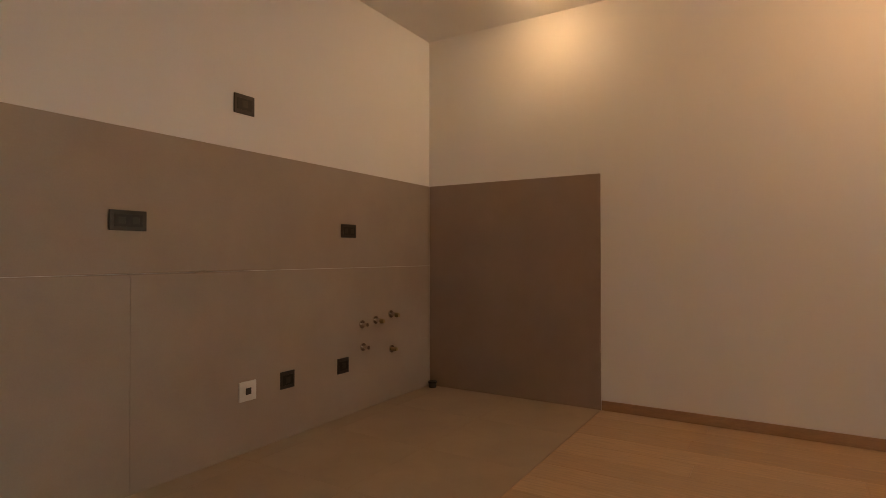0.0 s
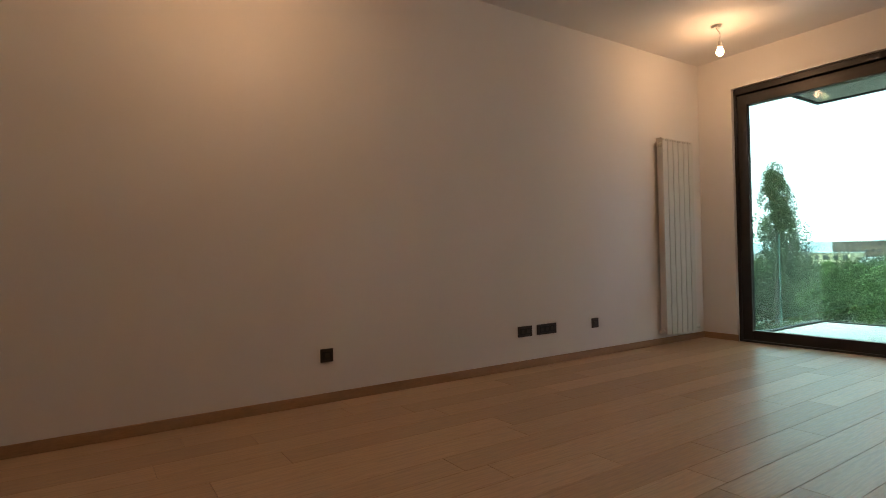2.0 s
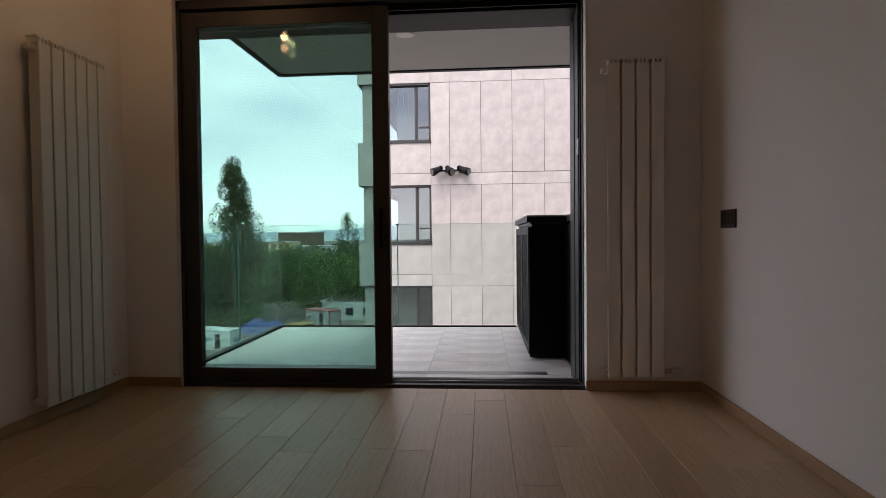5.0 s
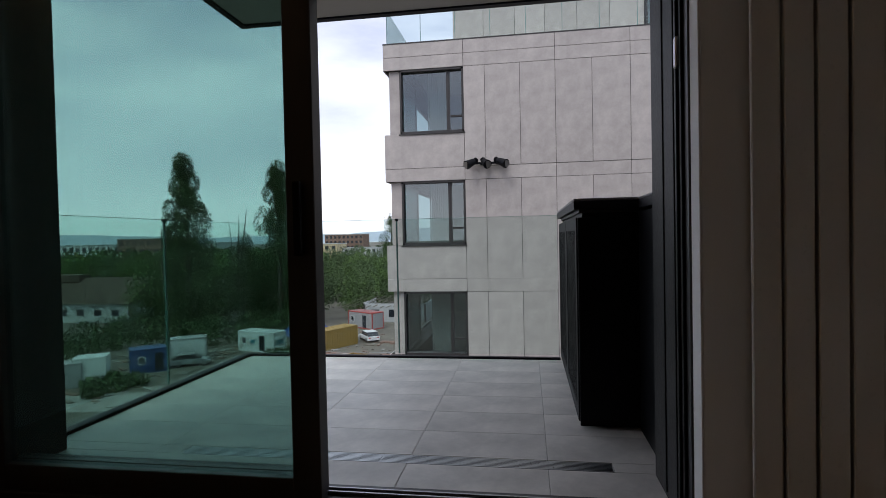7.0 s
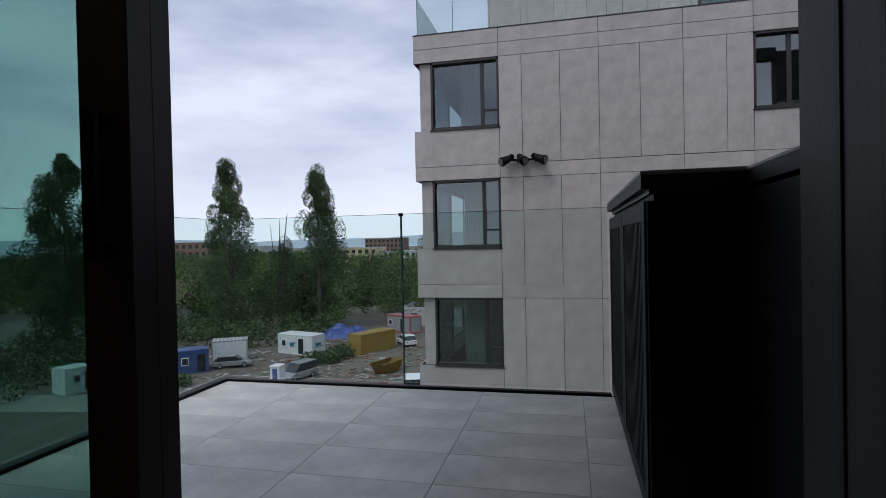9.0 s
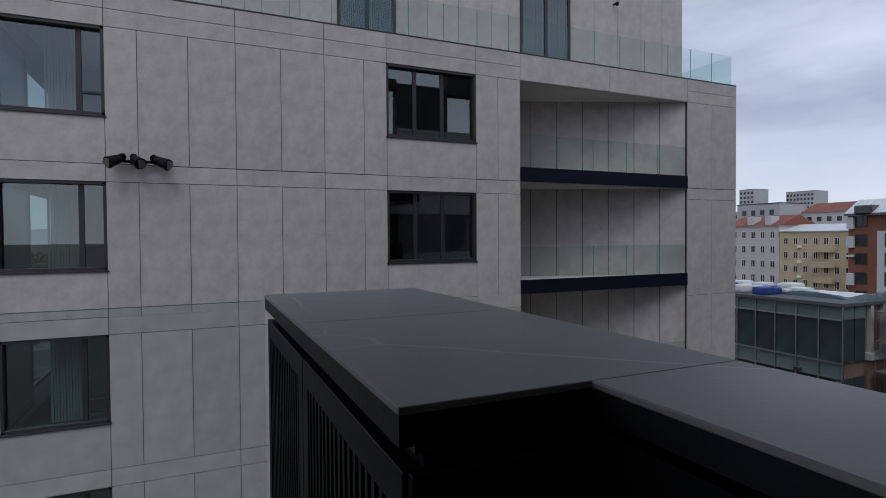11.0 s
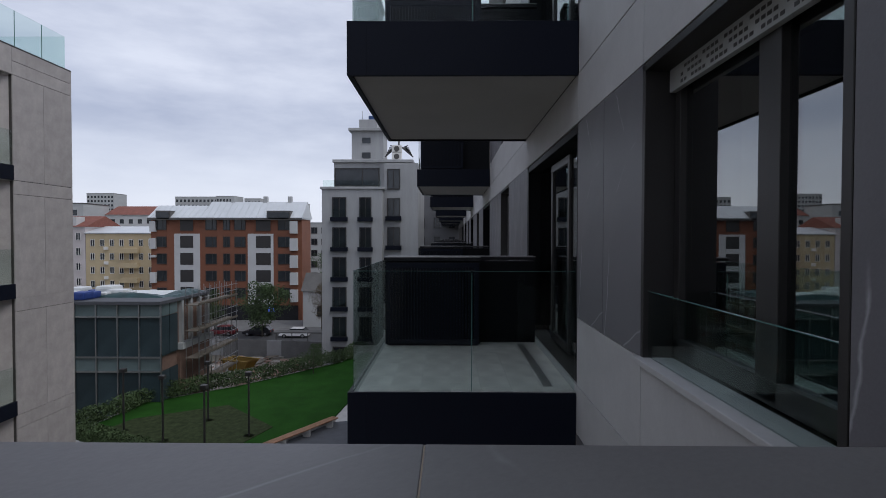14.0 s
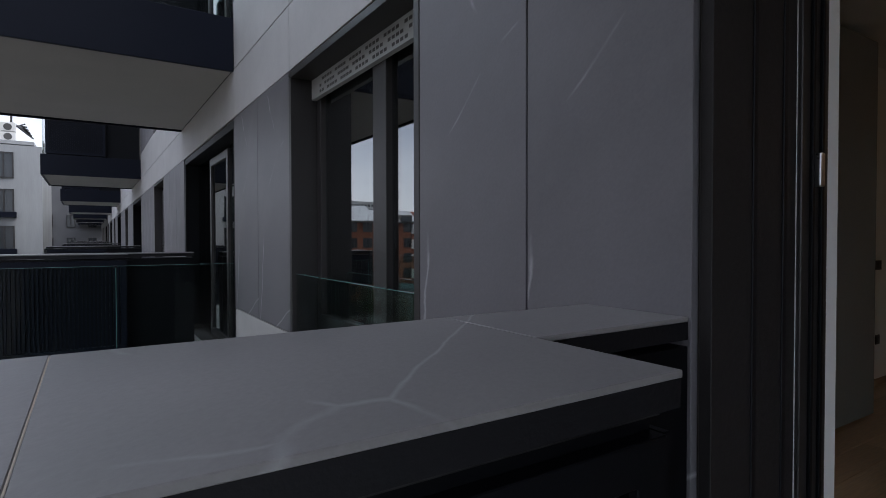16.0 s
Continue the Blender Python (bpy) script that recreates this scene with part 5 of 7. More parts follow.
def cabin(x, y, z, yaw, L, W, Hh, sheet, trim, label, door=True, print_mat=None):
    """A site cabin or container: ribbed sheet walls, corner posts, roof rim."""
    ob = thing("site_cabin", (x, y, z), label, "site cabin", "site cabins")
    m = pose(x, y, z, 0, 0, yaw)

    def add(name, bm, mat, parent=ob, lab=""):
        bmesh.ops.transform(bm, matrix=m, verts=bm.verts)
        return part(name, bm, mat, parent, lab)

    body = add("walls", boxes((-L / 2 + 0.05, L / 2 - 0.05, -W / 2 + 0.05, W / 2 - 0.05, 0.15, Hh - 0.1)), sheet)
    ribs = int(L / 0.3)
    add("ribs", boxes(*[(-L / 2 + 0.15 + 0.3 * k, -L / 2 + 0.28 + 0.3 * k, s - 0.02, s + 0.02, 0.2, Hh - 0.2) for k in range(ribs - 1) for s in (-W / 2 + 0.05, W / 2 - 0.05)]), sheet, body)
    for sx in (-1, 1):
        for sy in (-1, 1):
            add("corner_post", boxes((sx * (L / 2 - 0.08) - 0.08, sx * (L / 2 - 0.08) + 0.08, sy * (W / 2 - 0.08) - 0.08, sy * (W / 2 - 0.08) + 0.08, 0.0, Hh), bevel=0.01), trim)
    add("roof", boxes((-L / 2, L / 2, -W / 2, W / 2, Hh - 0.16, Hh), bevel=0.02), trim)
    add("roof_ribs", boxes(*[(-L / 2 + 0.2 + 0.45 * k, -L / 2 + 0.3 + 0.45 * k, -W / 2 + 0.1, W / 2 - 0.1, Hh, Hh + 0.03) for k in range(int(L / 0.45) - 1)]), sheet)
    add("base_frame", boxes((-L / 2, L / 2, -W / 2, W / 2, 0.0, 0.16), bevel=0.01), trim)
    if door:
        for s in (-1,):
            add("door", boxes((0.6, 1.45, s * (W / 2 - 0.02) - 0.03, s * (W / 2 - 0.02) + 0.03, 0.18, 2.15), bevel=0.01), FAR_GLASS)
            w = add("window", boxes((-L / 2 + 0.7, -L / 2 + 1.5, s * (W / 2 - 0.02) - 0.04, s * (W / 2 - 0.02) + 0.04, 1.0, 1.9), bevel=0.01), CABIN_WHITE)
            add("pane", boxes((-L / 2 + 0.8, -L / 2 + 1.4, s * (W / 2 + 0.02) - 0.01, s * (W / 2 + 0.02) + 0.01, 1.1, 1.8)), FAR_GLASS, w)
    if print_mat:
        add("print", boxes((-0.9, -0.1, -W / 2 - 0.012, -W / 2 - 0.002, 1.15, 1.55), (-0.4, 0.3, -W / 2 - 0.012, -W / 2 - 0.002, 1.5, 1.62), (-0.8, 0.4, -W / 2 - 0.012, -W / 2 - 0.002, 1.0, 1.08)), print_mat, body, "teal company print")
        add("print", boxes((L / 2 - 0.02, L / 2 + 0.012, -0.6, 0.5, 1.2, 1.6), (L / 2 - 0.02, L / 2 + 0.012, -0.9, 0.8, 1.06, 1.14)), print_mat, body, "teal company print")
    return ob


def far_window(parent, x, y, z, w, h, frame=None):
    """A far window on a wall that faces -x: a pane, a frame round it and a mullion, all on shared meshes."""
    piece("window", shared_box("far_window", 0.08, w, h, FAR_GLASS), (x + 0.01, y, z), parent)
    if frame is None:
        return
    e = min(0.13, w * 0.08)
    key = (round(w, 3), round(h, 3), frame.name)
    if key not in RINGS:
        RINGS[key] = mesh_from(ring(-0.035, 0.035, -w / 2, w / 2, -h / 2, h / 2, e, e), "window_frame")
        RINGS[key].materials.append(frame)
    piece("window_frame", RINGS[key], (x - 0.045, y, z), parent)
    if w > 0.8:
        piece("mullion", shared_box("mullion", 0.06, e, h - 2 * e, frame), (x - 0.05, y - (0.12 * w if w > 1.5 else 0.0), z), parent)


RINGS = {}


def far_building(name, x0, x1, y0, y1, z0, z1, wall, label, category="building", windows=(), sides=(), roof=None, group="", frame=None):
    """A building with real window boxes on its -x face: windows = rows of (y0, y1, z0, z1)."""
    ob = thing(name, ((x0 + x1) / 2, (y0 + y1) / 2, z0), label, category, group)
    w = part("wall", boxes((x0, x1, y0, y1, z0, z1)), wall, ob)
    part("roof", boxes((x0 - 0.15, x1 + 0.15, y0 - 0.15, y1 + 0.15, z1, z1 + 0.25), bevel=0.03), roof or GREY_RENDER, ob)
    for a, b, c, d in windows:
        far_window(w, x0 - 0.02, (a + b) / 2, (c + d) / 2, b - a, d - c, None if x0 > 150 else frame or FRAME_DARK)
    for a, b, c, d in sides:
        me = shared_box("far_side_window", b - a, 0.12, d - c, FAR_GLASS)
        piece("window", me, ((a + b) / 2, y0 - 0.02, (c + d) / 2), w)
    return ob, w


def gable(bm, x0, x1, y0, y1, z0, z1, along="y", over=0.3):
    """A pitched roof solid."""
    if along == "y":
        xm = (x0 + x1) / 2
        p = [(x0 - over, z0), (x1 + over, z0), (xm, z1)]
        a = [bm.verts.new((px, y0 - over, pz)) for px, pz in p]
        b = [bm.verts.new((px, y1 + over, pz)) for px, pz in p]
    else:
        ym = (y0 + y1) / 2
        p = [(y0 - over, z0), (y1 + over, z0), (ym, z1)]
        a = [bm.verts.new((x1 + over, py, pz)) for py, pz in p]
        b = [bm.verts.new((x0 - over, py, pz)) for py, pz in p]
    bm.faces.new(a[::-1])
    bm.faces.new(b)
    for i in range(3):
        j = (i + 1) % 3
        bm.faces.new((a[i], a[j], b[j], b[i]))
    bmesh.ops.recalc_face_normals(bm, faces=bm.faces)
    return bm


# podium garden
GZ = -10.0
structure("garden_podium", poly_prism(bmesh.new(), [(22, -2), (60, -2), (60, 10.5), (52.5, 12.2), (44.5, 18.6), (40.2, 23.4), (33.0, 24.4), (25.6, 9.8), (22, 9.8)], LO, GZ - 0.1), KERB, "pale concrete edge of the garden deck", "retaining wall")
structure("lawn", poly_prism(bmesh.new(), [(29.6, 13.6), (36.4, 9.4), (60, 7.0), (60, 10.2), (52.4, 11.9), (44.2, 18.2), (39.9, 23.0), (33.4, 23.9)], GZ - 0.1, GZ), LAWN, "short green lawn on the garden deck", "lawn")
structure("planted_bed", poly_prism(bmesh.new(), [(30.2, 14.2), (35.2, 12.6), (39.4, 17.0), (36.5, 21.8), (33.6, 22.6)], GZ, GZ + 0.03), BED, "bed of young ground cover plants", "planting bed")
structure("play_paving", poly_prism(bmesh.new(), [(25.6, 3.0), (38, 3.0), (36.2, 9.2), (29.4, 13.3), (27.0, 9.0)], GZ - 0.1, GZ - 0.02), PLAY, "dark slate-coloured play area paving", "paving")
structure("kerb", poly_prism(bmesh.new(), [(29.25, 13.45), (36.3, 9.05), (36.45, 9.25), (29.6, 13.7)], GZ - 0.1, GZ + 0.25), KERB, "pale concrete kerb beside the bench", "kerb")
structure("kerb", poly_prism(bmesh.new(), [(25.5, 9.6), (25.9, 9.45), (33.3, 24.4), (32.9, 24.6)], GZ - 0.2, GZ + 0.2), KERB, "pale concrete kerb along the hedge", "kerb")
structure("kerb", poly_prism(bmesh.new(), [(29.2, 13.6), (27.2, 9.5), (27.4, 9.4), (29.5, 13.5)], GZ - 0.1, GZ + 0.15), KERB, "pale concrete kerb along the hedge", "kerb")


def hedge(p, q, w, h, label, n):
    ob = thing("hedge", (p[0], p[1], GZ), label, "hedge", "hedges")
    blobs = []
    for k in range(n):
        f = (k + 0.5) / n
        blobs.append((p[0] + (q[0] - p[0]) * f + rnd.uniform(-0.2, 0.2), p[1] + (q[1] - p[1]) * f + rnd.uniform(-0.2, 0.2), GZ + h * rnd.uniform(0.42, 0.6), w * 0.55, w * 0.55, h * 0.55))
    leaf_cloud("leaves", blobs, 330, 0.07, GREEN_DARK, ob)
    return ob


hedge((26.4, 9.6), (33.6, 23.8), 1.3, 0.9, "dense dark green hedge along the deck edge", 34)
hedge((33.8, 24.0), (40.2, 23.1), 1.3, 1.0, "dense dark green hedge before the glass building", 14)
hedge((40.2, 23.1), (44.4, 18.4), 1.3, 1.1, "dense dark green hedge before the building site", 14)
hedge((44.4, 18.4), (52.5, 12.0), 1.3, 1.1, "dense dark green hedge before the building site", 20)
hedge((52.5, 12.0), (58.0, 10.4), 1.2, 1.1, "dense dark green hedge before the building site", 10)
lamp0 = thing("garden_lamp", (0, 0, 0), "slim dark bollard lamp post in the planted bed", "lamp post", "garden lamp posts")
part("post", tubes(((0, 0, 0), (0, 0, 3.5), 0.06, 0.05), n=12), FRAME_DARK, lamp0)
part("head", boxes((-0.16, 0.16, -0.16, 0.16, 3.5, 3.72), bevel=0.02), FRAME_DARK, lamp0)
part("footing", tubes(((0, 0, 0), (0, 0, 0.03), 0.30), n=16), PLAY, lamp0)
lamp0.location = (30.9, 14.8, GZ)
for px, py in ((32.8, 18.0), (33.7, 13.5), (34.3, 21.1), (36.3, 17.0)):
    copy_thing(lamp0, Matrix.Translation((px, py, GZ)))
bench = thing("bench", (33.0, 10.7, GZ), "long low reddish wooden bench along the kerb", "bench")
for k in range(4):
    ox, oy = -0.13 * k * 0.53, -0.13 * k * 0.85
    part("board", poly_prism(bmesh.new(), [(30.35 + ox, 12.55 + oy), (35.9 + ox, 9.08 + oy), (35.96 + ox, 9.18 + oy), (30.41 + ox, 12.65 + oy)], GZ + 0.38, GZ + 0.44), WOOD_BENCH, bench)
for f in (0.08, 0.36, 0.64, 0.92):
    cx, cy = 30.3 + 5.5 * f, 12.4 - 3.45 * f
    part("leg", boxes((cx - 0.15, cx + 0.15, cy - 0.2, cy + 0.2, GZ - 0.02, GZ + 0.38)), KERB, bench)
toy = bmesh.new()
ball(toy, (28.9, 8.7, GZ + 0.42), 0.42, (1.25, 0.8, 0.8), 14)
ball(toy, (29.35, 8.55, GZ + 0.72), 0.33, (1, 1, 1), 14)
for dx, dy in ((-0.3, -0.2), (-0.3, 0.2), (0.3, -0.2), (0.3, 0.2)):
    tube(toy, (28.9 + dx, 8.7 + dy, GZ - 0.02), (28.9 + dx, 8.7 + dy, GZ + 0.4), 0.11, n=10)
tagged(part("play_animal", toy, YELLOW_STEEL, smooth=True), "small ochre play animal on the slate paving", "play figure")
for px, py, s in ((31.2, 9.5, 0.22), (31.7, 9.3, 0.2), (31.4, 9.0, 0.24), (32.0, 8.9, 0.18), (30.9, 9.1, 0.2), (31.6, 8.6, 0.2)):
    tagged(part("step_stone", tubes(((px, py, GZ - 0.02), (px, py, GZ + 0.05), s), n=12), KERB), "round white stepping stone on the play paving", "stepping stone", "stepping stones")
tree(48.2, 13.4, GZ, 2.6, 2.2, "small bushy young tree on the lawn", GREEN_DARK, per=120)
fins = thing("ramp_beams", (28, 18, LO), "row of dark beams over a sunken ramp", "pergola")
for k in range(4):
    cx, cy = 29.4 - 1.2 * k, 20.6 - 2.2 * k
    part("beam", poly_prism(bmesh.new(), [(cx - 1.9, cy + 0.65), (cx - 1.75, cy + 0.4), (cx + 0.65, cy + 1.2), (cx + 0.5, cy + 1.45)], GZ - 1.3, GZ - 0.6), NAVY_METAL, fins)
part("edge_beam", poly_prism(bmesh.new(), [(21.0, 12.0), (21.5, 11.8), (29.0, 23.0), (28.5, 23.2)], GZ - 1.6, GZ - 1.2), KERB, fins)
part("ramp_floor", poly_prism(bmesh.new(), [(20.5, 10.0), (25.4, 9.0), (33.2, 25.0), (28.0, 25.0)], LO, LO + 0.05), ASPHALT, fins)
low = thing("lower_terrace", (20, 3, LO), "stone terraces and dark planters of the lower floors", "terrace")
part("planter", boxes((17.5, 21.5, 2.6, 4.4, -9.6, -8.6), bevel=0.02), CLAD_DARK, low)
part("paving", boxes((12, 22, 0.7, 7.5, -10.3, -10.05)), CLAD_LIGHT, low)
part("coping", boxes((17.4, 21.6, 2.5, 4.5, -8.6, -8.5), bevel=0.01), KERB, low)

# glass office block under construction
OX0, OX1, OY0, OY1, OZ = 40.0, 47.5, 21.9, 46.0, -3.1
office = thing("glass_office", (44, 34, LO), "low glass-fronted office block still being built", "office building")
part("core", boxes((OX0 + 0.2, OX1, OY0 + 0.2, OY1, LO, OZ - 0.15)), BRICK_RAW, office)
part("roof", boxes((OX0 - 0.2, OX1 + 0.1, OY0 - 0.1, OY1, OZ - 0.15, OZ + 0.1), bevel=0.02), PLAY, office)
for i, (a, b, mat) in enumerate(((-4.1, -3.2, SPANDREL), (-6.9, -4.1, CURTAIN_GLASS), (-7.9, -6.9, SPANDREL), (-11.0, -7.9, CURTAIN_GLASS), (-12.0, -11.0, SPANDREL), (-13.5, -12.0, CURTAIN_GLASS))):
    for k in range(16):
        me = shared_box("glass_panel", 0.1, 1.42, b - a - 0.06, mat)
        piece("panel", me, (OX0 + 0.1, OY0 + 0.75 + 1.5 * k, (a + b) / 2), office)
    if i < 2 or i == 3:
        for k in range(2):
            me = shared_box("glass_panel_side", 1.1, 0.1, b - a - 0.06, mat)
            piece("panel", me, (OX0 + 0.7 + 1.2 * k, OY0 + 0.1, (a + b) / 2), office)
part("mullions", boxes(*[(OX0 - 0.05, OX0 + 0.06, OY0 + 1.5 * k - 0.04, OY0 + 1.5 * k + 0.04, LO, OZ) for k in range(17)], *[(OX0 - 0.08, OX0 + 0.05, OY0, OY1, z - 0.05, z + 0.05) for z in (-4.1, -6.9, -7.9, -11.0)]), STEEL, office)
part("side_wall", boxes((OX0 + 2.6, OX1 + 0.02, OY0 - 0.02, OY0 + 0.25, LO, -6.8)), BRICK_RAW, office, "raw brick side wall")
part("side_slab", boxes((OX0 + 2.5, OX1 + 0.3, OY0 - 0.3, OY0 + 0.2, -6.85, -6.4), (OX0 + 2.5, OX1 + 0.3, OY0 - 0.3, OY0 + 0.2, -10.4, -10.0)), GREY_RENDER, office)
part("open_storey", boxes((OX0 + 2.6, OX1, OY0 + 0.3, OY0 + 5.0, -6.4, OZ - 0.3)), ROOF_DARK, office, "dark unfinished storey")
for k in range(4):
    part("column", boxes((OX0 + 2.9 + 1.45 * k, OX0 + 3.25 + 1.45 * k, OY0 - 0.05, OY0 + 0.29, -6.4, OZ - 0.15)), GREY_RENDER, office)
scaf = thing("scaffold", (45, 21, LO), "steel tube scaffold along the raw brick side", "scaffold")
for k in range(8):
    for yy in (OY0 - 0.4, OY0 - 1.4):
        part("standard", tubes(((OX0 + 2.8 + 1.0 * k, yy, LO), (OX0 + 2.8 + 1.0 * k, yy, -2.3), 0.026), n=6), STEEL, scaf)
for z in (-11.5, -9.5, -7.5, -5.5, -3.6):
    part("deck", boxes((OX0 + 2.6, OX1 + 2.6, OY0 - 1.4, OY0 - 0.4, z - 0.05, z)), WOOD_GREY, scaf)
    for dz in (0.5, 1.0):
        part("ledger", tubes(((OX0 + 2.6, OY0 - 1.4, z + dz), (OX1 + 2.6, OY0 - 1.4, z + dz), 0.022), n=6), STEEL, scaf)
    part("toe_board", boxes((OX0 + 2.6, OX1 + 2.6, OY0 - 1.43, OY0 - 1.41, z, z + 0.16)), WOOD_GREY, scaf)
part("brace", tubes(((OX0 + 5.8, OY0 - 1.44, -11.5), (OX0 + 7.8, OY0 - 1.44, -9.5), 0.022), n=6), CABIN_GREY, scaf)
for k in range(26):
    px, py = OX0 + rnd.uniform(0.8, 4.5), OY0 + rnd.uniform(4, 14)
    s = rnd.uniform(0.3, 0.8)
    tagged(part("sack", bevelled(boxes((px - s, px + s, py - s * 0.8, py + s * 0.8, OZ + 0.1, OZ + 0.1 + s * 0.9)), s * 0.25, 2), CABIN_WHITE if k % 3 else TARP), "wrapped building material stacked on the flat roof", "building sack", "sacks on the roof")
tagged(part("roof_light", boxes((43.0, 46.6, 23.2, 27.6, OZ + 0.1, OZ + 0.22), bevel=0.04), CABIN_WHITE), "pale membrane laid over part of the flat roof", "roof membrane")
SHEET_TEAL = surface("dark_teal_sheeting", (0.018, 0.055, 0.058), 0.5, blotch=0.4, blotch_scale=1.5)
for cx, cy, lx, ly in ((44.9, 22.7, 2.4, 0.7), (44.5, 28.2, 2.6, 0.6), (42.6, 25.4, 0.5, 2.6)):
    bm = bmesh.new()
    bmesh.ops.create_grid(bm, x_segments=14, y_segments=10, size=1.0, matrix=Matrix.Diagonal((lx, ly, 1, 1)))
    for v in bm.verts:
        e = max(abs(v.co.x) / lx, abs(v.co.y) / ly)
        v.co.z = OZ + 0.10 + (0.30 * (1 - e * e) + 0.16 * abs(noise.noise(Vector((v.co.x * 1.7 + cx, v.co.y * 1.7 + cy, 0.3))))) * (1 if e < 0.99 else 0.05)
        v.co.x += cx
        v.co.y += cy
    bmesh.ops.solidify(bm, geom=list(bm.faces), thickness=0.02)
    tagged(part("tarpaulin", bm, SHEET_TEAL), "crumpled dark teal sheeting on the flat roof", "tarpaulin", "sheeting on the roof")

# rust-brown block
rows6 = [(-0.4 - 3.05 * k, 1.5 - 3.05 * k) for k in range(-1, 4)]
wins = []
for c, d in rows6:
    for a, b in ((52.6, 54.4), (47.9, 50.0), (43.6, 45.6), (41.2, 42.4), (38.4, 40.4), (34.0, 36.4), (30.4, 32.6)):
        wins.append((a, b, c, d))
ob, w = far_building("brown_block", 100, 106, 28.3, 55.4, LO, 4.6, BROWN_CLAD, "rust-brown and white apartment block with a pale metal roof", "apartment block", wins, roof=ROOF_METAL)
part("white_strip", boxes((99.9, 100.0, 46.6, 51.2, -11, 2.0)), WHITE_RENDER, ob)
part("white_strip", boxes((99.9, 100.0, 33.4, 38.0, -11, 2.0)), WHITE_RENDER, ob)
for c, d in rows6:
    part("white_fin", boxes((99.4, 100.0, 54.4, 55.4, c - 0.3 + (1.5 if int(c) % 2 else 0), d - 0.3), bevel=0.02), WHITE_RENDER, ob)
    part("balcony", boxes((99.2, 100.0, 29.0, 30.3, c - 0.6, d - 0.3), bevel=0.02), WHITE_RENDER, ob)
    for a, b in ((47.9, 50.0), (34.0, 36.4)):
        part("window_surround", boxes((99.86, 99.9, a - 0.12, b + 0.12, c - 0.12, d + 0.12)), FRAME_DARK, ob)
for ya, yb, zr in ((28.1, 45.8, 7.9), (45.8, 55.7, 7.2)):
    bm = bmesh.new()
    lo = [bm.verts.new(c) for c in ((99.3, ya, 4.85), (103.2, ya, zr), (106.6, ya, 4.85))]
    hi = [bm.verts.new(c) for c in ((99.3, yb, 4.85), (103.2, yb, zr), (106.6, yb, 4.85))]
    bm.faces.new(lo[::-1])
    bm.faces.new(hi)
    for i in range(3):
        j = (i + 1) % 3
        bm.faces.new((lo[i], lo[j], hi[j], hi[i]))
    bmesh.ops.recalc_face_normals(bm, faces=bm.faces)
    pr = part("pitched_roof", bm, ROOF_METAL, ob, "pale standing seam roof")
    run = math.hypot(3.9, zr - 4.85)
    me = shared_box("seam", run, 0.07, 0.08, ROOF_METAL)
    for k in range(int((yb - ya) / 1.1)):
        sm = piece("seam", me, (101.25, ya + 0.5 + 1.1 * k, (4.85 + zr) / 2 + 0.03), pr)
        sm.rotation_euler = (0, -math.atan2(zr - 4.85, 3.9), 0)
part("eave_band", boxes((99.2, 99.5, 28.1, 55.7, 4.45, 4.85), bevel=0.02), ROOF_DARK, ob, "dark eaves band")
for a, b in ((51.6, 54.2), (30.2, 34.4)):
    part("dormer", boxes((99.3, 103, a, b, 4.5, 6.1), bevel=0.03), ROOF_DARK, ob)
    part("dormer_glass", boxes((99.2, 99.32, a + 0.2, b - 0.2, 4.6, 5.8)), FAR_GLASS, ob)
for a in (31.0, 35.5, 41.5):
    part("chimney", boxes((103, 103.8, a, a + 0.7, 6.6, 8.9), bevel=0.03), GREY_RENDER, ob)
part("shop_front", boxes((99.7, 100.0, 29.0, 45.0, LO, -10.8)), CAR_BLACK, ob, "dark shop front")
sign = thing("shop_sign", (99.6, 33, -12), "small lit blue shop sign", "sign")
part("panel", boxes((99.5, 99.7, 33.0, 34.6, -12.3, -10.9)), CAR_BLACK, sign)
part("lit_shapes", boxes((99.46, 99.5, 33.2, 33.6, -12.0, -11.2), (99.46, 99.5, 33.9, 34.4, -12.1, -11.1)), SIGN_BLUE, sign)

# cream, pink and further blocks
def grid(y0, y1, ny, z0, z1, nz, fw=0.45, fh=0.5):
    out = []
    for i in range(ny):
        for k in range(nz):
            cy, cz = y0 + (y1 - y0) * (i + 0.5) / ny, z0 + (z1 - z0) * (k + 0.5) / nz
            hw, hh = (y1 - y0) / ny * fw / 2, (z1 - z0) / nz * fh / 2
            out.append((cy - hw, cy + hw, cz - hh, cz + hh))
    return out


ob, w = far_building("cream_block", 110, 122, 59.5, 73.9, LO, 2.0, YELLOW_RENDER, "cream-yellow older apartment block", "apartment block", grid(60, 73.5, 7, -12, 1.6, 5), roof=ROOF_METAL, frame=WHITE_PLASTIC)
for k in range(4):
    part("balcony", boxes((109.0, 110.0, 63.2, 66.6, -10.6 + 2.92 * k, -9.6 + 2.92 * k), bevel=0.02), YELLOW_RENDER, ob)
    part("air_conditioner", boxes((109.7, 110.0, 69.4, 70.2, -9.9 + 2.92 * k, -9.3 + 2.92 * k), bevel=0.02), WHITE_PLASTIC, ob)
part("pitched_roof", gable(bmesh.new(), 110, 122, 59.5, 73.9, 2.2, 3.6), ROOF_METAL, ob, "pale sheet roof")
ob, w = far_building("pink_house", 110, 122, 74.0, 86.0, LO, 3.2, PINK_RENDER, "pale pink town house with a red tiled roof", "town house", grid(74.3, 85, 5, -12, 3.0, 5), roof=WHITE_RENDER, frame=WHITE_PLASTIC)
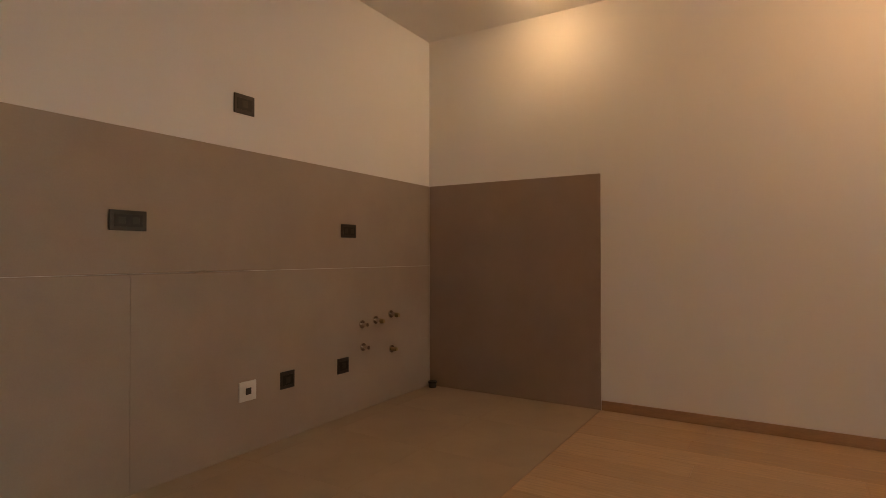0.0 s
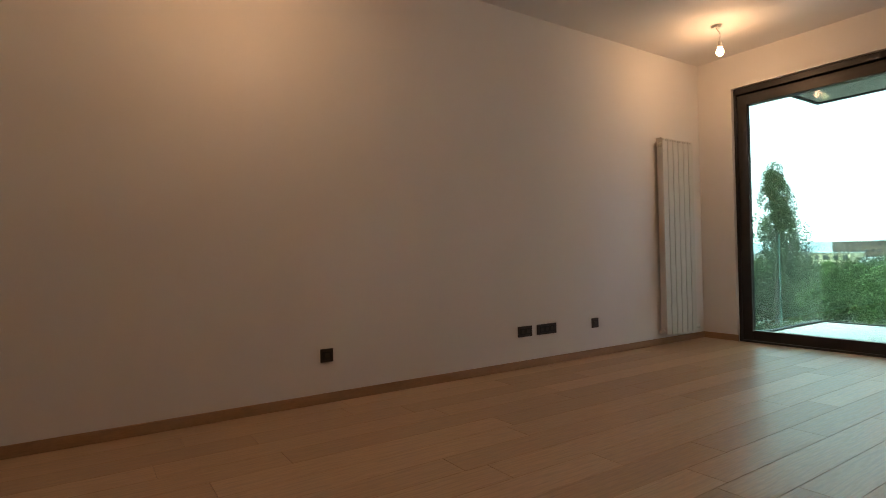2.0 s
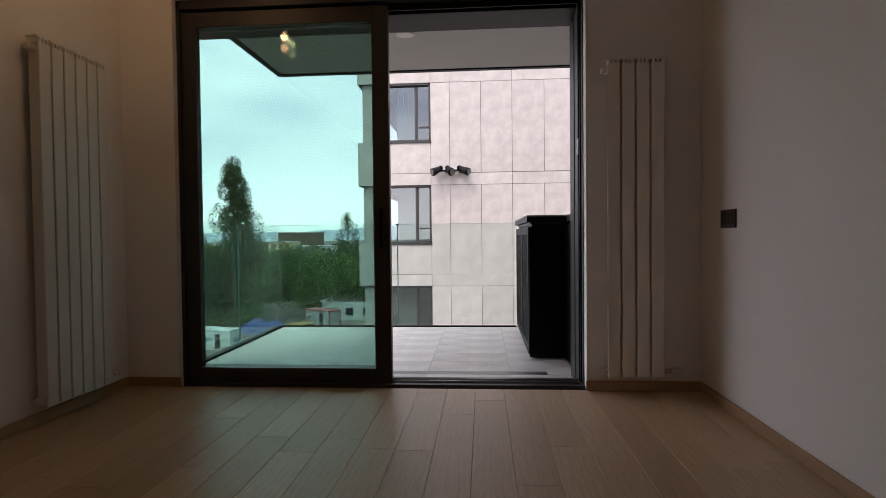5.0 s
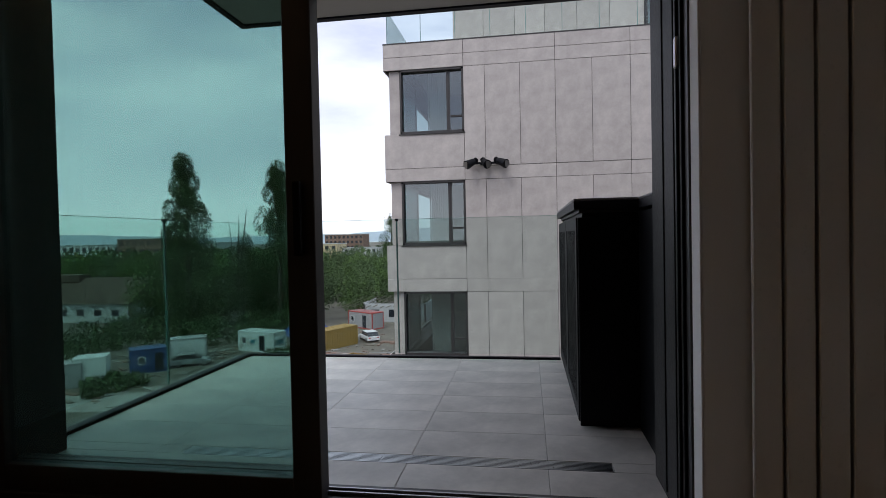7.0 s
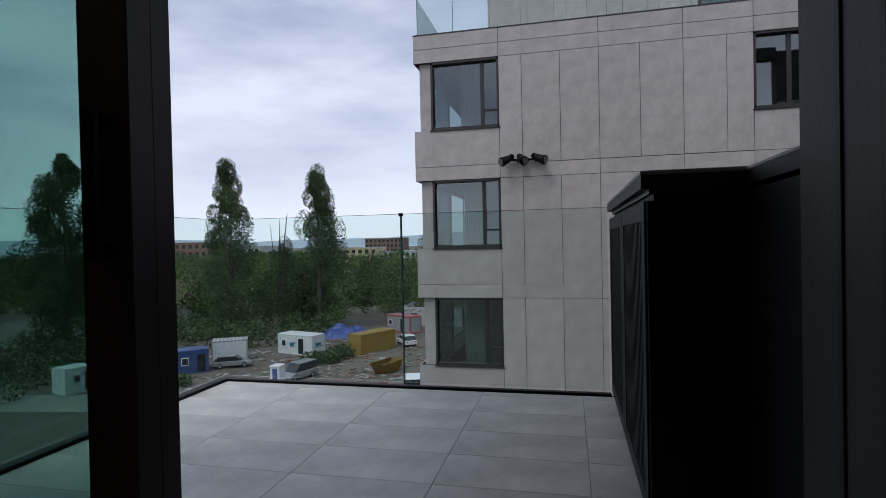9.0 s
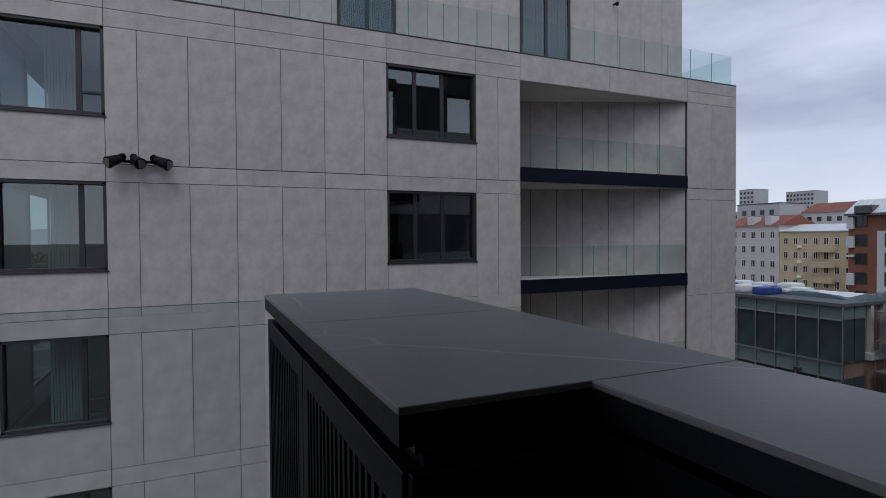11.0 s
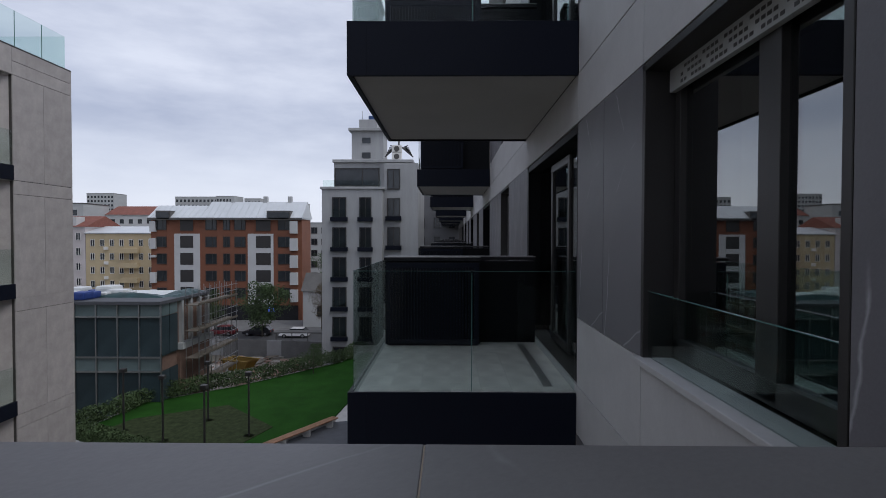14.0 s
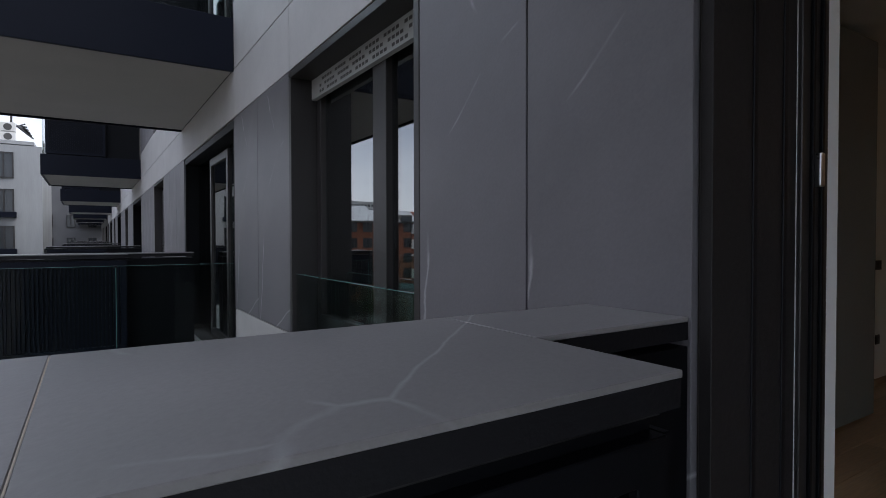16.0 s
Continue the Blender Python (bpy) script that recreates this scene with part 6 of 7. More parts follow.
part("pitched_roof", gable(bmesh.new(), 110, 122, 74.0, 86.0, 3.4, 5.7), ROOF_TILE, ob, "red tiled roof")
for a in (76.0, 80.0):
    part("dormer", boxes((110.2, 113, a, a + 1.2, 3.6, 5.4), bevel=0.03), WHITE_RENDER, ob)
ob, w = far_building("far_house", 170, 185, 92, 108, LO, 8.0, WHITE_RENDER, "white house with a red hipped roof, far off", "house", grid(93, 107, 5, -6, 7.5, 5), roof=WHITE_RENDER)
part("pitched_roof", gable(bmesh.new(), 170, 185, 92, 108, 8.2, 11.2), ROOF_TILE, ob, "red tiled roof")
ob, w = far_building("grey_house", 160, 172, 108, 122, LO, 11.0, GREY_RENDER, "plain grey apartment house, far off", "house", grid(109, 121, 4, -6, 10, 5), roof=ROOF_DARK)
far_building("balcony_block", 135, 148, 30.5, 42.0, LO, 4.8, GREY_RENDER, "grey apartment block with dark balconies", "apartment block", grid(31, 41, 4, -12, 4.4, 6, 0.6, 0.55), roof=ROOF_METAL)
ob, w = far_building("small_house", 92, 98, 17.0, 26.0, LO, -7.6, WHITE_RENDER, "small white street house with a tiled roof", "house", grid(18, 25, 2, -12.5, -9, 1, 0.25, 0.5), roof=WHITE_RENDER)
part("pitched_roof", gable(bmesh.new(), 92, 98, 17, 26, -7.4, -4.6), ROOF_DARK, ob, "weathered tiled roof")
for nm, x, y0, y1, zt, n, m2 in (("tower_block", 400, 247, 267, 33, 8, 12), ("tower_block", 380, 278, 290, 36, 4, 12), ("tower_block", 420, 176, 212, 32, 12, 9), ("tower_block", 400, 158, 172, 31, 6, 9), ("tower_block", 410, 143, 155, 30, 5, 8), ("tower_block", 300, 82, 92, 20, 4, 7), ("tower_block", 340, 120, 160, 18, 14, 5), ("tower_block", 330, 200, 260, 17, 16, 5)):
    far_building(nm, x, x + 16, y0, y1, LO, zt, GREY_RENDER, "grey high-rise block on the skyline", "tower block", grid(y0, y1, n, -5, zt - 1, m2, 0.55, 0.5), roof=GREY_RENDER, group="towers on the skyline")

# white block at the courtyard's end
CONCRETE = surface("pale_streaked_concrete_panels", (0.37, 0.372, 0.372), 0.8, blotch=0.16, blotch_scale=0.5, stretch=(1.6, 1.6, 0.25), grain=0.06, grain_scale=8)
END_CLAD = surface("dark_grey_end_cladding", (0.13, 0.13, 0.135), 0.7, blotch=0.12, blotch_scale=0.5)
wins = []
for k in range(6):
    for a, b in ((12.25, 13.65), (9.75, 10.95)):
        wins.append((a, b, 3.35 - 2.98 * k, 5.4 - 2.98 * k))
ob, w = far_building("white_block", 57, 70, 8.7, 14.7, LO, 6.2, CONCRETE, "white rendered apartment block with dark french windows", "apartment block", wins, roof=CONCRETE)
wing = part("wing", boxes((58.5, 72, 5.2, 8.7, LO, 9.0)), CONCRETE, ob)
for k in range(7):
    far_window(wing, 58.47, 7.7, 7.35 - 2.98 * k, 1.3, 2.1, FRAME_DARK)
    if k:
        part("window_rail", boxes((58.1, 58.5, 6.9, 8.5, 6.1 - 2.98 * k, 6.55 - 2.98 * k), bevel=0.01), NAVY_METAL, ob)
for k in range(6):
    for a, b in ((12.25, 13.65), (9.75, 10.95)):
        part("window_rail", boxes((56.6, 57.0, a - 0.15, b + 0.15, 3.0 - 2.98 * k, 3.42 - 2.98 * k), bevel=0.01), NAVY_METAL, ob)
        g = part("rail_glass", boxes((56.68, 56.7, a, b, 3.42 - 2.98 * k, 4.2 - 2.98 * k)), GLASS_RAIL, ob)
        g.visible_shadow = False
pent = part("penthouse", boxes((59.0, 70, 6.0, 13.9, 6.4, 9.1)), CONCRETE, ob)
far_window(pent, 58.97, 11.5, 7.6, 4.6, 1.9, FRAME_DARK)
part("parapet_glass", boxes((57.05, 57.07, 8.8, 14.6, 6.25, 7.1)), GLASS_RAIL, ob)
part("roof_edge", boxes((58.7, 70.3, 5.7, 14.0, 9.1, 9.4), bevel=0.02), CONCRETE, ob)
tow = part("stair_tower", boxes((62, 66, 9.2, 12.6, 9.4, 12.9)), CONCRETE, ob)
part("tower_roof", boxes((61.6, 66.4, 8.9, 12.9, 12.9, 13.2), bevel=0.02), CONCRETE, ob)
piece("window", shared_box("far_window", 0.12, 0.9, 0.6, FAR_GLASS), (61.97, 11.0, 11.9), tow)
piece("window", shared_box("far_window", 0.12, 0.9, 0.6, FAR_GLASS), (61.97, 11.0, 10.3), tow)
part("tank_room", boxes((62.6, 65.2, 9.9, 11.9, 13.2, 14.3), bevel=0.03), CONCRETE, ob)
part("water_tank", tubes(((63.2, 10.6, 14.3), (63.2, 10.6, 14.75), 0.35), n=16), CABIN_BLUE, ob)
part("antenna", tubes(((63.0, 11.6, 14.3), (63.0, 11.6, 15.3), 0.03), n=6), STEEL, ob)
for k in range(6):
    part("pergola_rafter", tubes(((61.2, 8.9 - 0.12 * k, 10.0 + 0.24 * k), (61.2 + 0.8 * k, 7.4, 11.3 + 0.06 * k), 0.07), ((61.2 + 0.8 * k, 7.4, 11.3 + 0.06 * k), (61.2, 5.9 + 0.12 * k, 10.0 + 0.24 * k), 0.07), n=6), FRAME_DARK, ob)
part("pergola_post", tubes(((61.2, 7.4, 9.4), (61.2, 7.4, 11.9), 0.08), n=6), FRAME_DARK, ob)
for k in range(2):
    ac = part("air_conditioner", boxes((59.6, 60.4, 7.0, 8.0, 9.45 + 0.8 * k, 10.2 + 0.8 * k), bevel=0.03), WHITE_PLASTIC, ob)
    part("fan", tubes(((59.55, 7.5, 9.82 + 0.8 * k), (59.6, 7.5, 9.82 + 0.8 * k), 0.28), n=16), ROOF_DARK, ac)

far_building("end_block", 84, 92, 0.2, 9.5, LO, 9.0, END_CLAD, "grey end wing of the own block", "apartment block", grid(0.5, 7.2, 3, -12, 5, 6, 0.4, 0.55), roof=ROOF_DARK)

# street and building site beyond the garden
PAVING_GREY = surface("worn_grey_pavement", (0.15, 0.148, 0.145), 0.85, blotch=0.2, blotch_scale=0.8, grain=0.15, grain_scale=12)
structure("road", boxes((74, 88, -40, 140, LO, LO + 0.03)), ASPHALT, "asphalt street beyond the courtyard", "road")
structure("pavement", boxes((88, 99.4, -40, 140, LO, LO + 0.14)), PAVING_GREY, "concrete pavement before the shops", "pavement")
car(83.5, 25.0, LO + 0.03, 92, CAR_WHITE, "white hatchback parked on the street")
car(85.0, 36.5, LO + 0.03, 90, CAR_RED, "dark red estate car parked on the street")
car(85.0, 31.0, LO + 0.03, 90, CAR_BLACK, "black car parked on the street")
car(85.5, 19.0, LO + 0.03, 90, CAR_BLACK, "black car parked on the street")
car(80.0, 40.5, LO + 0.03, 88, CAR_SILVER, "silver car parked on the street")
tree(84.0, 30.0, LO, 8.0, 8.6, "broad dark street tree", GREEN_DARK, per=200)
tree(86.0, 38.0, LO, 7.0, 5.0, "street tree beside the parked cars", GREEN_DARK, per=150)
tree(88.0, 22.0, LO, 8.0, 4.2, "thin brownish street tree", DRY_BUSH, per=110)
tree(103.0, 24.5, LO, 14.0, 6.0, "tree between the buildings", GREEN_DARK, per=150)
hoard = thing("site_hoarding", (72, 28, LO), "grey sheet-metal site hoarding", "fence")
for k in range(12):
    part("sheet", boxes((72.0 - 0.25 * k, 72.05 - 0.25 * k, 38 - 1.9 * k, 39.85 - 1.9 * k, LO, LO + 2.1), bevel=0.01), PAVING_GREY if k % 4 else CABIN_GREY, hoard)
shelter = thing("bus_shelter", (74, 22, LO), "dark-framed glass bus shelter", "shelter")
part("roof", boxes((73.3, 75, 18.5, 25, LO + 2.4, LO + 2.55), bevel=0.02), ROOF_DARK, shelter)
for k in range(4):
    part("post", boxes((74.6, 74.7, 18.6 + 2.1 * k, 18.7 + 2.1 * k, LO, LO + 2.4)), ROOF_DARK, shelter)
skip = thing("rubble_skip", (63.5, 25.5, LO), "yellow rubble skip heaped with scrap", "skip")


def skip_parts(ob, m):
    bm = bmesh.new()
    lo = [bm.verts.new(c) for c in ((-1.1, -0.8, 0.1), (1.1, -0.8, 0.1), (1.1, 0.8, 0.1), (-1.1, 0.8, 0.1))]
    hi = [bm.verts.new(c) for c in ((-1.9, -0.95, 1.25), (1.9, -0.95, 1.25), (1.9, 0.95, 1.25), (-1.9, 0.95, 1.25))]
    bm.faces.new(lo[::-1])
    for i in range(4):
        j = (i + 1) % 4
        bm.faces.new((lo[i], lo[j], hi[j], hi[i]))
    bmesh.ops.solidify(bm, geom=list(bm.faces), thickness=0.06)
    bmesh.ops.transform(bm, matrix=m, verts=bm.verts)
    part("tub", bm, YELLOW_STEEL, ob)
    bm = tubes(((-1.95, -0.95, 1.25), (1.95, -0.95, 1.25), 0.05), ((-1.95, 0.95, 1.25), (1.95, 0.95, 1.25), 0.05), n=8)
    bmesh.ops.transform(bm, matrix=m, verts=bm.verts)
    part("rim", bm, YELLOW_STEEL, ob)


skip_parts(skip, pose(63.5, 25.5, LO, 0, 0, 70))


def rubble(name, cx, cy, rx, ry, n, smin, smax, mats, label):
    """Loose debris scattered over a patch of ground, one object of stuff per material."""
    for mt in mats:
        verts, faces = [], []
        for _ in range(n):
            a, r = rnd.uniform(0, 6.283), math.sqrt(rnd.random())
            px, py, s = cx + rx * r * math.cos(a), cy + ry * r * math.sin(a), rnd.uniform(smin, smax)
            yaw, l, w, h = rnd.uniform(0, 6.283), s * rnd.uniform(0.6, 2.4), s * rnd.uniform(0.3, 0.8), s * rnd.uniform(0.15, 0.5)
            b = len(verts)
            for dz in (0, h):
                for dx, dy in ((-l, -w), (l, -w), (l * 0.8, w), (-l * 0.9, w)):
                    verts.append((px + dx * math.cos(yaw) - dy * math.sin(yaw), py + dx * math.sin(yaw) + dy * math.cos(yaw), LO + dz - 0.02))
            faces += [(b, b + 3, b + 2, b + 1), (b + 4, b + 5, b + 6, b + 7), (b, b + 1, b + 5, b + 4), (b + 1, b + 2, b + 6, b + 5), (b + 2, b + 3, b + 7, b + 6), (b + 3, b, b + 4, b + 7)]
        me = bpy.data.meshes.new(name)
        me.from_pydata(verts, [], faces)
        me.materials.append(mt)
        tagged(new(name, me), label, "rubble", kind="stuff")


rubble("rubble", 62, 24, 8, 8, 160, 0.2, 0.7, (WOOD_GREY, GROUND_PALE, BRICK_RAW), "broken boards, bricks and concrete on the site")
rubble("rubble", -30, 62, 22, 22, 300, 0.12, 0.5, (WOOD_GREY, GROUND_PALE, BRICK_RAW), "broken boards, bricks and concrete on the site")
rubble("rubble", -22, 46, 12, 12, 240, 0.1, 0.35, (WOOD_GREY, GROUND_PALE), "broken boards and concrete on the site")

# building site across the way: cabins, cars, heaps
cabin(-32.6, 66.0, LO, -15, 6.0, 2.45, 2.65, CABIN_WHITE, CABIN_WHITE, "white site cabin with teal print and an open door", print_mat=TEAL)
cabin(-23.6, 68.9, LO, 63, 6.3, 2.45, 2.6, YELLOW_STEEL, YELLOW_STEEL, "ochre steel shipping container", door=False)
cabin(-24.0, 84.6, LO, -33, 6.0, 2.45, 2.7, CABIN_GREY, CABIN_RED, "grey site cabin with red edges")
cabin(-47.0, 44.8, LO, 75, 2.6, 2.4, 2.6, CABIN_WHITE, CABIN_WHITE, "small white site cabin with one window")
cabin(-44.4, 47.2, LO, 35, 3.0, 2.4, 2.5, CABIN_GREY, CABIN_GREY, "grey site cabin with faded print", door=False, print_mat=SPANDREL)
cabin(-42.6, 48.6, LO, 30, 3.0, 2.4, 2.9, CABIN_WHITE, CABIN_WHITE, "white site cabin with an aerial mast", door=False)
cabin(-40.4, 54.2, LO, 42, 3.6, 2.4, 2.7, CABIN_BLUE, CABIN_BLUE, "dark blue site cabin with a small window")
cabin(-39.6, 60.6, LO, 32, 4.2, 2.4, 2.7, CABIN_WHITE, CABIN_GREY, "pale site cabin with rusty roof", door=False)
car(-26.2, 53.0, LO, 253, CAR_SILVER, "silver people carrier parked on rubble", van=True)
car(-12.4, 49.6, LO, 105, CAR_WHITE, "white van-like car parked beside the block", van=True)
car(-20.2, 73.5, LO, 125, CAR_WHITE, "white hatchback parked by the container")
car(-37.0, 57.2, LO, 30, CAR_SILVER, "silver estate car parked by the cabins")
wc = thing("portable_toilet", (-26.6, 49.6, LO), "white and blue portable toilet cabin", "portable toilet")
part("cabin", boxes((-27.2, -26.1, 49.0, 50.1, LO, LO + 2.1), bevel=0.04), CABIN_WHITE, wc)
part("roof", boxes((-27.25, -26.05, 48.95, 50.15, LO + 2.1, LO + 2.3), bevel=0.08, seg=2), CABIN_WHITE, wc)
part("door", boxes((-26.9, -26.4, 48.97, 49.0, LO + 0.1, LO + 2.0)), CABIN_BLUE, wc)
sk = thing("rubble_skip", (-17.6, 57.3, LO), "yellow rubble skip on the site track", "skip")
skip_parts(sk, pose(-17.6, 57.3, LO, 0, 0, 70))
heap = bmesh.new()
bmesh.ops.create_grid(heap, x_segments=26, y_segments=16, size=1.0)
for v in heap.verts:
    r = max(0.0, 1 - v.co.x ** 2) * max(0.0, 1 - v.co.y ** 2)
    v.co = Vector((-31.5 + v.co.x * 4.2, 78.3 + v.co.y * 2.4, LO + 2.6 * r * (0.7 + 0.6 * noise.noise(Vector((v.co.x * 3, v.co.y * 3, 1.0)))) - 0.05))
tagged(part("tarpaulin_heap", heap, TARP), "rubble heap under crumpled blue tarpaulin", "tarpaulin")
shed = thing("ruined_shed", (-24, 91, LO), "roofless grey shed with collapsed roof timbers", "shed")
part("wall", boxes((-26, -15, 90, 90.3, LO, LO + 3.2), (-26, -25.7, 90, 97, LO, LO + 3.4), (-15.3, -15, 90, 97, LO, LO + 3.2)), GREY_RENDER, shed)
for k in range(10):
    part("rafter", tubes(((-30 + 1.2 * k, 89.0, LO + 2.6 + 0.1 * (k % 3)), (-27 + 1.2 * k, 95.5, LO + 4.0), 0.07), n=6), WOOD_GREY, shed)
for k in range(3):
    part("opening", boxes((-24.5 + 3 * k, -23.2 + 3 * k, 89.95, 90.0, LO + 0.9, LO + 2.2)), FAR_GLASS, shed)
barn = thing("old_barn", (-80, 90, LO), "long low derelict barn with a dark sagging roof", "barn")
part("wall", boxes((-97, -70, 88, 100, LO, LO + 3.6)), GREY_RENDER, barn)
part("roof", gable(bmesh.new(), -97, -70, 88, 100, LO + 3.6, LO + 8.0, along="x", over=0.8), BARN_ROOF, barn)
part("roof_vent", boxes((-95, -84, 92.5, 95.5, LO + 7.2, LO + 8.6), bevel=0.05), BARN_ROOF, barn)
for k in range(7):
    part("window", boxes((-95 + 3.6 * k, -93.6 + 3.6 * k, 87.95, 88.05, LO + 1.3, LO + 2.4)), FAR_GLASS, barn)
track = structure("site_track", poly_prism(bmesh.new(), [(-60, 36), (-10, 44), (-6, 62), (-9, 62), (-14, 50), (-60, 41)], LO, LO + 0.02), GROUND_PALE, "pale worn track across the site", "track")

# poplars, scrub and woods
tree(-67.5, 63.0, LO, 27.5, 9.5, "tall dark poplar beside the site", GREEN_DARK, True, 620, "poplars")
tree(-51.5, 78.5, LO, 28.0, 8.5, "tall dark poplar beside the site", GREEN_DARK, True, 620, "poplars")
tree(-39.3, 85.5, LO, 27.0, 9.0, "tall dark poplar beside the site", GREEN_DARK, True, 620, "poplars")
tree(-45.0, 84.0, LO, 15.0, 7.0, "shorter poplar with a bare top", GREEN_DARK, True, 170, "poplars")
tree(-36.0, 150.0, LO, 21.0, 8.0, "dark tree standing over the woods", GREEN_DARK, True, 150, "poplars")
bare = thing("dead_tree", (-46, 84, LO), "leafless grey branches above the scrub", "tree")
part("branches", tubes(*[((-46, 84, LO + 6), (-46 + rnd.uniform(-2, 2), 84 + rnd.uniform(-1, 1), LO + rnd.uniform(15, 20)), 0.14, 0.03) for _ in range(7)], n=6), BARK, bare)
blobs_a, blobs_b = [], []
for _ in range(420):
    y = rnd.uniform(86, 235)
    x = rnd.uniform(-1.35 * y, 6 - 0.02 * y)
    if -100 < x < -66 and y < 112:
        continue
    if x > -28 and y < 102:
        continue
    h = rnd.uniform(4.5, 13.0)
    s = rnd.uniform(2.0, 4.2)
    (blobs_a if rnd.random() < 0.55 else blobs_b).append((x, y, LO + h - s * 0.9, s, s, s * 0.95))
    (blobs_a if rnd.random() < 0.5 else blobs_b).append((x + rnd.uniform(-2, 2), y - 1, LO + h * 0.4, s * 0.9, s * 0.9, h * 0.42))
tagged(leaf_cloud("woods", blobs_a, 520, 0.22, GREEN_DARK), "dense dark green scrub woods beyond the site", "woods", kind="stuff")
tagged(leaf_cloud("woods", blobs_b, 520, 0.22, GREEN_MID), "lighter green scrub woods beyond the site", "woods", kind="stuff")
scrub = [(rnd.uniform(-62, -36), rnd.uniform(66, 86), LO + 1.5, 2.2, 2.2, 1.9) for _ in range(46)] + [(rnd.uniform(-78, -50), rnd.uniform(40, 66), LO + 1.2, 2.0, 2.0, 1.6) for _ in range(40)] + [(rnd.uniform(-29, -25), rnd.uniform(60, 66), LO + 0.6, 1.3, 1.3, 0.9) for _ in range(8)] + [(rnd.uniform(-41, -36), rnd.uniform(44, 50), LO + 0.5, 1.1, 1.1, 0.8) for _ in range(7)]
tagged(leaf_cloud("scrub", scrub, 260, 0.19, GREEN_DARK), "low green scrub round the site cabins", "scrub", kind="stuff")
dry = [(rnd.uniform(-19, -5), rnd.uniform(33, 43), LO + 0.7, 1.2, 1.2, 0.95) for _ in range(46)]
tagged(leaf_cloud("dry_scrub", dry, 150, 0.16, DRY_BUSH), "dry brown scrub beside the track", "scrub", kind="stuff")

# far flats and hills
def far_y_building(name, x0, x1, y, depth, zt, wall, label, n, m2, fw=0.5, fh=0.5):
    ob = thing(name, ((x0 + x1) / 2, y, LO), label, "building", "far buildings")
    w = part("wall", boxes((x0, x1, y, y + depth, LO, zt)), wall, ob)
    part("roof", boxes((x0 - 0.3, x1 + 0.3, y - 0.3, y + depth, zt, zt + 0.4)), GREY_RENDER, ob)
    for i in range(n):
        for k in range(m2):
            cw, ch = (x1 - x0) / n, (zt - LO - 2) / m2
            me = shared_box("far_y_window", cw * fw, 0.2, ch * fh, FAR_GLASS)
            piece("window", me, (x0 + cw * (i + 0.5), y - 0.05, LO + 2 + ch * (k + 0.5)), w)
    return ob


far_y_building("ochre_flats", -118, -90, 255, 14, -1.2, YELLOW_RENDER, "ochre and white flats beyond the woods", 8, 3)
far_y_building("white_flats", -92, -72, 262, 12, -3.5, WHITE_RENDER, "low white buildings beyond the woods", 7, 3)
far_y_building("brick_flats", -125, -100, 330, 14, 4.0, BRICK_RAW, "reddish flats beyond the woods", 9, 5)
far_y_building("long_hall", -330, -200, 330, 30, 0.5, GREY_RENDER, "long grey halls on the skyline", 26, 2)
far_y_building("long_hall", -262, -222, 318, 20, 4.0, BRICK_RAW, "brownish hall on the skyline", 8, 3)
far_y_building("grey_flats", -60, -30, 380, 14, 0.0, GREY_RENDER, "grey flats near the horizon", 9, 4)
mast = thing("lattice_mast", (-62, 120, LO), "thin grey street light mast above the trees", "mast")
part("pole", tubes(((-120, 130, LO), (-120, 130, -1.0), 0.14, 0.08), n=8), STEEL, mast)
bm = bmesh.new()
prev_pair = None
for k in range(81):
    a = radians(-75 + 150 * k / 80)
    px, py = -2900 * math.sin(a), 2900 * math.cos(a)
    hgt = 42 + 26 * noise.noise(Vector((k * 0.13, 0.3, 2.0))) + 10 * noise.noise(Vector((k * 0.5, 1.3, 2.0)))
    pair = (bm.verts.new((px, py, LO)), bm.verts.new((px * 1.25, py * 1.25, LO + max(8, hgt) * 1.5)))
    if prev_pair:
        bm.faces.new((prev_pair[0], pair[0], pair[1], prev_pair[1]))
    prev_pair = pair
structure("backdrop_hills", bm, HILL, "long low hills on the horizon, haze in their colour", "backdrop")
far_trees = [(rnd.uniform(-430, -20), rnd.uniform(236, 420), LO + rnd.uniform(3, 6), 7, 7, 6) for _ in range(150)]
tagged(leaf_cloud("far_woods", far_trees, 60, 1.3, GREEN_DARK), "far belts of trees on the plain", "woods", kind="stuff")

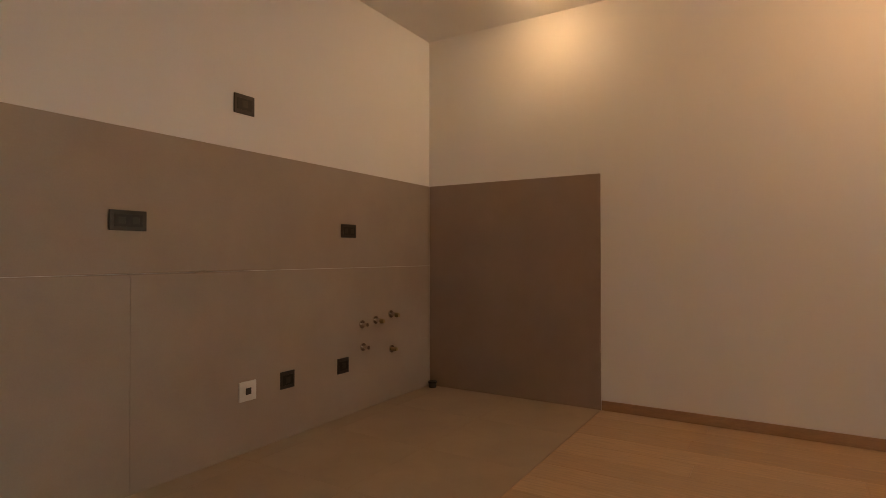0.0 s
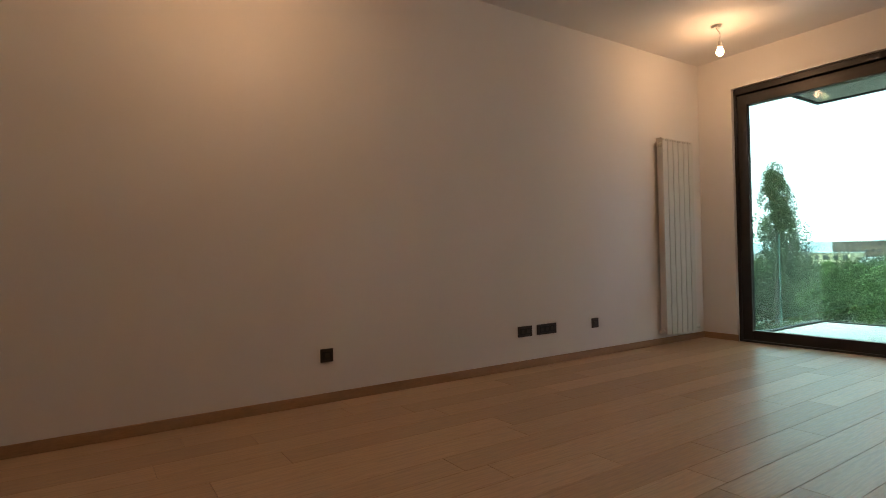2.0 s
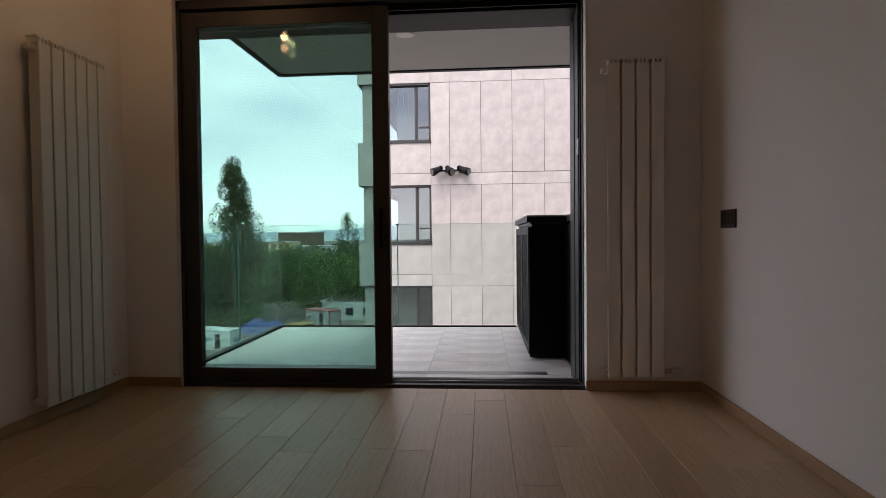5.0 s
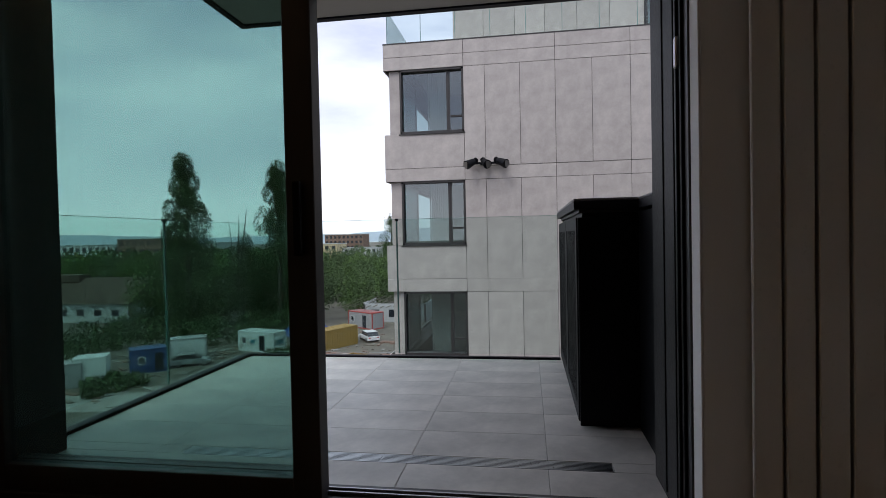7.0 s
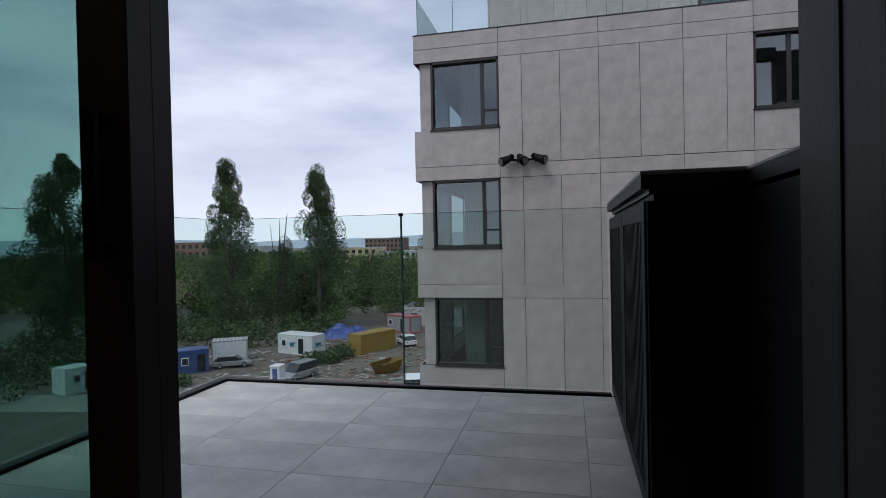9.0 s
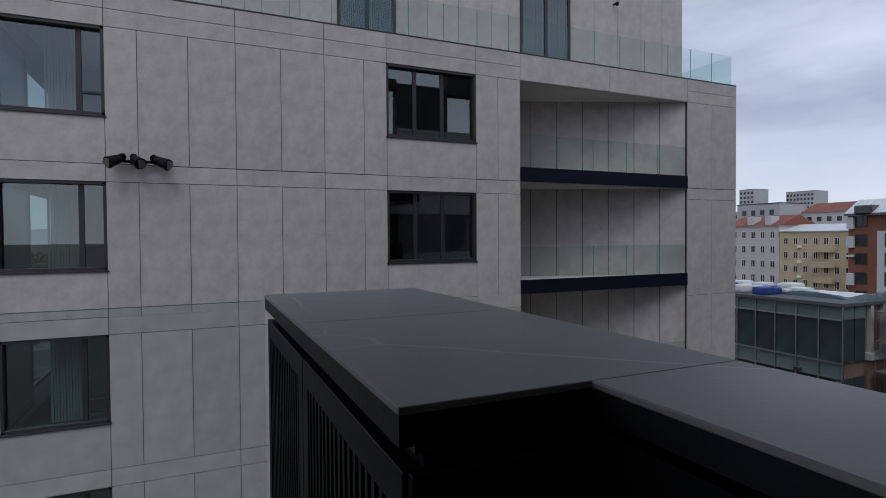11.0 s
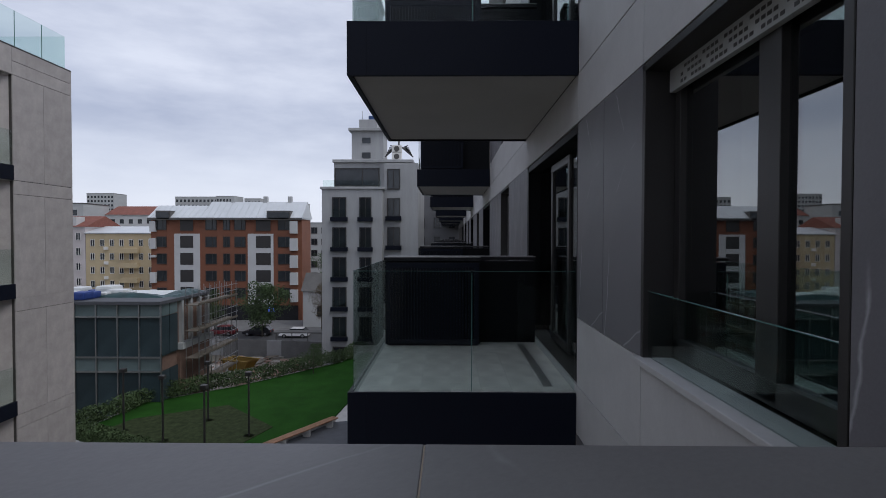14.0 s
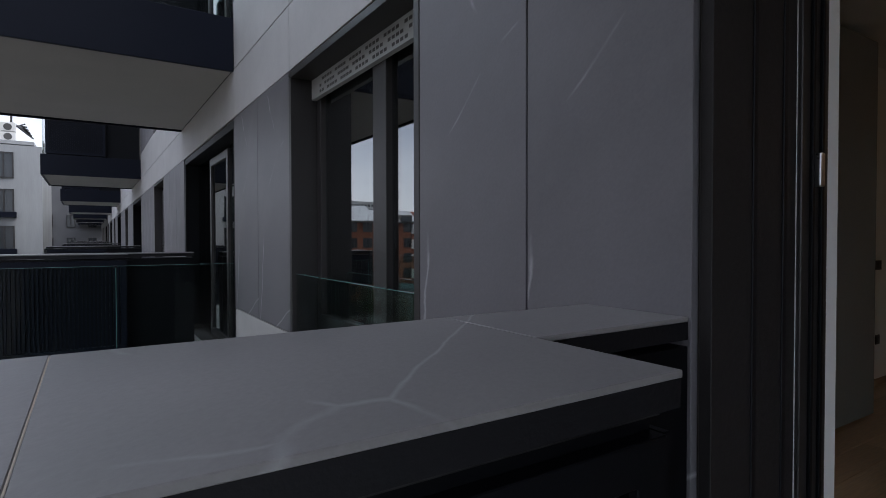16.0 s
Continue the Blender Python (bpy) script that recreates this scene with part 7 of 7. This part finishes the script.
# ---------------------------------------------------------------- ground
GROUND = surface("rubble_and_earth", (0.145, 0.128, 0.10), 0.95, blotch=0.35, blotch_scale=0.12, grain=0.45, grain_scale=2.5, bump=0.5)
structure("ground", boxes((-2500, 2500, -2500, 2500, LO - 2, LO)), GROUND, "trodden earth, gravel and rubble", "ground")

# ---------------------------------------------------------------- pieces of the floors
rng = random.Random(4)
pw = XR2 / 24.0
for c in range(24):
    yy = -6.585 + 0.0
    y = yy - rng.uniform(0.0, 1.1)
    while y < -0.001:
        ln = rng.choice((0.9, 1.2, 1.5, 1.8))
        a, b3 = max(y, -6.585), min(y + ln, 0.0 if c * pw < 3.9 else YJ)
        cx = (c + 0.5) * pw
        if b3 - a > 0.03:
            me = shared_box("plank", pw - 0.0016, round(b3 - a - 0.0016, 3), 0.012, OAK, 0.0009)
            piece("plank", me, (cx, (a + b3) / 2, -0.006), floor)
        y += ln
for i in range(8):
    for j in range(3):
        x0, x1 = i * 0.6, min((i + 1) * 0.6, XR2)
        y1 = -6.587 - 0.6 * j
        y0 = max(y1 - 0.6, YK)
        if x1 - x0 > 0.02 and y1 - y0 > 0.02:
            piece("tile", shared_box("floor_tile", round(x1 - x0 - 0.0012, 4), round(y1 - y0 - 0.0012, 4), 0.012, KITCHEN_TILE, 0.0004), ((x0 + x1) / 2, (y0 + y1) / 2, -0.006), floor)
xs = [BX0 + 0.02, 0.645, 1.285, 1.93, 2.57, BX1]
ys = [0.25, 0.36, 0.69, 0.79] + [0.79 + 0.33 * k for k in range(1, 7)] + [BY1 - 0.01]
for a, b3 in zip(xs[:-1], xs[1:]):
    for c, d in zip(ys[:-1], ys[1:]):
        cuts = ((a, b3),) if c != 0.69 else ((max(a, 2.855), b3), (a, min(b3, 0.785)))
        for e, f in cuts:
            if f - e > 0.02:
                piece("paver", shared_box("paver", round(f - e - 0.0018, 4), round(d - c - 0.0018, 4), 0.03, BALCONY_TILE, 0.0015), ((e + f) / 2, (c + d) / 2, BZ - 0.017), balcony)
